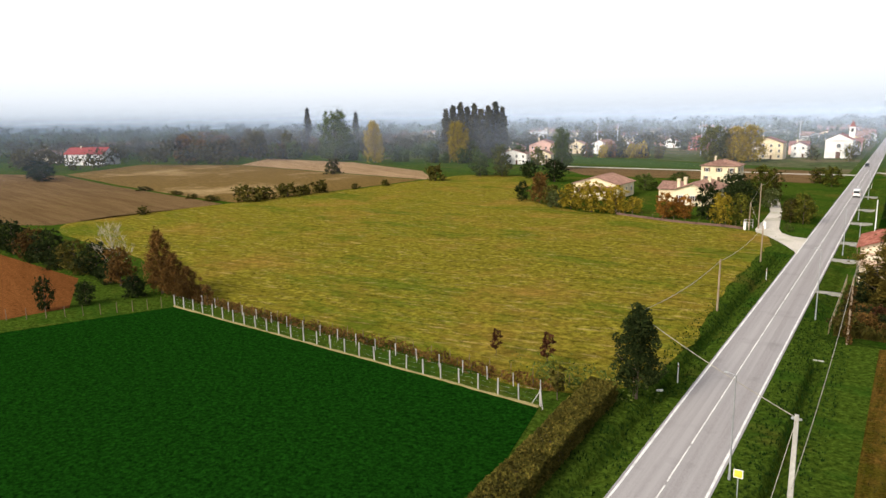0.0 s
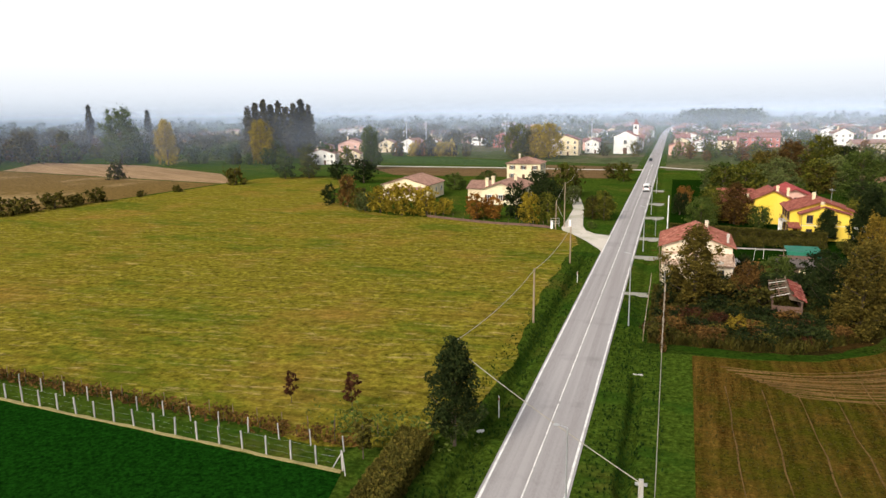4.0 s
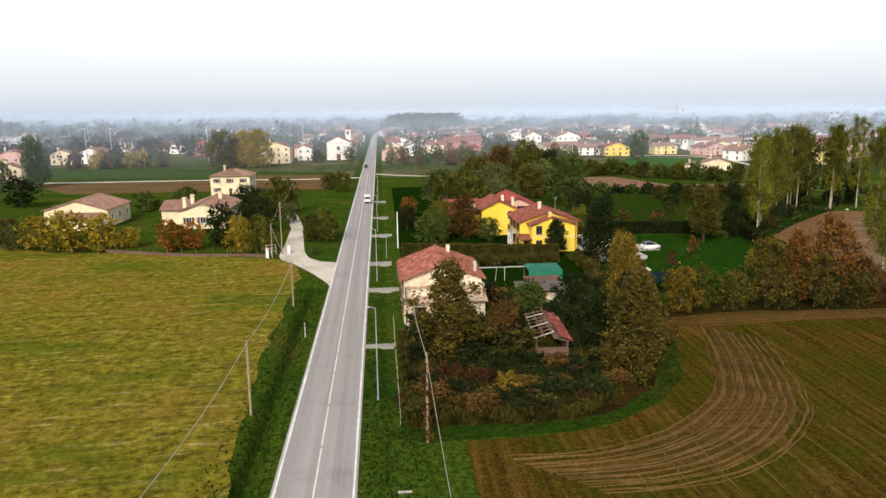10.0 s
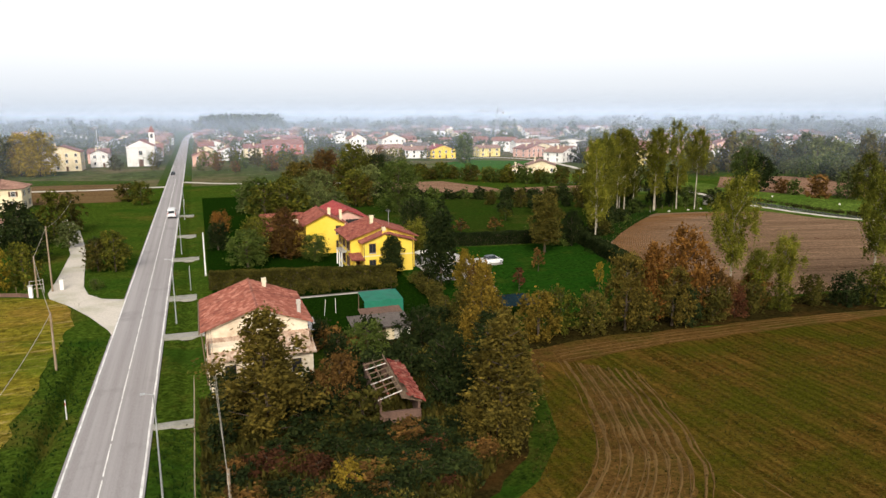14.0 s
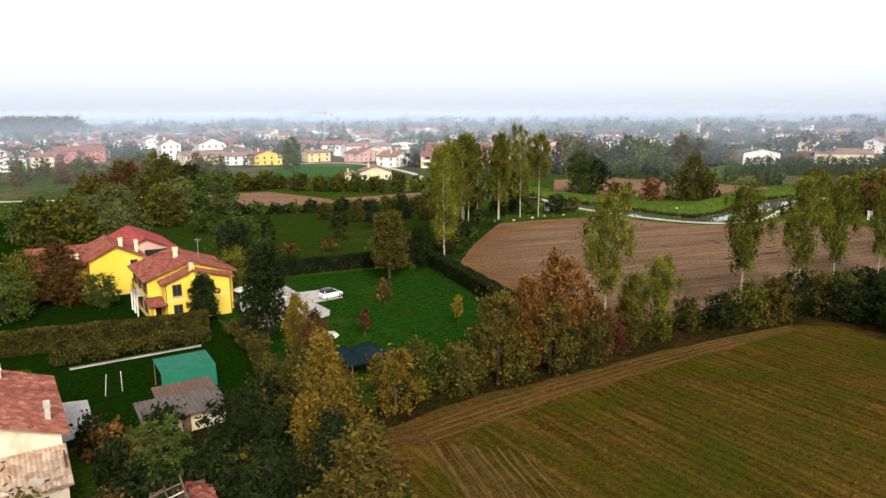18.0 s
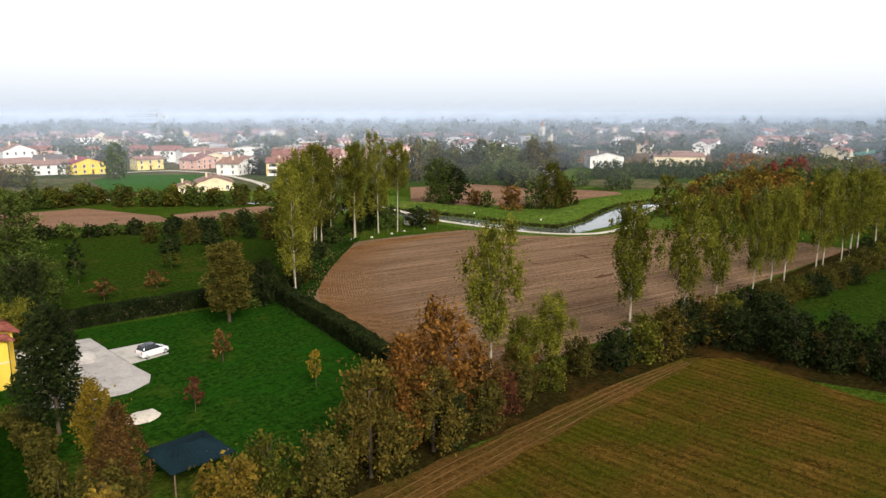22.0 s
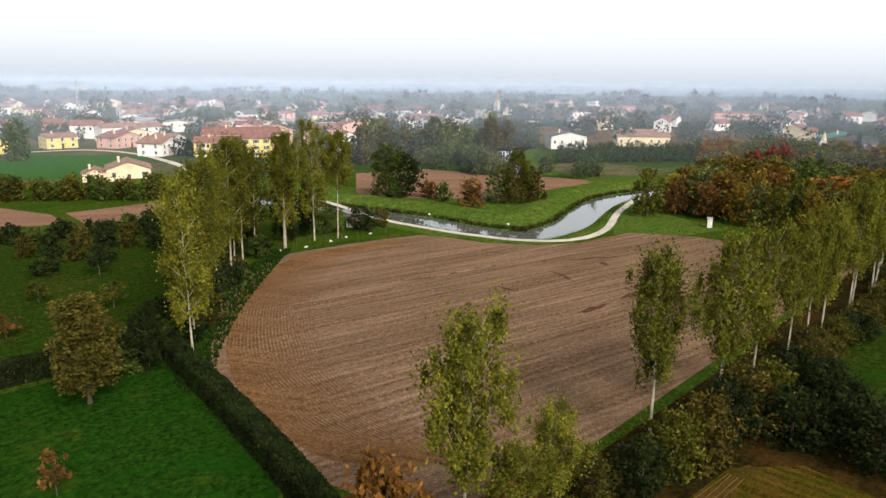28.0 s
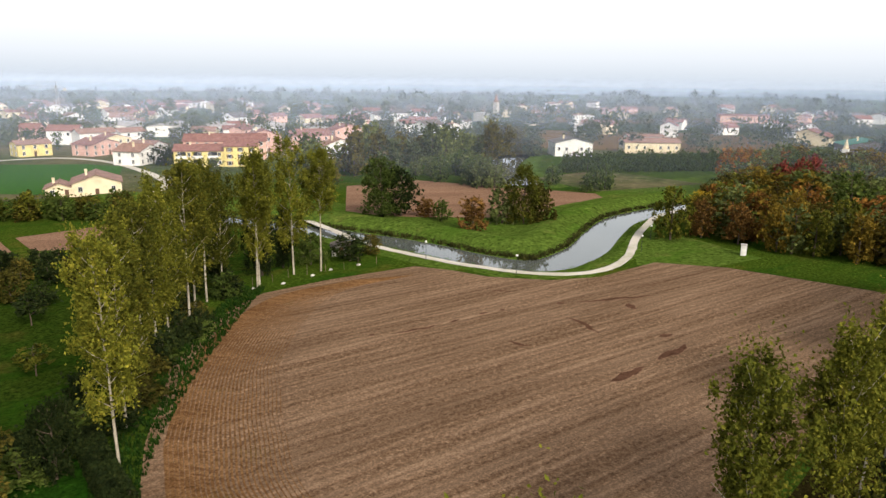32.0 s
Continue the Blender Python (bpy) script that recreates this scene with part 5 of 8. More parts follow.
for x, y, h, w, m in ((207.4, 147.6, 8.2, 6.5, L_BROWN), (211.5, 149.4, 9.0, 7.0, L_BRONZE), (217.5, 151.2, 9.0, 7.2, L_GOLD), (224.5, 153.0, 9.6, 7.4, L_BRONZE), (206.6, 139.5, 8.8, 7.0, L_BROWN), (205.0, 131.6, 10.0, 7.4, L_AMBER), (211.0, 138.0, 10.8, 7.6, L_ORANGE), (206.0, 125.0, 9.4, 7.0, L_OLIVE), (205.6, 117.4, 9.6, 7.6, L_AMBER), (206.8, 109.0, 9.4, 7.2, L_BRONZE), (214.5, 131.0, 11.6, 7.4, L_AMBER), (213.0, 121.0, 11.0, 7.6, L_OLIVE), (233.0, 154.5, 9.4, 7.2, L_WILLOW), (242.0, 155.6, 10.0, 7.6, L_HAZEL), (252.0, 154.8, 9.6, 7.6, L_OLIVE)):
    plant("mid_round", m, x, y, h, w, "autumn tree at the edge of the wood", "tree", "autumn wood edge")
wood("dark_tree_row", [("far_round", L_GREEN, 283 + 3.2 * k, 226 - 2.6 * k, 7.0 + (k % 3) * 0.6, 6) for k in range(26)], "straight planted row of green trees")
scatter(38, 34, (14, 350, 104, 398), [("wood_tree", L_HAZEL), ("wood_tree", L_OLIVE), ("wood_tree", L_GREEN), ("wood_tree", L_BROWN)], (5, 9), "leafy garden trees before the village houses", "village trees", lambda x, y: False, "village_trees")
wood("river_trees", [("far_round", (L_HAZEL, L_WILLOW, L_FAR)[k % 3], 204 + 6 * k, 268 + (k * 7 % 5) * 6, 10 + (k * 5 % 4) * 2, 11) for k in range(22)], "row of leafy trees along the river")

# ---- buildings ----
def tiled_slope(name, parent, a, b, c, d, material, wave=0.3, amp=0.07, thick=0.14, near=True):
    """A roof slope a-b (eave) to d-c (ridge), ribbed like rows of pan tiles, with thickness."""
    a, b, c, d = (Vector(q_) for q_ in (a, b, c, d))
    up = (b - a).cross(d - a).normalized()
    if up.z < 0:
        up = -up
    n = max(2, int((b - a).length / wave)) if near else max(2, int((b - a).length / 1.2))
    k = 4 if near else 1
    rows = max(2, int((d - a).length / 0.45)) if near else 2
    verts, faces = [], []
    cols = n * k + 1
    for r in range(rows + 1):
        t = r / rows
        for i in range(cols):
            s = i / (cols - 1)
            p = a.lerp(b, s).lerp(d.lerp(c, s), t)
            w = abs(math.sin(math.pi * i / k)) * amp if near else 0.0
            sag = 0.02 * noise.noise(p * 0.7) if near else 0.0
            step_ = 0.018 * (r % 2) if near else 0.0
            verts.append(tuple(p + up * (w + sag + step_)))
    base = len(verts)
    for p in (a, b, c, d):
        verts.append(tuple(p - up * thick))
    for r in range(rows):
        for i in range(cols - 1):
            q_ = r * cols + i
            faces.append((q_, q_ + 1, q_ + cols + 1, q_ + cols))
    tl, tr_ = rows * cols, rows * cols + cols - 1
    faces += [(base, base + 1, cols - 1, 0), (base + 1, base + 2, tr_, cols - 1), (base + 2, base + 3, tl, tr_), (base + 3, base, 0, tl), (base + 3, base + 2, base + 1, base)]
    return raw(name, verts, faces, material, parent)


def gable_walls(parent, x0, y0, x1, y1, eave, ridge, material, along="y", name="wall", peak=None):
    """Walls with gables at both ends of the ridge."""
    bm = bmesh.new()
    if along == "y":
        xm = (x0 + x1) / 2 if peak is None else peak
        ring = lambda y: [(x0, y, 0), (x1, y, 0), (x1, y, eave), (xm, y, ridge), (x0, y, eave)]
        ends = (ring(y0), ring(y1))
    else:
        ym = (y0 + y1) / 2 if peak is None else peak
        ring = lambda x: [(x, y0, 0), (x, y1, 0), (x, y1, eave), (x, ym, ridge), (x, y0, eave)]
        ends = (ring(x0), ring(x1))
    va, vb = ([bm.verts.new(p) for p in e] for e in ends)
    bm.faces.new(va)
    bm.faces.new(vb[::-1])
    for i in range(5):
        j = (i + 1) % 5
        bm.faces.new((va[i], vb[i], vb[j], va[j]))
    bmesh.ops.recalc_face_normals(bm, faces=bm.faces)
    return part(name, bm, material, parent)


def gable_roof(parent, x0, y0, x1, y1, eave, ridge, material, along="y", over=0.45, near=True, peak=None):
    lift = 0.16
    if along == "y":
        xm = (x0 + x1) / 2 if peak is None else peak
        for xe in (x0, x1):
            drop = (ridge - eave) / abs(xm - xe) * over
            xo = xe + (over if xe > xm else -over)
            tiled_slope("roof_slope", parent, (xo, y0 - over, eave - drop + lift), (xo, y1 + over, eave - drop + lift), (xm, y1 + over, ridge + lift), (xm, y0 - over, ridge + lift), material, near=near)
        cap = rods(((xm, y0 - over, ridge + lift + 0.02), (xm, y1 + over, ridge + lift + 0.02), 0.13, 0.13))
    else:
        ym = (y0 + y1) / 2 if peak is None else peak
        for ye in (y0, y1):
            drop = (ridge - eave) / abs(ym - ye) * over
            yo = ye + (over if ye > ym else -over)
            tiled_slope("roof_slope", parent, (x0 - over, yo, eave - drop + lift), (x1 + over, yo, eave - drop + lift), (x1 + over, ym, ridge + lift), (x0 - over, ym, ridge + lift), material, near=near)
        cap = rods(((x0 - over, ym, ridge + lift + 0.02), (x1 + over, ym, ridge + lift + 0.02), 0.13, 0.13))
    part("ridge_cap", cap, material, parent)


def hip_roof(parent, x0, y0, x1, y1, eave, ridge, material, over=0.5, near=True):
    x0, y0, x1, y1, z = x0 - over, y0 - over, x1 + over, y1 + over, eave + 0.12
    xm, ym = (x0 + x1) / 2, (y0 + y1) / 2
    if x1 - x0 >= y1 - y0:
        k = (y1 - y0) / 2
        p, q_ = (x0 + k, ym, ridge), (x1 - k, ym, ridge)
    else:
        k = (x1 - x0) / 2
        p, q_ = (xm, y0 + k, ridge), (xm, y1 - k, ridge)
    if x1 - x0 >= y1 - y0:
        quads = (((x0, y0, z), (x1, y0, z), q_, p), ((x1, y1, z), (x0, y1, z), p, q_), ((x1, y0, z), (x1, y1, z), q_, q_), ((x0, y1, z), (x0, y0, z), p, p))
    else:
        quads = (((x0, y0, z), (x1, y0, z), p, p), ((x1, y1, z), (x0, y1, z), q_, q_), ((x1, y0, z), (x1, y1, z), q_, p), ((x0, y1, z), (x0, y0, z), p, q_))
    for qd in quads:
        tiled_slope("roof_slope", parent, *qd, material, near=near)


def unit_mesh(name, bm, material):
    me = bpy.data.meshes.new(name)
    bm.to_mesh(me)
    bm.free()
    me.materials.append(material)
    return me


bm = boxed(-0.58, -0.07, -0.58, -0.5, 0.03, 0.58)
for q_ in ((0.5, -0.07, -0.58, 0.58, 0.03, 0.58), (-0.5, -0.07, 0.5, 0.5, 0.03, 0.58), (-0.5, -0.07, -0.58, 0.5, 0.03, -0.5), (-0.03, -0.05, -0.5, 0.03, 0.03, 0.5)):
    box(bm, *q_)
WINDOW_FRAME = unit_mesh("window", bm, WHITE)
WINDOW_FRAME_B = WINDOW_FRAME.copy()
WINDOW_FRAME_B.materials[0] = SHUTTER
PANE = unit_mesh("pane", boxed(-0.5, -0.02, -0.5, 0.5, 0.02, 0.5), GLASS)
SILL = unit_mesh("sill", boxed(-0.66, -0.14, -0.66, 0.66, 0.02, -0.585), CONCRETE)
bm = boxed(-0.5, -0.05, -0.5, 0.5, 0.0, 0.5)
SHUT = unit_mesh("shutter", bm, SHUTTER)
FACE = {"-y": (0, -1, 0), "+y": (0, 1, 180), "-x": (-1, 0, -90), "+x": (1, 0, 90)}


def window(parent, x, y, z, side, w, h, shutters=False, sill=True, frame=None, name="window"):
    """A framed window on a wall face, with pane, sill and open shutters."""
    ox, oy, turn = FACE[side]
    o = new(name, frame or WINDOW_FRAME)
    o.parent = parent
    o.matrix_basis = pose(x + ox * 0.03, y + oy * 0.03, z, 0, 0, turn) @ Matrix.Diagonal((w, 1, h, 1))
    p = new("pane", PANE)
    p.parent = o
    if sill:
        s = new("sill", SILL)
        s.parent = o
    if shutters:
        for sx in (-0.86, 0.86):
            s = new("shutter", SHUT)
            s.parent = o
            s.matrix_basis = pose(sx, 0, 0) @ Matrix.Diagonal((0.52, 1, 1.05, 1))
    return o


def chimney(parent, x, y, z0, z1, s=0.5, material=CREAM):
    bm_ = boxed(x - s / 2, y - s / 2, z0, x + s / 2, y + s / 2, z1)
    box(bm_, x - s * 0.68, y - s * 0.68, z1 - 0.3, x + s * 0.68, y + s * 0.68, z1 - 0.18)
    box(bm_, x - s * 0.62, y - s * 0.62, z1, x + s * 0.62, y + s * 0.62, z1 + 0.1)
    part("chimney", bm_, material, parent)


def villa(x, y, w, d, eave, ridge, turn, wall, roof, label, along="y", storeys=2, style="gable", near=False, chim=1, shutters=False, name="house", far=False):
    """A house of the village: walls, roof, windows, door, chimney. Its front is its -y side."""
    e = thing(name, x, y, 0, turn, label, "house")
    x0, x1, y0, y1 = -w / 2, w / 2, -d / 2, d / 2
    if style == "gable":
        gable_walls(e, x0, y0, x1, y1, eave, ridge, wall, along)
        gable_roof(e, x0, y0, x1, y1, eave, ridge, roof, along, 0.5, near)
    else:
        part("wall", boxed(x0, y0, -0.2, x1, y1, eave + 0.05), wall, e)
        hip_roof(e, x0, y0, x1, y1, eave, ridge, roof, 0.55, near)
    if far:
        for i in range(2):
            o = new("window", PANE)
            o.parent = e
            o.matrix_basis = pose(x0 + w * (0.3 + 0.4 * i), y0 - 0.02, eave * 0.75) @ Matrix.Diagonal((1.1, 1, 1.4, 1))
        return e
    n = max(2, int(w / 3.4))
    m = max(1, int(d / 4.5))
    for s in range(storeys):
        z = eave / storeys * (s + 0.55)
        for i in range(n):
            wx = x0 + w * (i + 0.5) / n
            if s == 0 and i == n // 2:
                part("door", boxed(wx - 0.5, y0 - 0.05, 0, wx + 0.5, y0 + 0.02, 2.1), SHUTTER, e)
            else:
                window(e, wx, y0, z, "-y", 1.0, 1.3, shutters)
        for i in range(m):
            wy = y0 + d * (i + 0.5) / m
            window(e, x0, wy, z, "-x", 1.0, 1.3, shutters)
            window(e, x1, wy, z, "+x", 1.0, 1.3, shutters)
    for k in range(chim):
        chimney(e, x0 + w * (0.3 + 0.35 * k), y0 + d * 0.45, eave, ridge + 1.0, 0.6)
    return e


# derelict house by the road
ruin = thing("derelict_house", 12.7, 106, 0, 0, "derelict farmhouse with peeling plaster and old tiled roof", "house")
gable_walls(ruin, -4.9, -4.4, 4.9, 7.0, 5.7, 7.5, OLDWALL)
gable_roof(ruin, -4.9, -4.4, 4.9, 7.0, 5.7, 7.5, ROOF_OLD, "y", 0.5)
part("front_annex", prism([(-4.7, -8.1), (4.8, -8.1), (4.8, -4.4), (-4.7, -4.4)], -0.2, 3.7), OLDWALL, ruin)
part("annex_gable", prism([(-4.7, -6.9), (-1.6, -6.9), (-1.6, -4.4), (-4.7, -4.4)], 3.7, 4.6), OLDWALL, ruin)
tiled_slope("annex_roof", ruin, (-4.9, -8.5, 3.75), (5.1, -8.5, 3.75), (5.1, -4.35, 4.75), (-4.9, -4.35, 4.75), ROOF_PALE)
for wx, z, w, h in ((-2.9, 2.4, 1.0, 1.5), (0.4, 2.4, 1.0, 1.5), (3.2, 2.4, 0.9, 1.4), (-2.6, 0.75, 1.2, 1.4), (2.6, 0.8, 1.0, 1.2)):
    # dark panel on the closed wall: shade of an empty window as colour
    o = part("window_hole", boxed(wx - w / 2, -8.16, z - h / 2, wx + w / 2, -8.06, z + h / 2), DARK, ruin)
for wy in (-6.4, -2.0, 2.0, 5.0):
    for z in (1.5, 4.2):
        window(ruin, -4.9 if wy > -4.4 else -4.7, wy, z, "-x", 0.9, 1.4, True, True, WINDOW_FRAME_B)
        window(ruin, 4.9 if wy > -4.4 else 4.8, wy, z, "+x", 0.9, 1.4, False, True, WINDOW_FRAME_B)
chimney(ruin, 4.3, -2.6, 5.6, 7.3, 0.34, STONE)
chimney(ruin, 1.6, 5.4, 6.6, 8.0, 0.42, OLDWALL)
rnd = random.Random(3)
for k in range(14):
    x, z = rnd.uniform(-4.4, 4.4), rnd.uniform(0.3, 4.2)
    bm = bmesh.new()
    bmesh.ops.create_icosphere(bm, subdivisions=1, radius=1, matrix=Matrix.Translation((x, -8.1, z)) @ Matrix.Diagonal((rnd.uniform(0.2, 0.7), 0.03, rnd.uniform(0.2, 0.6), 1)))
    part("plaster_scar", bm, STONE if k % 2 else OLDWALL, ruin)
gut = rods(((-5.5, -4.9, 5.45), (-5.5, 7.4, 5.45), 0.07, 0.07), ((-5.3, -4.5, 5.4), (-5.0, -4.5, 0.1), 0.05, 0.05))
part("gutter", gut, DARKWOOD, ruin)
rear = thing("rear_shed", 10.3, 115.2, 0, 0, "low plastered lean-to with pale tiled roof", "shed")
part("wall", boxed(-1.9, -1.8, -0.1, 1.9, 1.8, 4.4), OLDWALL, rear)
tiled_slope("roof_slope", rear, (-2.3, -2.1, 4.5), (-2.3, 2.1, 4.5), (2.2, 2.1, 5.4), (2.2, -2.1, 5.4), ROOF_BRN)

# collapsed hut
hut = thing("collapsed_hut", 23.2, 90.2, 0, -4, "roofless brick hut with half its red tiles fallen", "hut")
hut.matrix_basis = pose(23.3, 91.0, 0, 0, 0, -4) @ Matrix.Diagonal((0.68, 1.0, 0.95, 1))
part("wall", prism([(-2.6, -4.6), (2.6, -4.6), (2.6, -4.3), (-2.6, -4.3)], -0.1, 1.5), BRICK_DARK, hut)
part("side_wall", boxed(2.3, -4.3, -0.1, 2.6, 4.4, 2.3), BRICK_DARK, hut)
part("side_wall", boxed(-2.6, -4.3, -0.1, -2.3, 4.4, 2.6), BRICK_DARK, hut)
part("rear_wall", boxed(-2.6, 4.4, -0.1, 2.6, 4.7, 2.7), BRICK_DARK, hut)
tile_me = bpy.data.meshes.new("roof_tile")
arcs = [(math.cos(a_) * 0.17, math.sin(a_) * 0.13) for a_ in (0.0, 0.63, 1.26, 1.88, 2.51, 3.14)]
tile_me.from_pydata([(x, u, z) for u in (-0.3, 0.3) for x, z in arcs] + [(x * 0.85, u, z - 0.03) for u in (-0.3, 0.3) for x, z in arcs], [], [(i, i + 1, i + 7, i + 6) for i in range(5)] + [(i + 13, i + 12, i + 18, i + 19) for i in range(5)] + [(i + 1, i, i + 12, i + 13) for i in range(5)] + [(i + 6, i + 7, i + 19, i + 18) for i in range(5)])
tile_me.materials.append(HUT_TILE)
part("roof_board", prism([(0.5, -3.5), (2.7, -4.6), (2.7, 4.1), (0.4, 4.1)], 2.2, 2.28), DARKWOOD, hut)
tile_rnd = random.Random(41)
for c_ in range(25):
    for r_ in range(6):
        ty = -4.6 + 0.36 * c_
        if r_ >= 5 - tile_rnd.choice((0, 0, 1, 1, 2)) * (c_ < 14) or tile_rnd.random() < 0.07:
            continue
        tx = 2.85 - 0.47 * r_
        o = new("roof_tile", tile_me)
        o.parent = hut
        o.matrix_basis = pose(tx + tile_rnd.uniform(-0.05, 0.05), ty + tile_rnd.uniform(-0.04, 0.04), 2.38 + 0.38 * (2.85 - tx) * 0.9 + tile_rnd.uniform(-0.03, 0.05), tile_rnd.uniform(-5, 5), 0, 90 + tile_rnd.uniform(-9, 9)) @ Matrix.Rotation(radians(19), 4, "X")
for k in range(8):
    y = -4.1 + 1.15 * k
    part("rafter", rods(((-2.75, y, 2.5 + 0.03 * k), (0.4, y + 0.1, 3.2), 0.06, 0.06), n=5), STONE if k % 3 == 0 else DARKWOOD, hut)
part("ridge_beam", rods(((0.4, -3.6, 3.1), (0.3, 4.8, 3.35), 0.1, 0.1), n=6), DARKWOOD, hut)
part("purlin", rods(((-1.3, -4.5, 2.75), (-1.2, 4.6, 3.0), 0.07, 0.07), n=6), DARKWOOD, hut)
for k in range(26):
    x, y = rnd.uniform(-2.2, 0.9), rnd.uniform(-4, 4)
    bm = boxed(-0.2, -0.1, -0.03, 0.2, 0.1, 0.03)
    bmesh.ops.transform(bm, matrix=pose(x, y, 2.75 + 0.25 * (x + 2) / 2.4, rnd.uniform(-15, 15), 18, rnd.uniform(0, 180)), verts=bm.verts)
    if k % 2 == 0:
        part("loose_tile", bm, ROOF_RED, hut)
    else:
        bm.free()

# sheds and kennel yard behind the derelict house
tarp = thing("tarpaulin_shelter", 29.8, 118.6, 0, 0, "shelter under a taut green tarpaulin", "shelter")
verts, faces = [], []
for i in range(13):
    for j in range(9):
        u, v_ = i / 12, j / 8
        sag = 0.07 * math.sin(u * math.pi * 4) * math.sin(v_ * 3.1)
        z = 2.7 - 0.5 * v_ if v_ < 0.62 else 2.39 - 2.15 * (v_ - 0.62) / 0.38
        verts.append((-2.6 + 5.2 * u, 3.4 - (v_ if v_ < 0.62 else 0.62 + 0.1 * (v_ - 0.62)) * 6.2, z + sag))
for i in range(12):
    for j in range(8):
        q_ = i * 9 + j
        faces.append((q_, q_ + 1, q_ + 10, q_ + 9))
o = raw("tarpaulin", verts, faces, GREENTARP, tarp)
o.modifiers.new("thickness", "SOLIDIFY").thickness = 0.03
for x, y, z in ((-2.5, 3.3, 2.7), (2.5, 3.3, 2.7), (-2.5, -0.4, 2.35), (2.5, -0.4, 2.35)):
    part("post", rods(((x, y, -0.1), (x, y, z), 0.05, 0.05)), DARKWOOD, tarp)
shed = thing("corrugated_shed", 27.3, 110.4, 0, 0, "low white shed under a grey corrugated sheet roof", "shed")
part("wall", boxed(-3.0, -1.3, -0.1, 1.4, 1.5, 1.75), CREAM, shed)
part("side_wall", boxed(1.4, -1.2, -0.1, 3.4, 1.5, 1.7), STONE, shed)
tiled_slope("sheet_roof", shed, (-3.6, -2.0, 1.85), (3.6, -2.0, 1.85), (3.6, 2.0, 2.3), (-3.6, 2.0, 2.3), CORRUG, 0.36, 0.07, 0.05)
part("door", boxed(-0.3, -1.36, 0, 0.4, -1.29, 1.5), DARKWOOD, shed)
redshed = thing("red_roof_shed", 28.2, 114.0, 0, 0, "narrow lean-to with a dull dark-red sheet roof", "shed")
part("wall", boxed(-2.2, -0.9, -0.1, 2.4, 0.9, 1.9), OLDWALL, redshed)
tiled_slope("sheet_roof", redshed, (-2.5, -1.2, 1.95), (2.8, -1.2, 1.95), (2.8, 1.2, 2.3), (-2.5, 1.2, 2.3), BRICK_DARK, 0.36, 0.05, 0.05)
tagged(part("yard_slab", prism([(17.2, 122.4), (21.0, 121.4), (20.8, 113.6), (18.2, 112.8), (17.6, 116)], -0.1, 0.08), PALE_CONC), kind="structure")
wall_l = thing("garden_wall", 24, 131.4, 0, 0, "low pale garden wall under the hedge", "wall")
part("coping", boxed(-3.6, -0.13, 0.2, 10.3, 0.13, 0.26), CORRUG, wall_l)
part("wall", boxed(-3.5, -0.1, -0.1, 10.2, 0.1, 0.2), CONCRETE, wall_l)
for x, y, h in ((22.6, 121.6, 2.2), (24.2, 122.0, 2.1)):
    post = thing("clothes_post", x, y, 0, 0, "slanting white clothes-line post", "post", "clothes posts")
    part("pole", rods(((0, 0, -0.1), (0.25 if x < 23 else 0, 0, h), 0.03, 0.03)), WHITE, post)
gaz = thing("garden_gazebo", 46.3, 113.0, 0, 0, "open garden gazebo with dark teal corrugated roof", "gazebo")
tiled_slope("sheet_roof", gaz, (-2.8, -2.6, 2.1), (2.4, -2.6, 2.1), (0.9, 0.1, 2.8), (-1.3, 0.1, 2.8), TEALROOF, 0.3, 0.05, 0.05)
tiled_slope("sheet_roof", gaz, (2.4, 2.7, 2.1), (-2.8, 2.7, 2.1), (-1.3, 0.1, 2.8), (0.9, 0.1, 2.8), TEALROOF, 0.3, 0.05, 0.05)
tiled_slope("sheet_roof", gaz, (2.4, -2.6, 2.1), (2.4, 2.7, 2.1), (0.9, 0.1, 2.8), (0.9, 0.1, 2.8), TEALROOF, 0.3, 0.05, 0.05)
tiled_slope("sheet_roof", gaz, (-2.8, 2.7, 2.1), (-2.8, -2.6, 2.1), (-1.3, 0.1, 2.8), (-1.3, 0.1, 2.8), TEALROOF, 0.3, 0.05, 0.05)
for x, y in ((-2.4, -2.2), (2.0, -2.2), (2.0, 2.2), (-2.4, 2.2)):
    part("post", rods(((x, y, -0.1), (x, y, 2.2), 0.07, 0.07)), DARKWOOD, gaz)
part("tie_beam", rods(((-2.4, -2.2, 2.1), (2.0, -2.2, 2.1), 0.06, 0.06)), DARKWOOD, gaz)

# yellow house with terrace
yh = thing("yellow_house", 36.9, 150.5, 0, 0, "two-storey yellow house with red tiled gable roofs", "house")
gable_walls(yh, -5.6, -5.0, 5.5, 5.5, 5.5, 7.4, YELLOW)
gable_roof(yh, -5.6, -5.0, 5.5, 5.5, 5.5, 7.4, ROOF_RED, "y", 0.6)
gable_walls(yh, -3.9, -7.2, 4.6, -5.0, 5.2, 6.55, YELLOW, name="front_wall", peak=-0.3)
gable_roof(yh, -3.9, -7.2, 4.6, -5.1, 5.2, 6.55, ROOF_RED, "y", 0.5, peak=-0.3)
part("porch_wall", boxed(-5.4, -7.0, -0.1, -5.15, -5.0, 2.5), YELLOW, yh)
tiled_slope("porch_roof", yh, (-6.0, -7.6, 2.45), (-3.7, -7.6, 2.45), (-3.7, -4.9, 3.2), (-6.0, -4.9, 3.2), ROOF_RED)
part("flue", boxed(-0.75, -7.45, -0.1, -0.05, -7.2, 7.0), YELLOW, yh)
chimney(yh, -0.4, -7.1, 6.2, 7.5, 0.5)
chimney(yh, -0.9, -0.6, 7.0, 8.6, 0.55)
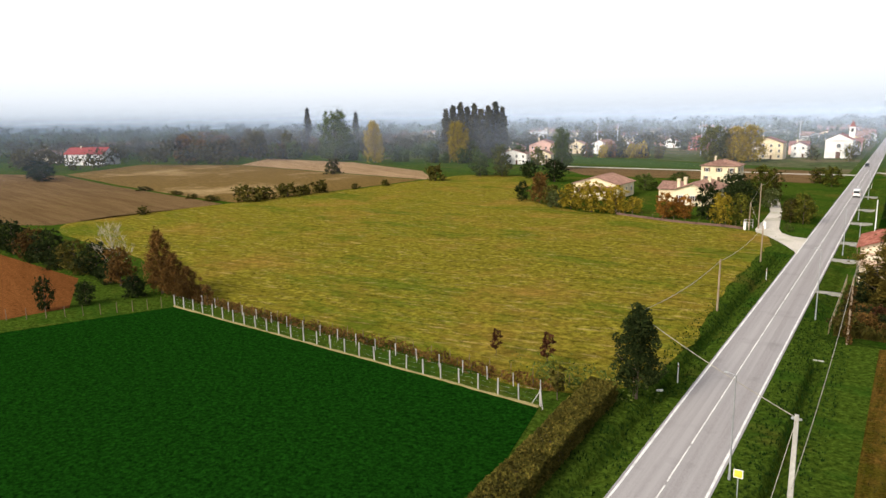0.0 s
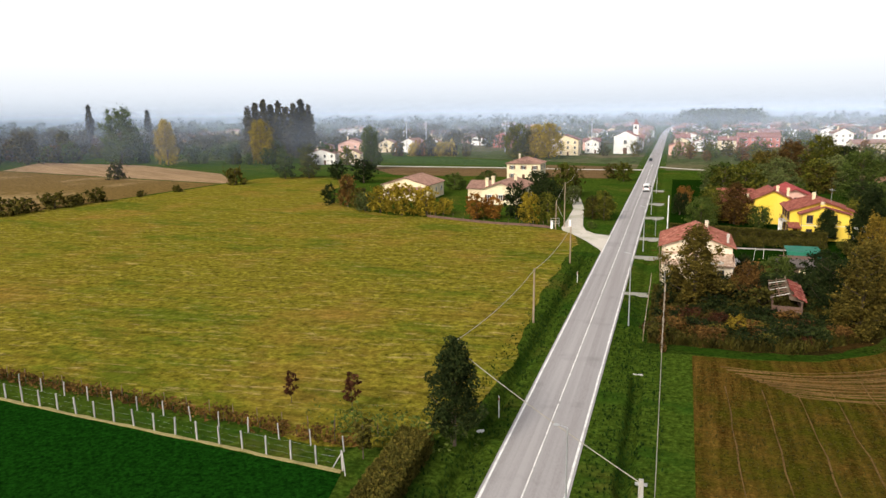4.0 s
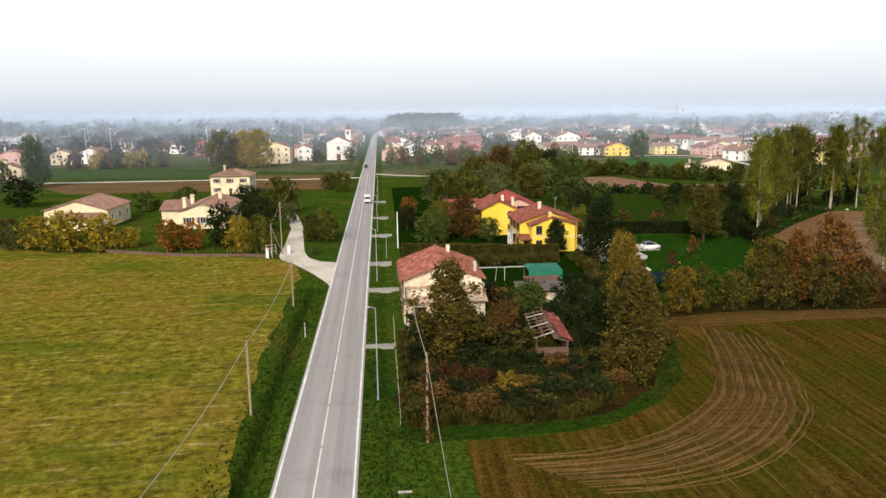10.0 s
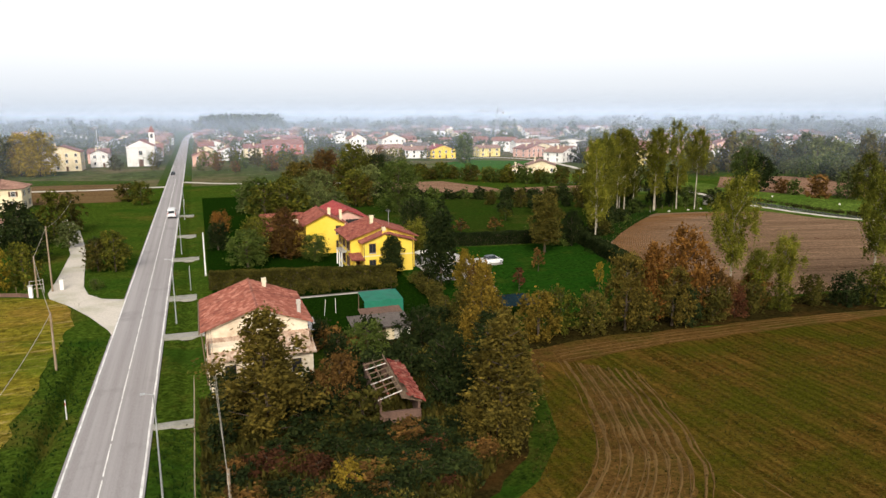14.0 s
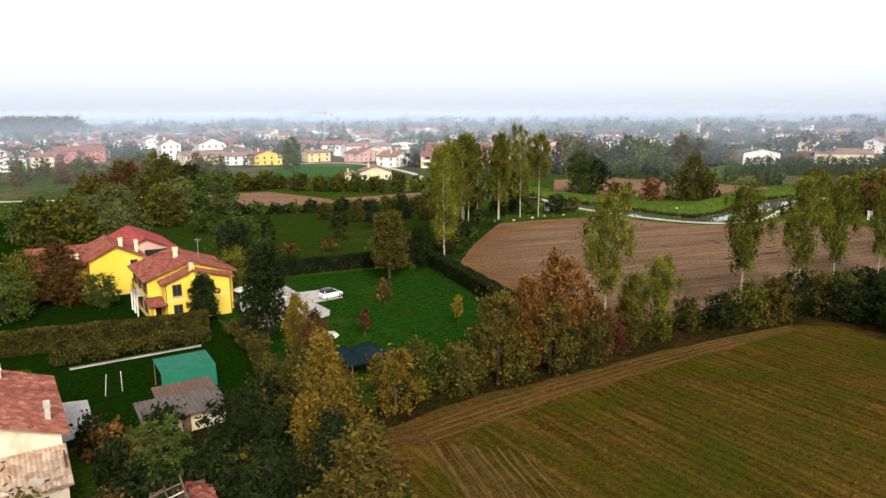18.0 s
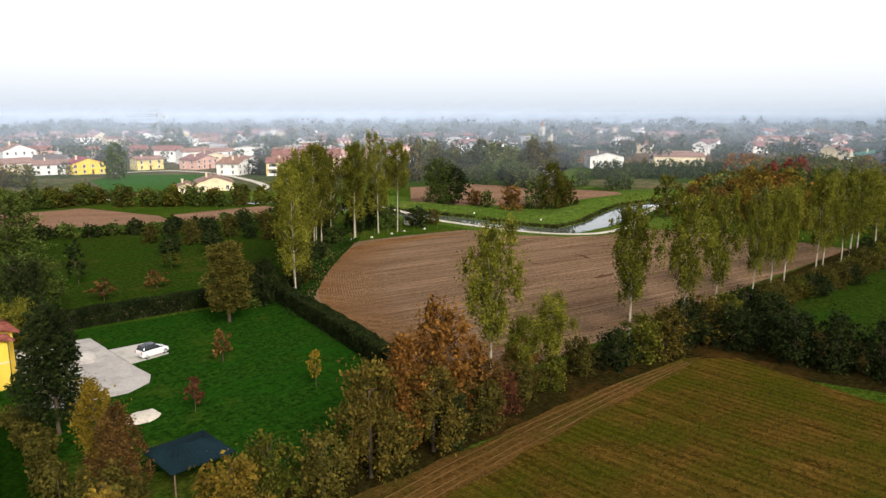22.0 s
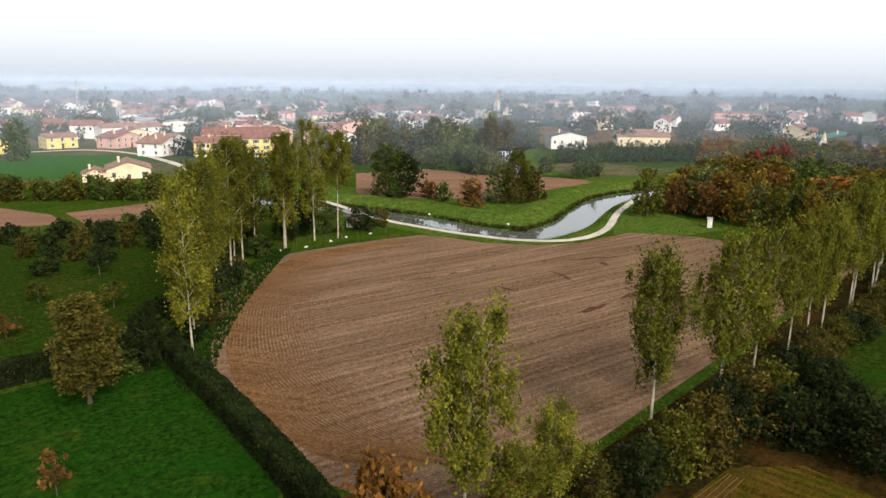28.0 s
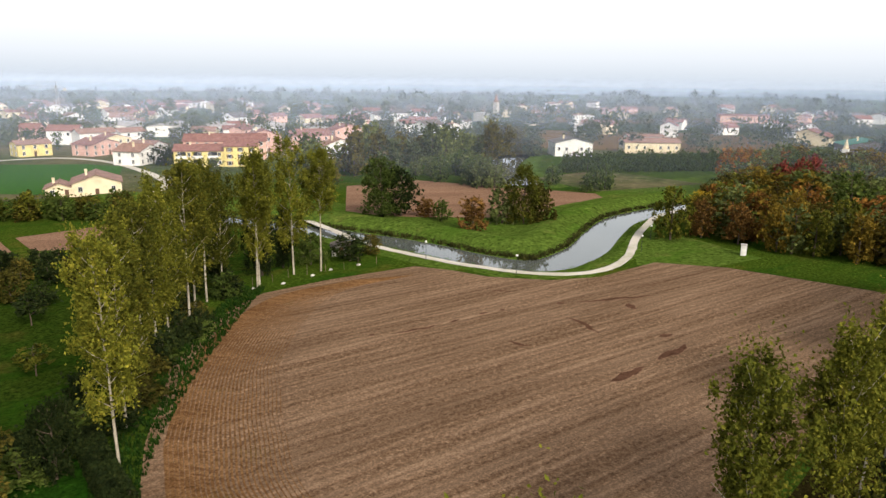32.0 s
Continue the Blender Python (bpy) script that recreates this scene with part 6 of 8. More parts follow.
part("aerial", rods(((2.6, 1.0, 6.6), (2.6, 1.0, 9.4), 0.03, 0.03), ((2.1, 1.0, 9.2), (3.1, 1.0, 9.2), 0.02, 0.02), ((2.2, 1.0, 9.0), (3.0, 1.0, 9.0), 0.02, 0.02)), STEEL, yh)
part("downpipe", rods(((4.5, -7.3, 5.0), (4.5, -7.3, 0.1), 0.05, 0.05), ((-3.8, -7.3, 5.0), (-3.8, -7.3, 0.1), 0.05, 0.05), n=6), SHUTTER, yh)
part("string_course", boxed(-3.93, -7.24, 2.85, 4.63, -7.2, 3.0), CREAM, yh)
for wx, z in ((1.8, 4.2), (-2.4, 4.2), (1.8, 1.5), (-2.4, 1.5)):
    window(yh, wx, -7.2, z, "-y", 1.0, 1.35, False, True, WINDOW_FRAME_B)
for wy in (-3.2, 0.2, 3.4):
    for z in (1.6, 4.3):
        window(yh, -5.6, wy, z, "-x", 1.1, 1.4, True, True, WINDOW_FRAME_B)
        window(yh, 5.5, wy, z, "+x", 1.1, 1.4, True, True, WINDOW_FRAME_B)
part("door", boxed(-5.0, -5.06, 0, -4.1, -5.0, 2.1), SHUTTER, yh)
part("balcony", boxed(-6.6, -2.0, 2.75, -5.6, 2.4, 2.92), CONCRETE, yh)
part("balcony_rail", rods(((-6.5, -1.9, 3.8), (-6.5, 2.3, 3.8), 0.03, 0.03), *[((-6.5, -1.9 + 0.42 * k, 2.9), (-6.5, -1.9 + 0.42 * k, 3.8), 0.015, 0.015) for k in range(11)], n=5), SHUTTER, yh)
for k in range(3):
    part("arch_post", rods(((-6.5, -1.8 + 2.0 * k, -0.1), (-6.5, -1.8 + 2.0 * k, 2.76), 0.12, 0.12)), WHITE, yh)
y2 = thing("yellow_house", 30.2, 167.4, 0, 0, "yellow house wing with red tiled gable roof", "house")
gable_walls(y2, -3.7, -5.0, 3.6, 5.0, 5.7, 7.5, YELLOW)
gable_roof(y2, -3.7, -5.0, 3.6, 5.0, 5.7, 7.5, ROOF_RED, "y", 0.6)
gable_walls(y2, -11.0, -2.0, -3.7, 5.0, 4.6, 6.9, YELLOW, "x", "wing_wall")
gable_roof(y2, -11.0, -2.0, -3.75, 5.0, 4.6, 6.9, ROOF_RED, "x", 0.5)
chimney(y2, 0.9, -3.8, 6.8, 8.4, 0.5)
chimney(y2, 3.0, -4.2, 5.6, 8.0, 0.45)
window(y2, 2.4, -5.0, 4.4, "-y", 0.9, 1.4, False, True, WINDOW_FRAME_B)
window(y2, 2.4, -5.0, 1.6, "-y", 0.9, 1.4, False, True, WINDOW_FRAME_B)
window(y2, -1.6, -5.0, 1.6, "-y", 0.9, 1.4, False, True, WINDOW_FRAME_B)
part("dormer", boxed(-5.8, -1.6, 5.4, -4.6, -0.4, 6.2), CREAM, y2)
y3 = thing("loggia_house", 36.2, 175.6, 0, 0, "house with deep red roof over an open loggia", "house")
gable_walls(y3, -5.5, -7.5, 3.8, 6.5, 5.2, 7.3, PINK)
gable_roof(y3, -5.5, -7.5, 3.8, 6.5, 5.2, 7.3, ROOF_MAG, "y", 0.7)
# dark panel on the wall stands in for the open loggia's shade
part("loggia", boxed(-1.0, -7.6, 3.0, 3.4, -7.45, 5.4), DARK, y3)
for k in range(4):
    part("baluster", boxed(-0.8 + 1.2 * k, -7.75, 3.0, -0.4 + 1.2 * k, -7.6, 4.0), WHITE, y3)
for wy in (-4, 0, 4):
    window(y3, 3.8, wy, 4.0, "+x", 1.0, 1.3, True)
terr = [[(40.2, 134.4), (46.3, 133.8), (46.3, 141.6), (42.6, 141.6), (42.6, 138)], [(46.36, 133.8), (49.3, 133.3), (52.0, 134.6), (53.0, 136.6), (52.8, 141.6), (46.36, 141.6)], [(42.8, 141.66), (48.4, 141.66), (48.4, 149), (42.8, 149)], [(48.46, 141.66), (52.8, 141.66), (52.8, 149), (48.46, 149)], [(42.8, 149.06), (52.9, 149.06), (52.9, 154.6), (46, 156.5), (42.8, 156.5)]]
terrace = thing("terrace", 0, 0, 0, 0, "pale concrete terrace of large slabs", "terrace", kind="structure")
for pts in terr:
    part("slab", prism(pts, -0.1, 0.1), PALE_CONC, terrace)
tagged(part("parking_pad", prism([(52.9, 141.6), (57.5, 142), (57.7, 147.8), (52.9, 148.4)], -0.1, 0.07), CONCRETE), kind="structure")
tagged(part("garden_path", prism([(22, 140.8), (27, 142.2), (31.2, 143), (31.2, 145.2), (26.4, 143.4), (21.6, 141.9)], -0.1, 0.06), GRAVEL), kind="structure")
par = thing("parasol", 44.6, 146.5, 0.1, 0, "open white parasol on the terrace", "parasol")
part("pole", rods(((0, 0, 0), (0, 0, 2.5), 0.03, 0.03)), STEEL, par)
bm = bmesh.new()
bmesh.ops.create_cone(bm, cap_ends=False, segments=8, radius1=1.9, radius2=0.03, depth=0.6, matrix=Matrix.Translation((0, 0, 2.4)))
part("canopy", bm, WHITE, par).modifiers.new("thickness", "SOLIDIFY").thickness = 0.03
part("foot", boxed(-0.3, -0.3, 0, 0.3, 0.3, 0.1, bevel=0.02), CONCRETE, par)
tent = thing("garden_tent", 49.6, 146.2, 0.1, 0, "domed pale canvas cover on the terrace", "tent")
bm = bmesh.new()
bmesh.ops.create_uvsphere(bm, u_segments=16, v_segments=8, radius=1.3, matrix=Matrix.Diagonal((1, 0.9, 0.85, 1)))
bmesh.ops.delete(bm, geom=[v_ for v_ in bm.verts if v_.co.z < -0.05], context="VERTS")
part("cover", bm, PALE_CONC, tent)
tab = thing("garden_table", 43.9, 138.2, 0.1, 10, "dark wooden garden table", "table")
part("tabletop", boxed(-0.9, -0.45, 0.7, 0.9, 0.45, 0.75, bevel=0.01), SHUTTER, tab)
for sx in (-0.8, 0.8):
    for sy in (-0.36, 0.36):
        part("leg", boxed(sx - 0.04, sy - 0.04, 0, sx + 0.04, sy + 0.04, 0.7), SHUTTER, tab)
for k, (x, y) in enumerate(((42.6, 139.3), (45.0, 139.4), (43.4, 136.8), (45.2, 137.1))):
    ch = thing("garden_chair", x, y, 0.1, 90 * k, "dark garden chair on the terrace", "chair", "terrace chairs")
    part("seat", boxed(-0.24, -0.24, 0.42, 0.24, 0.24, 0.46, bevel=0.01), SHUTTER, ch)
    part("backrest", boxed(-0.24, 0.2, 0.46, 0.24, 0.24, 0.95, bevel=0.01), SHUTTER, ch)
    for sx in (-0.2, 0.2):
        for sy in (-0.2, 0.2):
            part("leg", boxed(sx - 0.02, sy - 0.02, 0, sx + 0.02, sy + 0.02, 0.42), SHUTTER, ch)
rub = thing("rubble_heap", 47.8, 126.4, 0, 0, "heap of pale sand and rubble on the lawn", "rubble heap")
bm = bmesh.new()
bmesh.ops.create_icosphere(bm, subdivisions=3, radius=1, matrix=Matrix.Diagonal((1.7, 1.3, 0.45, 1)))
for v_ in bm.verts:
    v_.co += Vector((1, 1, 0.5)) * 0.25 * noise.noise(v_.co * 1.7)
part("mound", bm, GRAVEL, rub)

# farmhouses west of the road
fa = villa(-66.4, 194.5, 14.4, 15, 4.3, 6.5, 0, CREAM, ROOF_BRN, "long cream farm building with low pink-brown tiled roof", near=True, storeys=1, chim=0, name="farm_building")
part("annex_wall", boxed(-3.6, -11.2, -0.1, 5.6, -7.5, 2.7), CREAM, fa)
tiled_slope("annex_roof", fa, (-4.0, -11.7, 2.75), (6.0, -11.7, 2.75), (6.0, -7.45, 3.7), (-4.0, -7.45, 3.7), ROOF_BRN)
fb = villa(-43.8, 256.5, 12.6, 11.5, 6.0, 8.3, 0, CREAM, ROOF_BRN, "square cream two-storey farmhouse with hipped tiled roof", style="hip", near=True, chim=1, shutters=True, name="farmhouse")
fc = thing("farmhouse", -36.0, 191, 0, 0, "low cream farmhouse with broad brown tiled roof", "house")
gable_walls(fc, -5.4, -9.5, 5.0, 9.5, 4.2, 6.0, CREAM)
gable_roof(fc, -5.4, -9.5, 5.0, 9.5, 4.2, 6.0, ROOF_BRN, "y", 0.6)
gable_walls(fc, -11.5, -2.0, -5.4, 8.0, 3.6, 5.2, CREAM, "x", "wing_wall")
gable_roof(fc, -11.5, -2.0, -5.5, 8.0, 3.6, 5.2, ROOF_BRN, "x", 0.5)
for x, y, z in ((-4.6, -6.5, 7.0), (-4.2, -1, 7.0), (1.5, 3, 7.2)):
    chimney(fc, x, y, 4.4, z, 0.8)
for wx in (-3.2, 0, 3.0):
    window(fc, wx, -9.5, 2.0, "-y", 1.1, 1.4, True)
    window(fc, 5.0, wx * 2, 2.0, "+x", 1.1, 1.4, True)
fw = thing("boundary_wall", 0, 0, 0, 0, "low dark brick boundary wall between meadow and farm gardens", "wall")
WALL_PTS = [(-48.5, 156.0), (-46, 154.9), (-38, 151.6), (-29.5, 148.9), (-20.4, 147.7), (-16.2, 145.9)]
ribbon("wall", smooth_line(WALL_PTS, 2), 0.15, 0.5, BRICK_DARK, 0.6, parent=fw)
for k in range(13):
    p = smooth_line(WALL_PTS, 2.7)[k]
    part("fence_post", rods(((p.x, p.y, 0.5), (p.x, p.y, 1.4), 0.04, 0.04), n=6), DARKWOOD, fw)
for x, y in ((-15.9, 145.6), (-12.4, 149.0)):
    gp = thing("gate_pillar", x, y, 0, 0, "pale masonry gate pillar", "pillar", "gate pillars")
    part("shaft", boxed(-0.25, -0.25, -0.1, 0.25, 0.25, 1.7, bevel=0.02), WHITE, gp)
    part("cap", boxed(-0.33, -0.33, 1.7, 0.33, 0.33, 1.82, bevel=0.02), CONCRETE, gp)
gf = thing("gate_frame", -15.6, 148.2, 0, 20, "open frame of pale wooden posts and bars at the gate", "gate")
for x in (-0.9, 0.0, 0.9):
    part("post", rods(((x, 0, -0.1), (x, 0, 2.0 if x else 1.4), 0.06, 0.05)), STONE, gf)
for z in (0.7, 1.3, 1.9):
    part("bar", rods(((-0.95, 0, z), (0.95, 0, z), 0.04, 0.04), n=6), STONE, gf)

# village
church = thing("church", -17.5, 418, 0, 0, "white village church with gabled front and bell turret", "church")
gable_walls(church, -6.4, -7, 6.4, 15, 9.6, 12.6, WHITE)
gable_roof(church, -6.4, -6.4, 6.4, 15, 9.6, 12.6, ROOF_RED, "y", 0.3, False)
part("pediment", prism([(-6.7, -7.5), (6.7, -7.5), (6.7, -7.0), (-6.7, -7.0)], 9.3, 9.8), WHITE, church)
part("door", boxed(-1.1, -7.1, 0, 1.1, -7.0, 3.4), SHUTTER, church)
for x in (-5.6, -2.3, 2.3, 5.6):
    part("pilaster", boxed(x - 0.35, -7.3, 0, x + 0.35, -7.0, 9.3), WHITE, church)
window(church, 0, -7.0, 6.6, "-y", 1.6, 2.0, False)
part("bell_turret", boxed(3.4, 9, 9, 6.2, 11.8, 16.2), WHITE, church)
# dark panel painted as the shade inside the belfry
part("belfry_opening", boxed(4.2, 8.93, 13.4, 5.4, 9.0, 15.4), DARK, church)
bm = bmesh.new()
bmesh.ops.create_cone(bm, cap_ends=True, segments=4, radius1=2.1, radius2=0.05, depth=3.4, matrix=Matrix.Translation((4.8, 10.4, 17.9)) @ Matrix.Rotation(radians(45), 4, "Z"))
part("spire", bm, ROOF_RED, church)
VILLAGE = [
    (-49.5, 399, 15.5, 13, 8.6, 11.4, 0, CREAM, ROOF_FAR, 3, "three-storey cream house with gabled front"),
    (-36.5, 418, 8, 10, 6.5, 8.4, 0, WHITE, ROOF_FAR, 2, "white house with stepped gable"),
    (-40, 446, 13, 10, 5.6, 7.4, 90, PINK, ROOF_FAR, 2, "pink house with red tiled roof"),
    (-104, 476, 13, 10, 7.5, 10, 0, REDWALL, ROOF_FAR, 2, "red plastered house with tiled roof"),
    (-112, 520, 18, 10, 7, 9, 0, CREAM, ROOF_BRN, 2, "cream house with brown roof"),
    (-166, 416, 11, 10, 5.8, 8, 10, CREAM, ROOF_BRN, 2, "cream house with brown tiled roof"),
    (-150, 420, 14, 10, 6, 8.6, -20, WHITE, ROOF_BRN, 2, "white gabled house standing far off"),
    (-136, 424, 9, 9, 5.5, 7.6, 10, WHITE, ROOF_BRN, 2, "white gabled house standing far off"),
    (-170, 372, 16, 12, 7.5, 10.5, 15, PINK, ROOF_FAR, 2, "pink villa with red tiled roof"),
    (-186, 366, 10, 10, 6, 8, 15, PINK, ROOF_FAR, 2, "pink villa with red tiled roof"),
    (-160, 315, 14, 11, 5.4, 7.4, 15, WHITE, ROOF_BRN, 2, "white villa with terrace and tiled roof"),
    (-147, 322, 9, 9, 5, 7, 15, CREAM, ROOF_BRN, 2, "cream house with tiled roof"),
    (-130, 505, 9, 10, 5, 6.6, 0, WHITE, ROOF_FAR, 2, "white house with red tiled roof"),
    (-322, 470, 20, 10, 4, 5.6, 0, CREAM, ROOF_BRN, 1, "long cream farm building"),
    (11.5, 404, 10, 9, 5.2, 7.4, 0, PINK, ROOF_FAR, 2, "pink house with gabled front"),
    (26, 440, 12, 9, 5.5, 7.4, 0, WHITE, ROOF_FAR, 2, "white house with red roof"),
    (40, 462, 13, 10, 5.5, 7.6, 90, CREAM, ROOF_FAR, 2, "cream house with red tiled roof"),
    (60, 486, 25, 11, 6.5, 9, 0, REDWALL, ROOF_FAR, 2, "long red building with tiled roof"),
    (20, 520, 13, 10, 6, 8, 0, WHITE, ROOF_BRN, 2, "white house with brown roof"),
]
VILLAGE_EAST = [
    (136.2, 301, 7, 8, 2.6, 4.0, -24, CREAM, ROOF_BRN, 1, "low garage wing with brown tiled roof"),
    (106, 480, 11, 12, 9, 12, 0, WHITE, ROOF_BRN, 3, "tall white apartment house with gabled front"),
    (127, 470, 15, 12, 9, 12.2, 0, WHITE, ROOF_BRN, 3, "tall white apartment house with gabled front"),
    (112, 432, 22, 12, 5, 7, 8, CREAM, ROOF_BRN, 2, "long cream house with brown tiled roof"),
    (128, 418, 16, 11, 4.6, 6.4, -15, WHITE, ROOF_BRN, 2, "white house with brown tiled roof"),
    (139, 412, 15, 14, 4.8, 7.4, 0, YELLOW, ROOF_MAG, 2, "bright yellow house with crimson gable roof"),
    (169.5, 414, 13, 9, 5, 6.4, 0, PALE_YELLOW, ROOF_BRN, 2, "cream square house with brown roof"),
    (190, 400, 15, 11, 4.8, 6.8, 20, PINK, ROOF_FAR, 2, "pink house with red tiled roof"),
    (205, 418, 14, 10, 5, 7, 0, CREAM, ROOF_FAR, 2, "cream house with red tiled roof"),
    (187, 358, 14, 11, 5.2, 7.4, 30, WHITE, ROOF_BRN, 2, "white house with dark tiled roof"),
    (199, 374, 13, 11, 5.0, 7.0, 30, WHITE, ROOF_BRN, 2, "white house with grey-brown roof"),
    (145.5, 299, 12.5, 13, 3.7, 5.9, -24, CREAM, ROOF_BRN, 1, "cream country house with brown gable roof"),
    (221, 350, 32, 13, 7.6, 10.0, -38, PINK, ROOF_FAR, 3, "long pink apartment building with red roof"),
    (249, 364, 15, 12, 7.5, 10, -30, PINK, ROOF_FAR, 2, "pink house with red tiled roof"),
    (272, 360, 18, 12, 6.8, 9.2, -30, PINK, ROOF_FAR, 2, "pale pink house with red tiled roof"),
    (258, 323, 14, 11, 5.4, 8, -30, WHITE, ROOF_BRN, 2, "pale house with grey-brown roof"),
    (380, 456, 27, 16, 6, 8.4, -30, CREAM, ROOF_FAR, 2, "large cream building with orange-red roof"),
    (311, 378, 16, 12, 6.6, 9, -20, PINK, ROOF_FAR, 2, "pink house with red roof"),
]
FAR_EAST = [
    (363, 346, 5, 5, 8.6, 9.6, -30, WHITE, ROOF_BRN, 2, "small white tower house standing far off"),
    (542, 366, 16, 12, 7.5, 8.2, -40, WHITE, ROOF_BRN, 2, "white flat-roofed block standing far off"),
    (422, 260, 19, 12, 4.2, 5, -50, WHITE, ROOF_BRN, 1, "long white hall standing far off"),
    (380, 238, 26, 14, 5, 6.6, -52, CREAM, ROOF_BRN, 1, "long cream hall with grey-brown roof"),
    (340, 258, 17, 14, 6, 8, -45, WHITE, CORRUG, 1, "grey industrial hall standing far off"),
    (686, 292, 40, 20, 6, 7, -60, PINK, ROOF_FAR, 1, "large orange-pink hall standing far off"),
    (417, 153, 22, 18, 7, 9.4, -65, CORRUG, GREENTARP, 1, "grey hall with pale green roof"),
    (-395, 219, 24, 14, 6.5, 10, 28, WHITE, ROOF_MAG, 2, "white farmhouse with bright red roof"),
    (-440, 222, 20, 12, 5.5, 8, 25, CREAM, ROOF_BRN, 2, "pale farmhouse with pink-brown roof"),
    (-387, 229, 4.5, 4.5, 6.6, 7.6, 28, WHITE, ROOF_BRN, 1, "small white tower standing far off"),
]
for row in VILLAGE + VILLAGE_EAST + FAR_EAST:
    x, y, w, d, ev, rg, tn, wm, rm, st, lab = row
    villa(x, y, w, d, ev, rg, tn, wm, rm, lab, "y" if w <= d * 1.4 else "x", st, chim=1)
flats = villa(201.3, 336.7, 18, 11, 5.9, 7.8, -38, PALE_YELLOW, ROOF_FAR, "long yellow apartment building with balconies and stepped red roof", "x", 2)
gable_walls(flats, 9.02, -6.6, 21, 6.2, 7.6, 9.6, PALE_YELLOW, "x", "wing_wall")
gable_roof(flats, 9.02, -6.6, 21, 6.2, 7.6, 9.6, ROOF_FAR, "x", 0.5, False)
for s in range(3):
    for i in range(3):
        window(flats, 11 + 4 * i, -6.6, 1.4 + 2.5 * s, "-y", 1.0, 1.3, True)
for s in range(2):
    for i in range(3):
        bx = -6.2 + 5.6 * i
        slab = part("balcony", boxed(bx - 1.9, -6.9, 0.25 + 2.95 * s, bx + 1.9, -5.46, 0.43 + 2.95 * s), WHITE, flats)
        part("railing", boxed(bx - 1.9, -6.9, 0.43 + 2.95 * s, bx + 1.9, -6.8, 1.3 + 2.95 * s), WHITE, slab, "white balcony parapet")
        # dark panel on the wall: the balcony recess's shade put into colour
        part("balcony_door", boxed(bx - 1.5, -5.56, 0.43 + 2.95 * s, bx + 1.5, -5.46, 2.6 + 2.95 * s), DARK, flats, "dark panel standing in for the shaded balcony recess")


def beside_house(x, y):
    return math.hypot(x - 206, y - 333) < 24 or any(math.hypot(x - r[0], y - r[1]) < max(r[2], r[3]) * 0.75 + 4 for r in VILLAGE + VILLAGE_EAST + FAR_EAST) or (112 < x < 182 and 296 < y < 394) or abs(x) < 9


scatter(51, 150, (-60, 385, 330, 520), [("wood_tree", L_HAZEL), ("wood_tree", L_OLIVE), ("wood_tree", L_GREEN), ("wood_tree", L_WILLOW)], (4.5, 9), "garden trees among the village houses", "village trees", beside_house, "village_trees")
scatter(52, 60, (184, 292, 300, 390), [("wood_tree", L_HAZEL), ("wood_tree", L_OLIVE), ("wood_tree", L_GREEN), ("wood_tree", L_WILLOW)], (4, 7), "garden trees among the village houses", "village trees", beside_house, "village_trees")
rnd = random.Random(8)
kinds = ((WHITE, ROOF_BRN, "white"), (CREAM, ROOF_FAR, "cream"), (PINK, ROOF_FAR, "pink"), (WHITE, ROOF_FAR, "white"), (CREAM, ROOF_BRN, "cream"), (WHITE, CORRUG, "white"))
spots = [(-60, 20, 520, 900, 26), (20, 130, 500, 860, 30), (130, 330, 430, 900, 56), (300, 560, 380, 860, 50), (430, 950, 160, 560, 48), (-500, -80, 540, 980, 30)]
for x0, x1, y0, y1, n in spots:
    for _ in range(n):
        x, y = rnd.uniform(x0, x1), rnd.uniform(y0, y1)
        if abs(x) < 12:
            x += 26
        wm, rm, cn = rnd.choice(kinds)
        w, d = rnd.uniform(9, 18), rnd.uniform(8, 12)
        ev = rnd.uniform(4.5, 7)
        villa(x, y, w, d, ev, ev + rnd.uniform(1.6, 2.8), rnd.choice((0, 0, 90, 20, -30, -45)), wm, rm, cn + " village house with tiled roof, far off", "x" if w > d else "y", 2, chim=0, far=True)
for k in range(9):
    for sx in (-1, 1):
        y = 452 + 34 * k + (9 if sx > 0 else 0)
        wm, rm, cn = kinds[(k * 2 + (sx > 0)) % 6]
        villa(sx * (13.5 + k % 3), y, 9 + k % 4, 9, 5.2 + 0.5 * (k % 3), 7.4 + 0.5 * (k % 3), 90 * (k % 2), wm, rm, cn + " house on the village street", "y", 2, chim=0, far=True)
wood("street_trees", [("wood_tree", (L_GREEN, L_HAZEL, L_OLIVE)[k % 3], (-1) ** k * (9.5 + k % 4), 372 + 13 * k, 5.5 + (k * 7 % 4), 5.5) for k in range(26)], "leafy trees along the village street")
for k in range(5):
    hall = villa(250 + 19 * k, 505 - 22 * k, 17, 44, 5.5, 6.6, -38, WHITE, PALE_CONC, "pale low industrial hall in a row", "y", 1, chim=0, name="industrial_hall", far=True)
bel = thing("church_tower", 537, 444, 0, 0, "distant church tower with pointed spire", "church")
part("shaft", boxed(-1.9, -1.9, 0, 1.9, 1.9, 15), CONCRETE, bel)
bm = bmesh.new()
bmesh.ops.create_cone(bm, cap_ends=True, segments=8, radius1=1.9, radius2=0.05, depth=7, matrix=Matrix.Translation((0, 0, 18.5)))
part("spire", bm, ROOF_BRN, bel)
part("nave", boxed(-24, -5, 0, -1.9, 5, 7), CONCRETE, bel)
tw = thing("church_tower", 373, 153, 0, 0, "small white bell tower with pointed spire", "church")
part("shaft", boxed(-1.2, -1.2, 0, 1.2, 1.2, 8), WHITE, tw)
bm = bmesh.new()
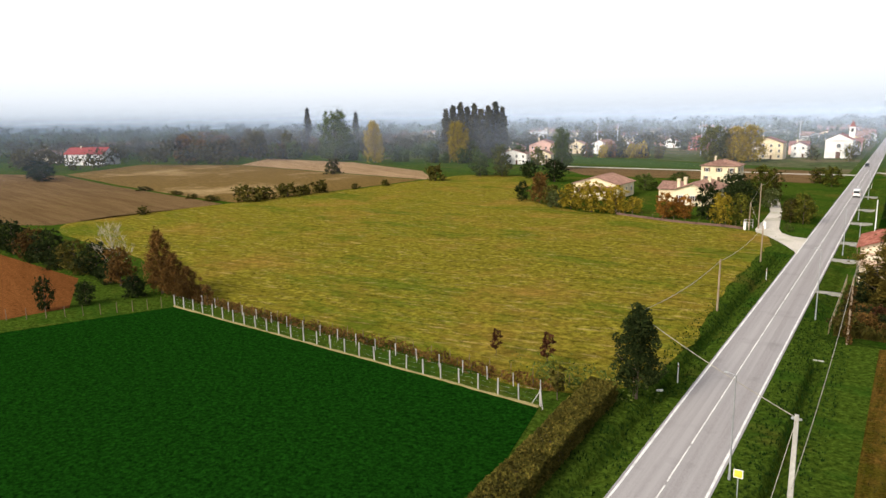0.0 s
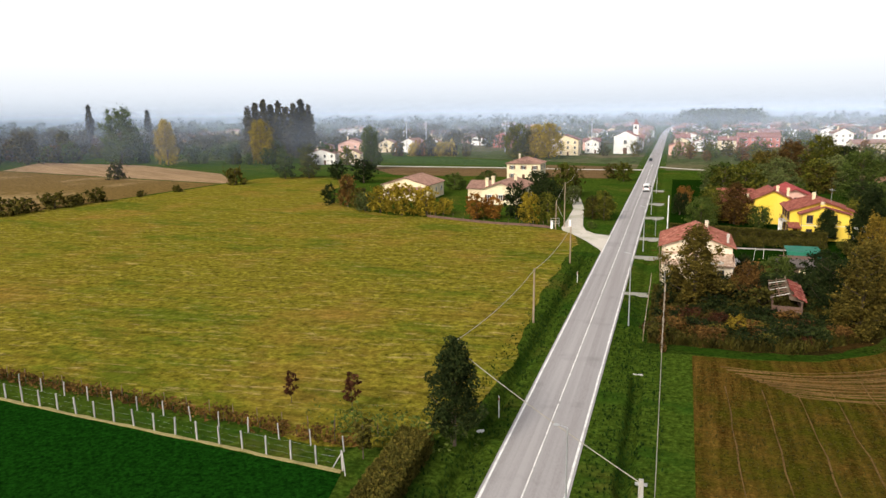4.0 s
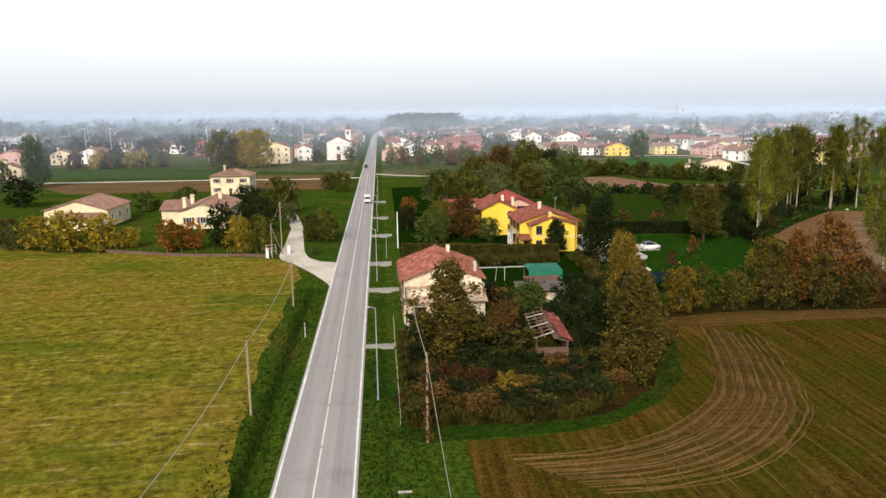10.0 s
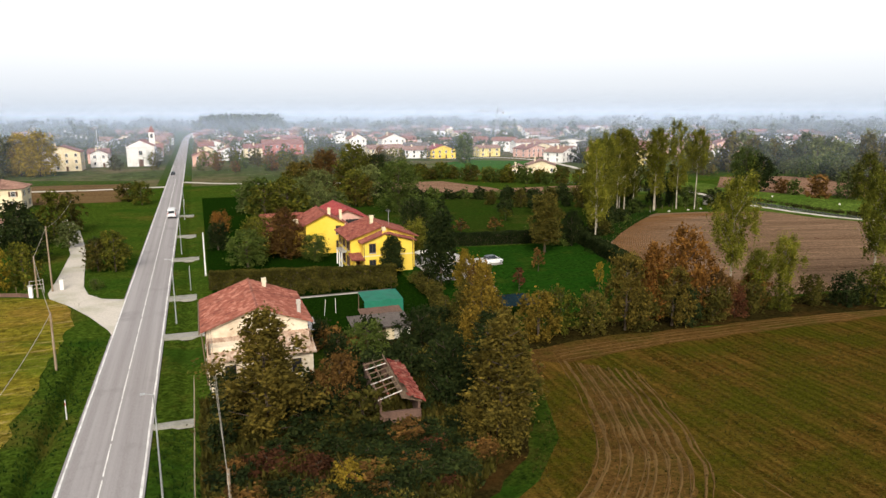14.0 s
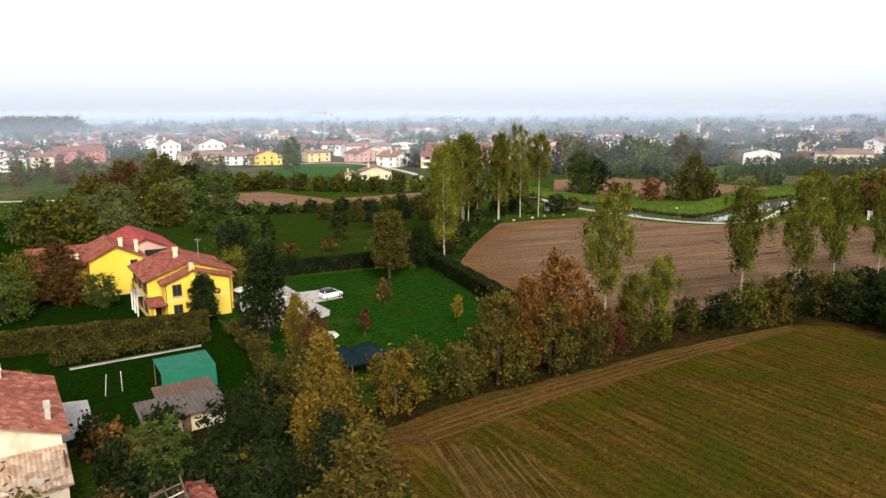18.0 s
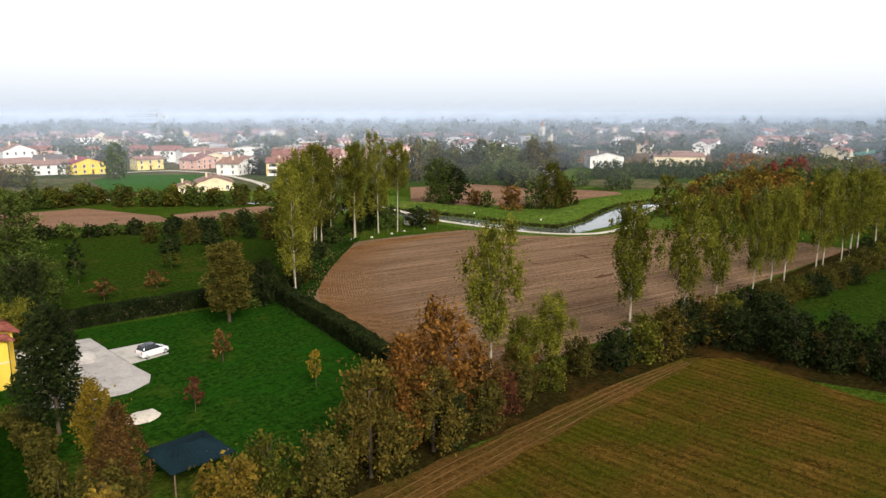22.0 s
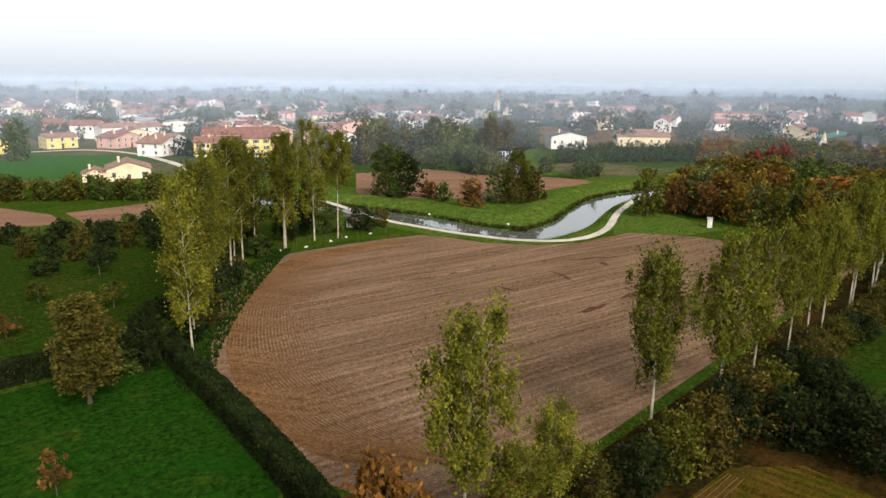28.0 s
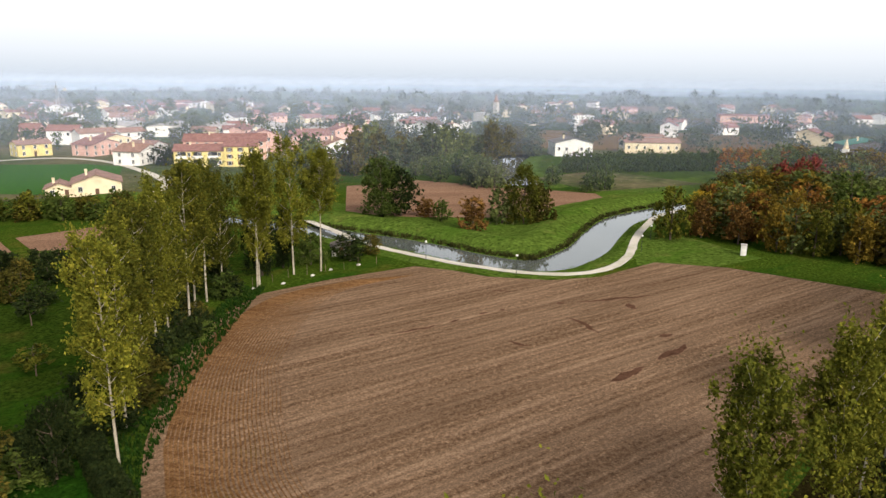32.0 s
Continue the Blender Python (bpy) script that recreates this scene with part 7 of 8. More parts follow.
bmesh.ops.create_cone(bm, cap_ends=True, segments=8, radius1=1.2, radius2=0.03, depth=4, matrix=Matrix.Translation((0, 0, 10)))
part("spire", bm, CREAM, tw)
plant("far_column", L_DARK, 384, 142, 12, 3.6, "dark slim cypress beside the bell tower", "cypress", "", "cypress")
FLOODLIGHTS = [(-148, 402), (-136, 404), (-90, 420), (-66, 428), (-62, 404), (-38, 425)]
cr = thing("tower_crane", 228, 532, 0, -24, "grey steel tower crane with a long level jib", "crane")
for sx in (-1, 1):
    for sy in (-1, 1):
        part("leg", rods(((sx * 1.6, sy * 1.6, 0), (sx * 0.3, sy * 0.3, 27), 0.12, 0.07), n=5), STEEL, cr)
for k in range(8):
    z, s = 2 + 3 * k, 1.6 - 0.15 * k
    part("brace", rods(((-s, -s, z), (s, -s, z + 2.6), 0.06, 0.06), ((s, -s, z), (-s, -s, z + 2.6), 0.06, 0.06), ((-s, s, z), (-s, -s, z + 2.6), 0.06, 0.06), n=4), STEEL, cr)
for z, x0 in ((25.2, -19), (26.4, -15)):
    part("jib", rods(((x0, 0, z), (5 if z < 26 else 3, 0, z), 0.14, 0.14), n=5), STEEL, cr)
part("tie", rods(((-13, 0, 26.4), (0, 0, 29.5), 0.06, 0.06), ((0, 0, 29.5), (4.6, 0, 25.4), 0.06, 0.06), n=4), STEEL, cr)
part("counterweight", boxed(3.4, -0.6, 23.8, 5.2, 0.6, 25.0), CONCRETE, cr)
part("mast_head", rods(((0, 0, 25), (0, 0, 29.6), 0.3, 0.1), n=4), STEEL, cr)
for x, y in FLOODLIGHTS:
    fl = thing("floodlight_mast", x, y, 0, 20, "slender grey mast with floodlights far off", "mast", "floodlight masts")
    part("pole", rods(((0, 0, -0.2), (0, 0, 19), 0.26, 0.14), n=6), STEEL, fl)
    part("lamp_bar", rods(((-1.0, 0, 18.8), (1.0, 0, 18.8), 0.1, 0.1), n=5), STEEL, fl)
    for k in (-0.8, 0, 0.8):
        part("floodlight", boxed(k - 0.22, -0.3, 18.9, k + 0.22, -0.05, 19.4), STEEL, fl)

# ---- roadside things ----
def sag_line(a, b, drop, n=14):
    a, b = Vector(a), Vector(b)
    return [a.lerp(b, i / n) - Vector((0, 0, drop * 4 * (i / n) * (1 - i / n))) for i in range(n + 1)]


def cable(a, b, drop, r=0.028, label="thin overhead cable between poles", material=None):
    c = bpy.data.curves.new("cable", "CURVE")
    c.dimensions, c.bevel_depth, c.bevel_resolution = "3D", r, 1
    s = c.splines.new("POLY")
    pts = sag_line(a, b, drop)
    s.points.add(len(pts) - 1)
    for q_, p in zip(s.points, pts):
        q_.co = (*p, 1)
    c.materials.append(material or CABLE)
    tmp = bpy.data.objects.new("cable_shape", c)
    me = bpy.data.meshes.new_from_object(tmp)
    bpy.data.objects.remove(tmp)
    return tagged(new("overhead_cable", me), label, "cable", "overhead cables")


POLES = [(-8.0, 46.4, 7.2), (-6.75, 76.2, 6.9), (-7.2, 111.6, 6.3), (-15.0, 145.3, 6.2), (-13.6, 148.4, 10.0), (8.5, 69.3, 7.6)]
for x, y, h in POLES:
    p = thing("utility_pole", x, y, 0, 0, "weathered wooden telephone pole in the grass", "pole", "telephone poles")
    part("shaft", rods(((0, 0, -0.4), (0.05, 0, h), 0.13, 0.09)), POLEWOOD, p)
    part("insulator", rods(((0.05, -0.12, h - 0.25), (0.05, 0.12, h - 0.25), 0.04, 0.04), n=6), STEEL, p)
conc = thing("utility_pole", 7.9, 27.7, 0, 0, "square concrete pole with stay wires", "pole", "telephone poles")
bm = bmesh.new()
bmesh.ops.create_cone(bm, cap_ends=True, segments=4, radius1=0.26, radius2=0.17, depth=7.9, matrix=Matrix.Translation((0, 0, 3.55)) @ Matrix.Rotation(radians(45), 4, "Z"))
part("shaft", bm, CONCRETE, conc)
part("bracket", boxed(-0.3, -0.06, 7.2, 0.3, 0.06, 7.32), STEEL, conc)
tops = [(-8.0, 46.4, 7.0), (-6.7, 76.2, 6.7), (-7.15, 111.6, 6.1), (-14.95, 145.3, 6.0)]
for a, b_ in zip(tops, tops[1:]):
    cable(a, b_, 0.7)
cable((7.9, 27.7, 7.3), tops[0], 0.25)
cable((7.9, 27.7, 7.3), (6.6, 22.0, 0.0), 0.0, 0.02, "taut stay wire of the concrete pole")
cable((8.5, 69.3, 7.4), (8.6, 20, 6.5), 0.9, 0.022)
cable((8.5, 69.3, 7.4), (8.0, 103, 5.6), 0.4, 0.022)
cable((8.5, 69.3, 7.2), (8.2, 108, 5.7), 0.5, 0.022)
cable(tops[3], (-13.55, 148.4, 9.7), 0.1, 0.022)
cable((-13.55, 148.4, 9.7), (-17, 196, 8.5), 0.7, 0.022)
rnd = random.Random(4)
rs = np.random.RandomState(6)
v_, f = leaf_cloud(rs, [(8.5 + rs.uniform(-0.2, 0.2), 69.3 + rs.uniform(-0.2, 0.2), 0.4 + 0.5 * k) for k in range(13)], [0.34] * 13, 420, 0.16)
e = thing("climbing_ivy", 8.5, 69.3, 0, 0, "rusty dried ivy climbing the wooden pole", "ivy")
v_[:, 0] -= 8.5
v_[:, 1] -= 69.3
raw("leaves", v_.tolist(), f.tolist(), L_BROWN, e)


def lamp_post(x, y, h, arm, label):
    e_ = thing("street_lamp", x, y, 0, 0, label, "street lamp", "street lamps")
    part("pole", rods(((0, 0, -0.2), (0, 0, h), 0.075, 0.045)), STEEL, e_)
    part("arm", rods(((0, 0, h), (arm, 0, h + 0.12), 0.035, 0.03), n=6), STEEL, e_)
    part("lamp_head", boxed(min(arm, arm * 1.55) - 0.02, -0.11, h + 0.06, max(arm, arm * 1.55) + 0.02, 0.11, h + 0.17, bevel=0.03), STEEL, e_)
    part("base", rods(((0, 0, -0.05), (0, 0, 0.35), 0.11, 0.1)), STEEL, e_)
    return e_


for x, y, h in ((3.6, 31.9, 7.8), (4.5, 78.4, 8.8), (4.3, 125, 8.2), (4.3, 172, 8.0), (4.4, 218, 8.0)):
    lamp_post(x, y, h, -0.5, "slender grey street lamp with short arm")
wp = thing("white_mast", 8.3, 151.2, 0, 0, "plain white mast beside a driveway", "mast")
part("shaft", rods(((0, 0, -0.2), (0, 0, 7.2), 0.12, 0.09)), WHITE, wp)
part("collar", rods(((0, 0, 0), (0, 0, 0.3), 0.2, 0.18)), CONCRETE, wp)
wp2 = thing("white_mast", 6.0, 142.6, 0, 0, "thin grey post beside a driveway", "post")
part("shaft", rods(((0, 0, -0.2), (0, 0, 3.6), 0.06, 0.05)), STEEL, wp2)
for x, y, lab in ((-4.6, 49.2, "white roadside marker post at the ditch"), (-4.2, 98, "white roadside marker post"), (4.0, 250, "white roadside marker post")):
    mk = thing("marker_post", x, y, 0, 0, lab, "marker post", "marker posts")
    part("shaft", rods(((0, 0, -0.6), (0, 0, 1.7), 0.05, 0.04)), WHITE, mk)
    part("reflector", boxed(-0.03, -0.056, 1.3, 0.03, -0.04, 1.5), LAMP_RED, mk)
sg = thing("road_sign", 4.7, 28.6, 0, 0, "small square yellow road sign on a post", "road sign")
part("post", rods(((0, 0, -0.2), (0, 0, 2.6), 0.035, 0.035)), STEEL, sg)
face = part("sign_face", boxed(-0.3, -0.05, 2.0, 0.3, -0.02, 2.6), WHITE, sg)
part("sign_field", boxed(-0.24, -0.058, 2.06, 0.24, -0.048, 2.54), SIGNYEL, face)
cul = thing("culvert_head", 6.4, 61.9, 0, 0, "concrete culvert headwall at the end of the ditch", "culvert")
part("headwall", boxed(-0.5, -0.12, -1.0, 0.5, 0.12, 0.06, bevel=0.02), CONCRETE, cul)
bm = bmesh.new()
bmesh.ops.create_cone(bm, cap_ends=True, segments=16, radius1=0.35, radius2=0.35, depth=0.04, matrix=Matrix.Translation((0, -0.16, -0.55)) @ Matrix.Rotation(radians(90), 4, "X"))
# dark disc standing in for the shade inside the pipe
part("pipe_mouth", bm, DARK, cul)
wst = thing("litter_scrap", -5.3, 45.6, 0.0, 15, "crumpled white scrap lying by the ditch", "litter")
bm = bmesh.new()
bmesh.ops.create_icosphere(bm, subdivisions=2, radius=0.22, matrix=Matrix.Diagonal((1.6, 0.8, 0.5, 1)))
for vv in bm.verts:
    vv.co += Vector((1, 1, 1)) * 0.07 * noise.noise(vv.co * 9)
part("scrap", bm, WHITE, wst)

# fence of the crop field
fence = thing("field_fence", -13.3, 36.5, 0, 0, "fence of white concrete posts and wire round a crop", "fence")
dx, dy = -58.6, 4.85
post_me = unit_mesh("post", boxed(-0.05, -0.05, -0.3, 0.05, 0.05, 1.6), PALE_CONC)
for k in range(27):
    t = k / 26
    o = new("post", post_me)
    o.parent = fence
    o.matrix_basis = pose(dx * t, dy * t, 0, rnd.uniform(-2, 2), rnd.uniform(-2, 2), 5)
for k in range(19):
    t = (k + 0.4) / 19.4
    o = new("post", post_me)
    o.parent = fence
    o.matrix_basis = pose(dx * t, dy * t + 2.6, 0, rnd.uniform(-3, 3), rnd.uniform(-3, 3), 5) @ Matrix.Diagonal((0.8, 0.8, 0.85, 1))
for z in (0.5, 1.0, 1.5):
    part("wire", rods(((0, 0, z), (dx, dy, z), 0.0025, 0.0025), n=4), STEEL, fence)
ribbon("edging", smooth_line([(0, -0.2), (dx * 0.5, dy * 0.5 - 0.2), (dx, dy - 0.2)], 1.2), 0.14, 0.09, surface("dry_mown_edge", (0.2, 0.17, 0.06), (0.32, 0.27, 0.12), 0.5, 5), 0.1, 0.1, fence)
part("corner_brace", rods(((0, 0, 1.5), (-0.9, 0.1, 0), 0.04, 0.04), ((0.0, 0.0, 1.6), (0.5, -0.6, 0), 0.04, 0.04)), PALE_CONC, fence)
vine = thing("vine_trellis", -13.8, 41.0, 0, 0, "row of dark wooden stakes in the vine row", "trellis")
for k in range(24):
    t = k / 23
    part("stake", rods(((-57 * t, 3.2 * t, -0.2), (-57 * t, 3.2 * t, 1.5), 0.035, 0.03), n=5), DARKWOOD, vine)
wf = thing("boundary_fence", -72, 41.4, 0, 0, "old fence of brown wooden stakes and wire", "fence")
for k in range(16):
    t = k / 15
    part("stake", rods(((-9.5 * t - 16 * t * t, -24 * t, -0.2), (-9.5 * t - 16 * t * t, -24 * t, 1.5), 0.05, 0.04), n=5), DARKWOOD, wf)
rg = thing("ragged_fence", 6.4, 73, 0, 0, "ragged wire fence along the overgrown plot", "fence")
for k in range(12):
    part("stake", rods(((0, 2.6 * k, -0.2), (0.05, 2.6 * k, 1.3), 0.04, 0.03), n=5), POLEWOOD, rg)
part("wire", rods(((0, 0, 1.0), (0, 28.6, 1.0), 0.01, 0.01), n=4), STEEL, rg)

# canal furniture
for x, y, h in ((152.2, 178.5, 3.4), (155.2, 160.2, 3.4), (186, 151.5, 3.2), (197.6, 154.8, 3.0)):
    cl = thing("path_lamp", x, y, 0, 0, "small dark lamp post beside the canal path", "street lamp", "path lamps")
    part("pole", rods(((0, 0, -0.2), (0, 0, h), 0.06, 0.045), n=6), DARK, cl)
    bm = bmesh.new()
    bmesh.ops.create_uvsphere(bm, u_segments=10, v_segments=6, radius=0.22, matrix=Matrix.Translation((0, 0, h + 0.12)))
    part("globe", bm, WHITE, cl)
bx = thing("control_cabinet", 197.5, 135.6, 0, 20, "white weatherproof control cabinet on the grass", "cabinet")
part("body", boxed(-0.6, -0.5, 0, 0.6, 0.5, 2.1, bevel=0.03), WHITE, bx)
part("roof", boxed(-0.7, -0.6, 2.1, 0.7, 0.6, 2.2), CONCRETE, bx)
part("door", boxed(-0.45, -0.53, 0.15, 0.45, -0.5, 1.95), WHITE, bx)
gh = thing("garden_hut", 144.5, 193.5, 0, -40, "small weathered hut behind the birches", "hut")
gable_walls(gh, -1.7, -1.5, 1.7, 1.5, 1.8, 2.4, CONCRETE)
gable_roof(gh, -1.7, -1.5, 1.7, 1.5, 1.8, 2.4, CORRUG, "y", 0.3)
part("door", boxed(-0.4, -1.56, 0, 0.4, -1.5, 1.7), SHUTTER, gh)
for k in range(5):
    bd = thing("boundary_stone", 120 + 5.4 * k + rnd.uniform(-0.6, 0.6), 186.0 - 0.1 * k + rnd.uniform(-0.6, 0.6), 0, rnd.uniform(0, 90), "pale rough stone lying at the field's edge", "stone", "edge stones")
    bm = bmesh.new()
    bmesh.ops.create_icosphere(bm, subdivisions=2, radius=0.4, matrix=Matrix.Diagonal((1.2, 0.8, 0.7, 1)))
    for vv in bm.verts:
        vv.co += vv.co.normalized() * 0.12 * noise.noise(vv.co * 3 + Vector((k, 0, 0)))
    part("stone", bm, STONE, bd)
for k in range(8):
    st = thing("garden_stake", 121 + 3.3 * k, 188.6 - 0.7 * k + rnd.uniform(-0.4, 0.4), 0, 0, "short pale wooden garden stake", "stake", "garden stakes")
    part("stake", rods(((0, 0, -0.2), (rnd.uniform(-0.1, 0.1), 0, rnd.uniform(1.2, 1.9)), 0.04, 0.03), n=5), DARKWOOD, st)


# ---- vehicles ----
def loft(sections, material, name, parent, label=""):
    """A closed skin over cross-sections of equal point count along x."""
    bm_ = bmesh.new()
    rings = [[bm_.verts.new(p) for p in s] for s in sections]
    for a, b_ in zip(rings, rings[1:]):
        for i in range(len(a)):
            j = (i + 1) % len(a)
            bm_.faces.new((a[i], a[j], b_[j], b_[i]))
    bm_.faces.new(rings[0][::-1])
    bm_.faces.new(rings[-1])
    bmesh.ops.recalc_face_normals(bm_, faces=bm_.faces)
    bmesh.ops.bevel(bm_, geom=bm_.edges[:], offset=0.035, segments=2, affect="EDGES", clamp_overlap=True)
    return part(name, bm_, material, parent, label)


def hoop(x, half, z0, z1, inset=0.08):
    return [(x, -half, z0), (x, half, z0), (x, half, (z0 + z1) * 0.5), (x, half - inset, z1), (x, -half + inset, z1), (x, -half, (z0 + z1) * 0.5)]


def wheels(parent, xs_, half, r):
    for x in xs_:
        for sy in (-1, 1):
            bm_ = bmesh.new()
            bmesh.ops.create_cone(bm_, cap_ends=True, segments=20, radius1=r, radius2=r, depth=0.2, matrix=Matrix.Translation((x, sy * (half - 0.08), r)) @ Matrix.Rotation(radians(90), 4, "X"))
            w = part("wheel", bm_, RUBBER, parent)
            bm_ = bmesh.new()
            bmesh.ops.create_cone(bm_, cap_ends=True, segments=14, radius1=r * 0.62, radius2=r * 0.55, depth=0.03, matrix=Matrix.Translation((x, sy * (half + 0.03), r)) @ Matrix.Rotation(radians(90), 4, "X"))
            part("rim", bm_, STEEL, w)


def hatchback(x, y, z, turn, body, roof_m, label, length=3.5):
    e_ = thing("car", x, y, z, turn, label, "car")
    k = length / 3.5
    loft([hoop(-1.75 * k, 0.74, 0.28, 0.82), hoop(-1.66 * k, 0.82, 0.22, 0.95), hoop(-0.6, 0.83, 0.2, 0.97), hoop(0.75 * k, 0.83, 0.2, 0.95), hoop(1.45 * k, 0.8, 0.22, 0.8), hoop(1.75 * k, 0.68, 0.3, 0.66)], body, "body", e_)
    loft([hoop(-1.58 * k, 0.72, 0.9, 1.0, 0.02), hoop(-1.35 * k, 0.72, 0.9, 1.42, 0.14), hoop(0.1, 0.74, 0.9, 1.46, 0.16), hoop(0.95 * k, 0.74, 0.88, 0.98, 0.04)], GLASS, "cabin_glass", e_)
    loft([hoop(-1.5 * k, 0.6, 1.38, 1.43, 0.05), hoop(-0.6, 0.62, 1.43, 1.5, 0.06), hoop(0.25, 0.6, 1.4, 1.47, 0.05)], roof_m, "roof", e_)
    for sy in (-1, 1):
        part("pillar", rods(((0.95 * k, sy * 0.71, 0.95), (0.15, sy * 0.6, 1.42), 0.045, 0.045), n=6), body, e_)
        part("pillar", rods(((-0.55, sy * 0.745, 0.95), (-0.5, sy * 0.6, 1.43), 0.04, 0.04), n=6), roof_m, e_)
        part("mirror", boxed(0.6, sy * 0.86 - 0.08, 0.95, 0.75, sy * 0.86 + 0.08, 1.1, bevel=0.03), roof_m, e_)
        part("headlight", boxed(1.58 * k, sy * 0.56 - 0.13, 0.58, 1.72 * k, sy * 0.56 + 0.13, 0.74, bevel=0.03), STEEL, e_)
        part("tail_light", boxed(-1.78 * k, sy * 0.62 - 0.08, 0.62, -1.66 * k, sy * 0.62 + 0.08, 0.9, bevel=0.03), LAMP_RED, e_)
    part("number_plate", boxed(-1.79 * k, -0.26, 0.42, -1.75 * k, 0.26, 0.53), PALE_CONC, e_)
    wheels(e_, (-1.2 * k, 1.18 * k), 0.8, 0.3)
    return e_


hatchback(55.9, 142.9, 0.07, 10, CARWHITE, CARBLACK, "small white hatchback with black roof on a concrete pad")
hatchback(-1.45, 352, 0.07, -90, CARBLACK, CARBLACK, "dark small car on the road", 3.9)
van = thing("van", 1.35, 222, 0.07, 90, "white panel van driving along the road", "van")
loft([hoop(-2.6, 0.95, 0.35, 2.3, 0.12), hoop(-2.5, 0.98, 0.3, 2.42, 0.16), hoop(0.9, 0.98, 0.3, 2.42, 0.16), hoop(1.3, 0.96, 0.3, 2.25, 0.2), hoop(1.9, 0.94, 0.3, 1.3, 0.12), hoop(2.5, 0.9, 0.32, 1.05, 0.1), hoop(2.65, 0.8, 0.4, 0.85, 0.1)], CARWHITE, "body", van)
part("rear_window", boxed(-2.64, -0.72, 1.35, -2.58, 0.72, 2.0), GLASS, van)
part("windscreen", prism([(1.34, -0.74), (1.86, -0.74), (1.86, 0.74), (1.34, 0.74)], 1.32, 1.36), GLASS, van)
for sy in (-1, 1):
    part("side_window", boxed(0.3, sy * 0.965 - 0.03, 1.3, 1.15, sy * 0.965 + 0.03, 1.85), GLASS, van)
    part("mirror", boxed(1.25, sy * 1.12 - 0.1, 1.2, 1.4, sy * 1.12 + 0.1, 1.5, bevel=0.03), CARBLACK, van)
    part("tail_light", boxed(-2.66, sy * 0.88 - 0.07, 0.9, -2.58, sy * 0.88 + 0.07, 1.5, bevel=0.02), LAMP_RED, van)
part("bumper", boxed(-2.75, -0.9, 0.35, -2.55, 0.9, 0.55, bevel=0.04), CARBLACK, van)
part("number_plate", boxed(-2.77, -0.26, 0.6, -2.6, 0.26, 0.71), PALE_CONC, van)
wheels(van, (-1.6, 1.7), 0.93, 0.34)

# ---- grass tufts and weeds on the verges ----
rs = np.random.RandomState(12)


def tufts(name, n, place, size, material, label, z0=0.0):
    pts = np.array([place(rs) for _ in range(n)])
    ang = rs.uniform(0, 6.28, n)
    s = size * rs.uniform(0.5, 1.5, n)
    vs, fs = [], []
    for (x, y), a, k in zip(pts, ang, s):
        for j in range(3):
            b_ = a + 2.1 * j
            i = len(vs)
            cx, sx = math.cos(b_), math.sin(b_)
            vs += [(x - sx * k * 0.3, y + cx * k * 0.3, z0), (x + sx * k * 0.3, y - cx * k * 0.3, z0), (x + cx * k * 0.45, y + sx * k * 0.45, z0 + k)]
            fs.append((i, i + 1, i + 2))
    return tagged(raw(name, vs, fs, material), label, "grass", kind="stuff")


L_GRASS = foliage("grass_blades", (0.006, 0.022, 0.003), (0.018, 0.052, 0.006), (0.05, 0.07, 0.012))
L_WEED = foliage("brown_weed_blades", (0.02, 0.014, 0.005), (0.055, 0.034, 0.01), (0.07, 0.07, 0.012), (0.15, 0.09, 0.025))
L_BANK = foliage("bank_grass_blades", (0.02, 0.05, 0.006), (0.05, 0.105, 0.01), (0.1, 0.13, 0.02))
L_DRY = foliage("dry_grass_blades", (0.06, 0.06, 0.012), (0.13, 0.115, 0.02), (0.24, 0.18, 0.05))
tufts("verge_tufts", 4200, lambda r: (-r.uniform(3.3, 8.4), r.uniform(20, 121)) if r.uniform() < 0.5 else (r.uniform(3.3, 9), r.uniform(20, 92)), 0.2, L_GRASS, "tufted green grass on the road verges", -0.02)
tufts("meadow_tufts", 5000, lambda r: (-8.5 - abs(r.normal()) * 30, r.uniform(45, 140)), 0.13, L_DRY, "dry mown meadow grass tufts")
tufts("plot_weeds", 9000, lambda r: (lambda x: (x, r.uniform(72.0 + max(0, x - 22) * 0.9, 97)))(r.uniform(7.0, 33)), 0.75, L_WEED, "tall dry weeds on the overgrown plot")
tufts("edge_grass", 2600, lambda r: (lambda t, o: (78 + 43 * t + o, 142 + 44 * t ** 0.8 - o))(r.uniform(0, 1), r.uniform(-2.5, 0.5)), 0.4, L_GRASS, "rough green grass along the harrowed field")
tufts("stubble_clods", 20000, lambda r: (lambda x: (x, r.uniform(20, 66 + max(0, min(x - 24, 17)) * 1.6)))(r.uniform(11.5, 98)), 0.15, L_WEED, "dry weeds in the stubble field")
tufts("bank_grass", 3000, lambda r: (lambda i, o, u: (CANAL[i].x * (1 - u) + CANAL[i + 1].x * u + (CANAL[i + 1] - CANAL[i]).normalized().y * o, CANAL[i].y * (1 - u) + CANAL[i + 1].y * u - (CANAL[i + 1] - CANAL[i]).normalized().x * o))(r.randint(2, len(CANAL) - 4), r.choice([-1, 1]) * r.uniform(5.2, 7.0), r.uniform(0, 1)), 0.22, L_BANK, "rough grass on the canal banks", -0.15)

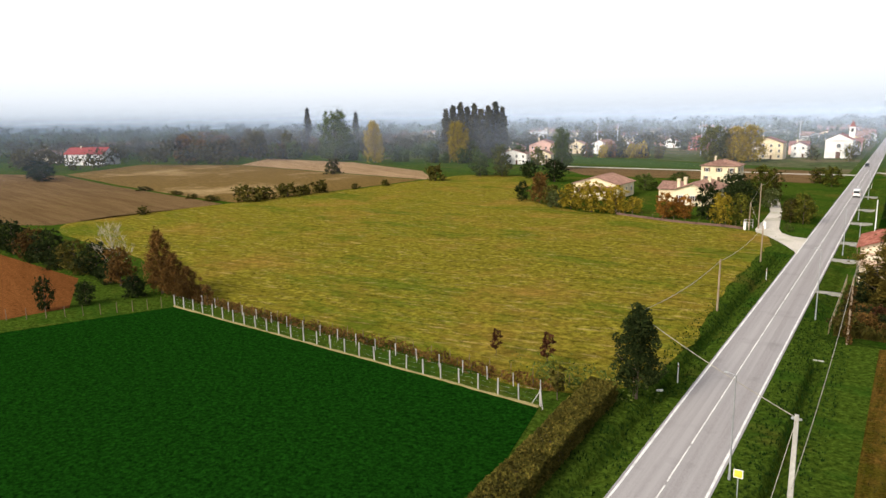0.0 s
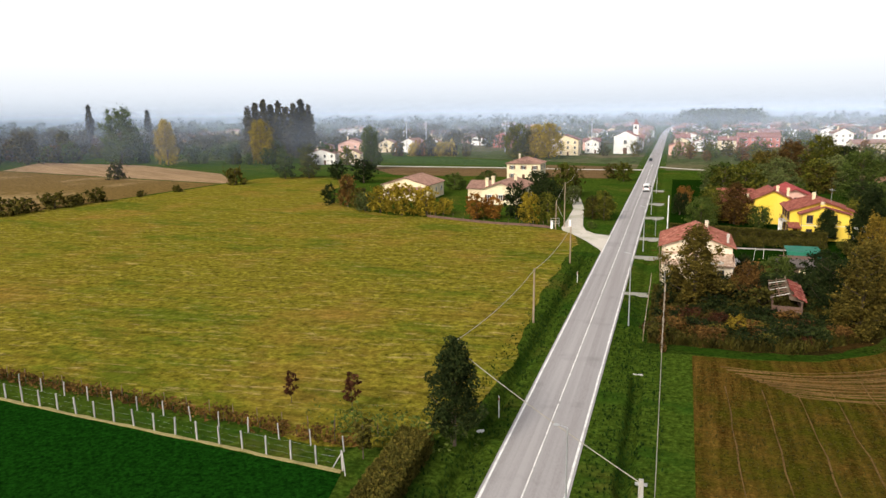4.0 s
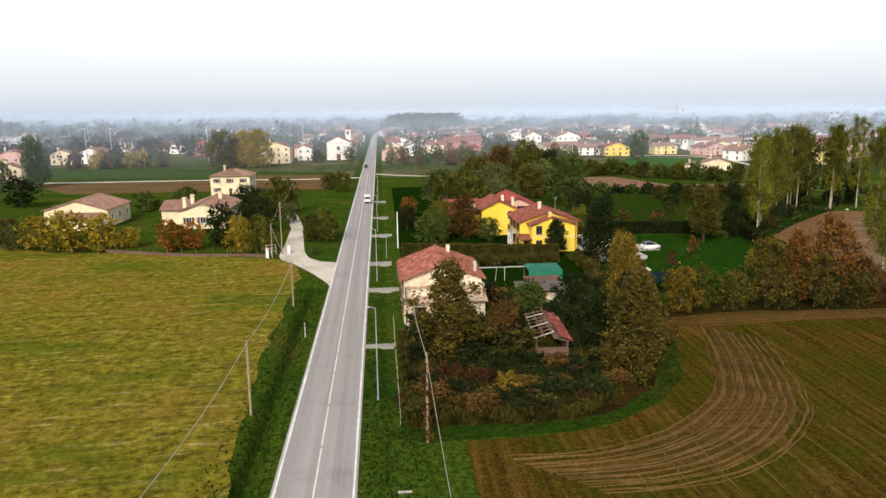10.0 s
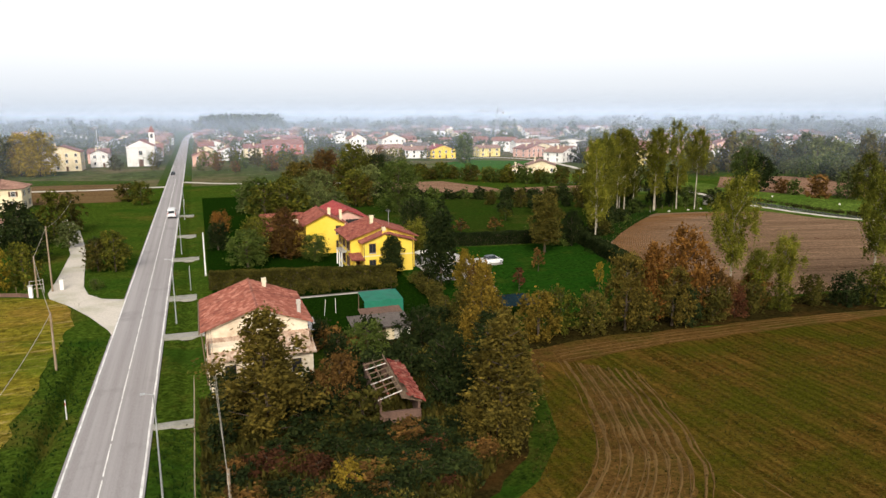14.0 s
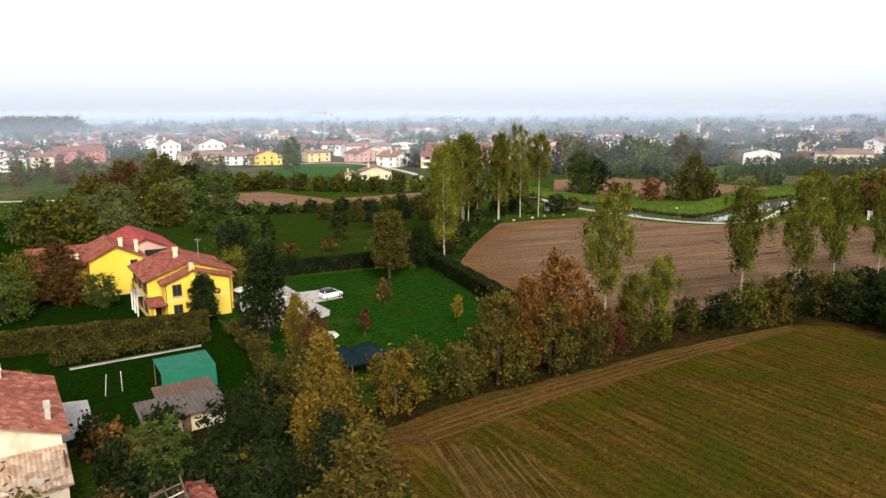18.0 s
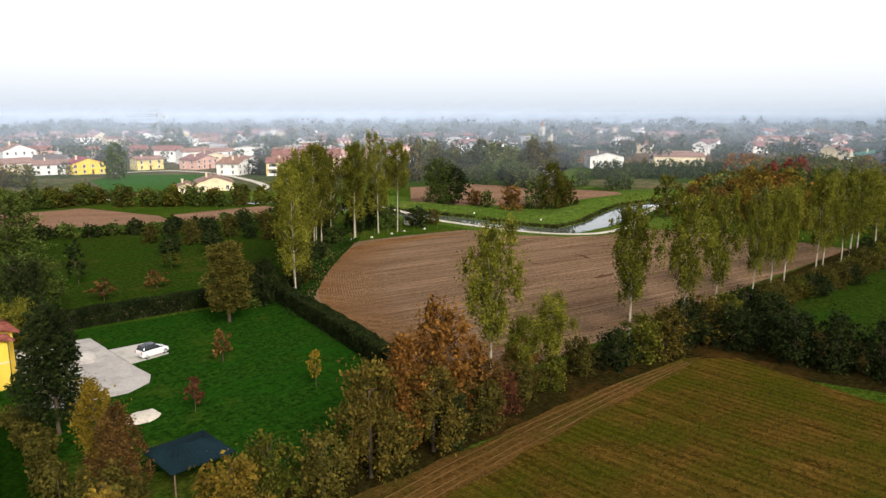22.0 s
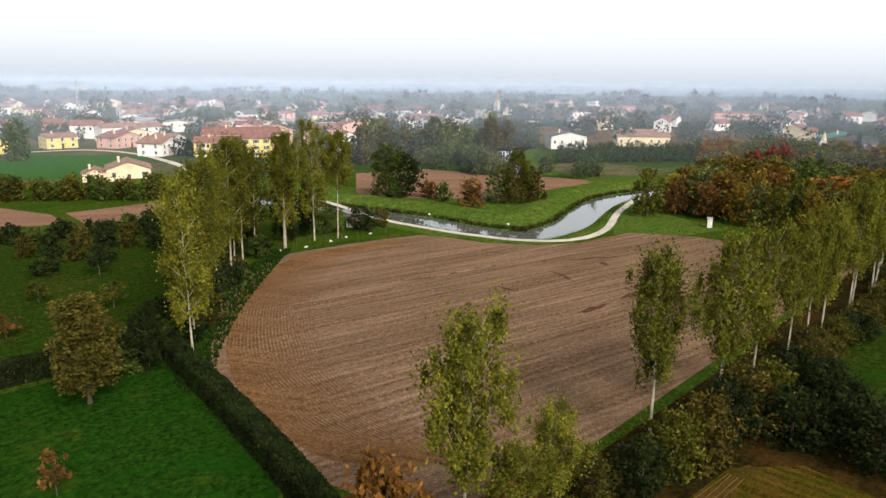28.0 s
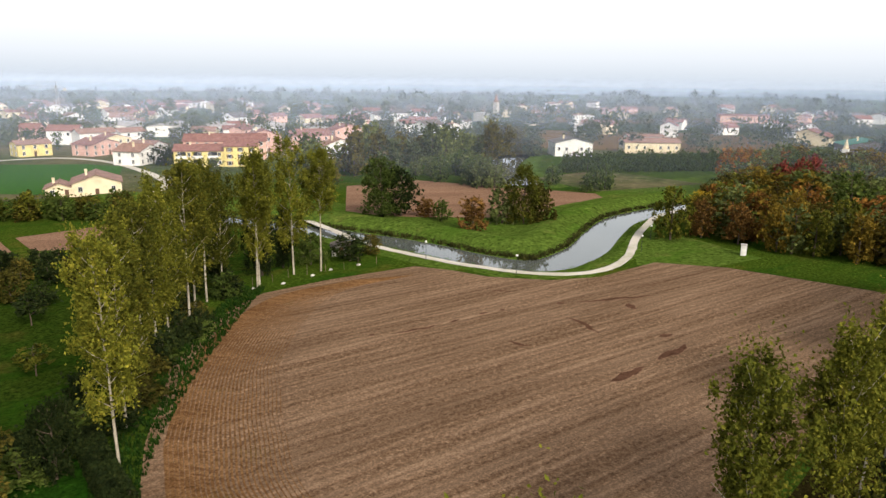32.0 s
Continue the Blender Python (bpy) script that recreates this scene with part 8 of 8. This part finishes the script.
L_REED = foliage("reed_blades", (0.018, 0.020, 0.006), (0.045, 0.052, 0.014), (0.09, 0.085, 0.03))
tufts("canal_reeds", 3600, lambda r: (lambda i, o, u: (CANAL[i].x * (1 - u) + CANAL[i + 1].x * u - (CANAL[i + 1] - CANAL[i]).normalized().y * o, CANAL[i].y * (1 - u) + CANAL[i + 1].y * u + (CANAL[i + 1] - CANAL[i]).normalized().x * o))(r.randint(6, len(CANAL) - 4), r.uniform(4.2, 6.0), r.uniform(0, 1)), 0.75, L_REED, "dark reeds along the canal's edge", -0.8)


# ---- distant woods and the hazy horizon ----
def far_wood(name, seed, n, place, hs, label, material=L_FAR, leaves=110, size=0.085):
    rs_ = np.random.RandomState(seed)
    vs, fs, k = [], [], 0
    for _ in range(n):
        x, y = place(rs_)
        if abs(x) < 14 and y < 1000:
            continue
        h = rs_.uniform(*hs)
        w = h * rs_.uniform(0.8, 1.5)
        cs = [(x + rs_.normal() * w * 0.28, y + rs_.normal() * w * 0.28, h * rs_.uniform(0.25, 0.8)) for _ in range(5)]
        v__, f__ = leaf_cloud(rs_, cs, [w * 0.3] * 5, leaves, h * size)
        v__[:, 2] = np.maximum(v__[:, 2], 0)
        vs.append(v__)
        fs.append(f__ + k)
        k += len(v__)
    return tagged(raw(name, np.concatenate(vs).tolist(), np.concatenate(fs).tolist(), material), label, "wood", kind="stuff")


def arc(a0, a1, r0, r1):
    def place(r):
        a, q_ = radians(r.uniform(a0, a1)), r.uniform(r0, r1)
        return 40 + q_ * math.sin(a), 60 + q_ * math.cos(a)
    return place


far_wood("far_wood", 1, 340, arc(-75, -14, 400, 640), (7, 14), "mixed brown woods beyond the fields to the west", L_COLUMN)
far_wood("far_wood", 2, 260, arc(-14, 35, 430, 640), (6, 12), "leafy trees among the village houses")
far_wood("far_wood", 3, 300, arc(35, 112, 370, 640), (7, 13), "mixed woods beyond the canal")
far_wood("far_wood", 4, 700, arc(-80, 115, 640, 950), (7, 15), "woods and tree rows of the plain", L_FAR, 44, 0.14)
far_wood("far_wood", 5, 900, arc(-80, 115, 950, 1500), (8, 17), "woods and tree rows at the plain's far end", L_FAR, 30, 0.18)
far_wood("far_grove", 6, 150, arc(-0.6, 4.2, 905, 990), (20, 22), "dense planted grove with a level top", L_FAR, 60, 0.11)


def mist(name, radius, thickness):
    """A thin added ring standing in for distance haze: bluish, thinnest at the ground, mostly clear."""
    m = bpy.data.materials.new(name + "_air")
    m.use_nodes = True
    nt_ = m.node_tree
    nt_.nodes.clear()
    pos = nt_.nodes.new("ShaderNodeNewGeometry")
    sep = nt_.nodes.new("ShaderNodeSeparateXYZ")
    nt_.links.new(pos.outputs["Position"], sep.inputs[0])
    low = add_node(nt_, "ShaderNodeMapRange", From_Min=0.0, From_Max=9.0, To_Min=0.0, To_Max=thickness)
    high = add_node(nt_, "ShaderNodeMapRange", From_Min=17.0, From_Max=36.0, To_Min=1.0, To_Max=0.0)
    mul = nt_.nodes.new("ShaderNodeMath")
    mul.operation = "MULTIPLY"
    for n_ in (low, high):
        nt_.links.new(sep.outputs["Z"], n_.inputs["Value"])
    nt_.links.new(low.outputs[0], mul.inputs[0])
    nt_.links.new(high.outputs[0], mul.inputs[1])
    clear, haze_tint = nt_.nodes.new("ShaderNodeBsdfTransparent"), nt_.nodes.new("ShaderNodeBsdfDiffuse")
    haze_tint.inputs["Color"].default_value = (0.49, 0.595, 0.81, 1)
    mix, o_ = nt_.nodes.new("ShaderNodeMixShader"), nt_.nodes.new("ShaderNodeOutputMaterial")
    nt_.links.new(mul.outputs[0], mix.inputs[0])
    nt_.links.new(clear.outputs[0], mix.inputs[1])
    nt_.links.new(haze_tint.outputs[0], mix.inputs[2])
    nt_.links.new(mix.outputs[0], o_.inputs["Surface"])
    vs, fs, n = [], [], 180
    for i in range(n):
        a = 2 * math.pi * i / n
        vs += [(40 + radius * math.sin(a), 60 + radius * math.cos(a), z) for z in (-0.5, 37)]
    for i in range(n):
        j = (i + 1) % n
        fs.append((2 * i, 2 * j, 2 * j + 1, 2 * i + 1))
    return tagged(raw(name, vs, fs, m, smooth=True), "see-through bluish sheet standing in for distance haze", "mist", kind="structure")


# Haze sheets added around the place, each one thicker farther out.
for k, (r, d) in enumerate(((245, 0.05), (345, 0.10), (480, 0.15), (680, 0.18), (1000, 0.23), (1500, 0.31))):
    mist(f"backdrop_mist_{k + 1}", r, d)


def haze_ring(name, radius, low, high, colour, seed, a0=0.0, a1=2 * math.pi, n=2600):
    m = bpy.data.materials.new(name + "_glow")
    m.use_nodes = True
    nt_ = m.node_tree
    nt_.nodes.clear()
    # glowing treeline strip: distance haze is put into its emission colour
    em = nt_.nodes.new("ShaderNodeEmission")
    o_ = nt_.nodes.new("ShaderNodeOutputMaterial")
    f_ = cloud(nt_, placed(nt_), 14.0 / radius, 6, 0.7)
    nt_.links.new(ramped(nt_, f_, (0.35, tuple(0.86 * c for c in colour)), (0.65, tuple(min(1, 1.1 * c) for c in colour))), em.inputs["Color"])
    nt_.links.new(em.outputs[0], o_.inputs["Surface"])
    vs, fs = [], []
    for i in range(n + 1):
        a = a0 + (a1 - a0) * i / n
        h = low + (high - low) * max(0.0, 0.45 + 0.35 * noise.noise((a * 20, seed, 0)) + 0.45 * noise.noise((a * 110, seed, 3)) + 0.4 * noise.noise((a * 330, seed, 5)))
        x, y = 40 + radius * math.sin(a), 60 + radius * math.cos(a)
        vs += [(x, y, -1), (x, y, h)]
    for i in range(n):
        fs.append((2 * i, 2 * i + 1, 2 * i + 3, 2 * i + 2))
    return tagged(raw(name, vs, fs, m), "hazy distant horizon of woods", "backdrop", kind="structure")


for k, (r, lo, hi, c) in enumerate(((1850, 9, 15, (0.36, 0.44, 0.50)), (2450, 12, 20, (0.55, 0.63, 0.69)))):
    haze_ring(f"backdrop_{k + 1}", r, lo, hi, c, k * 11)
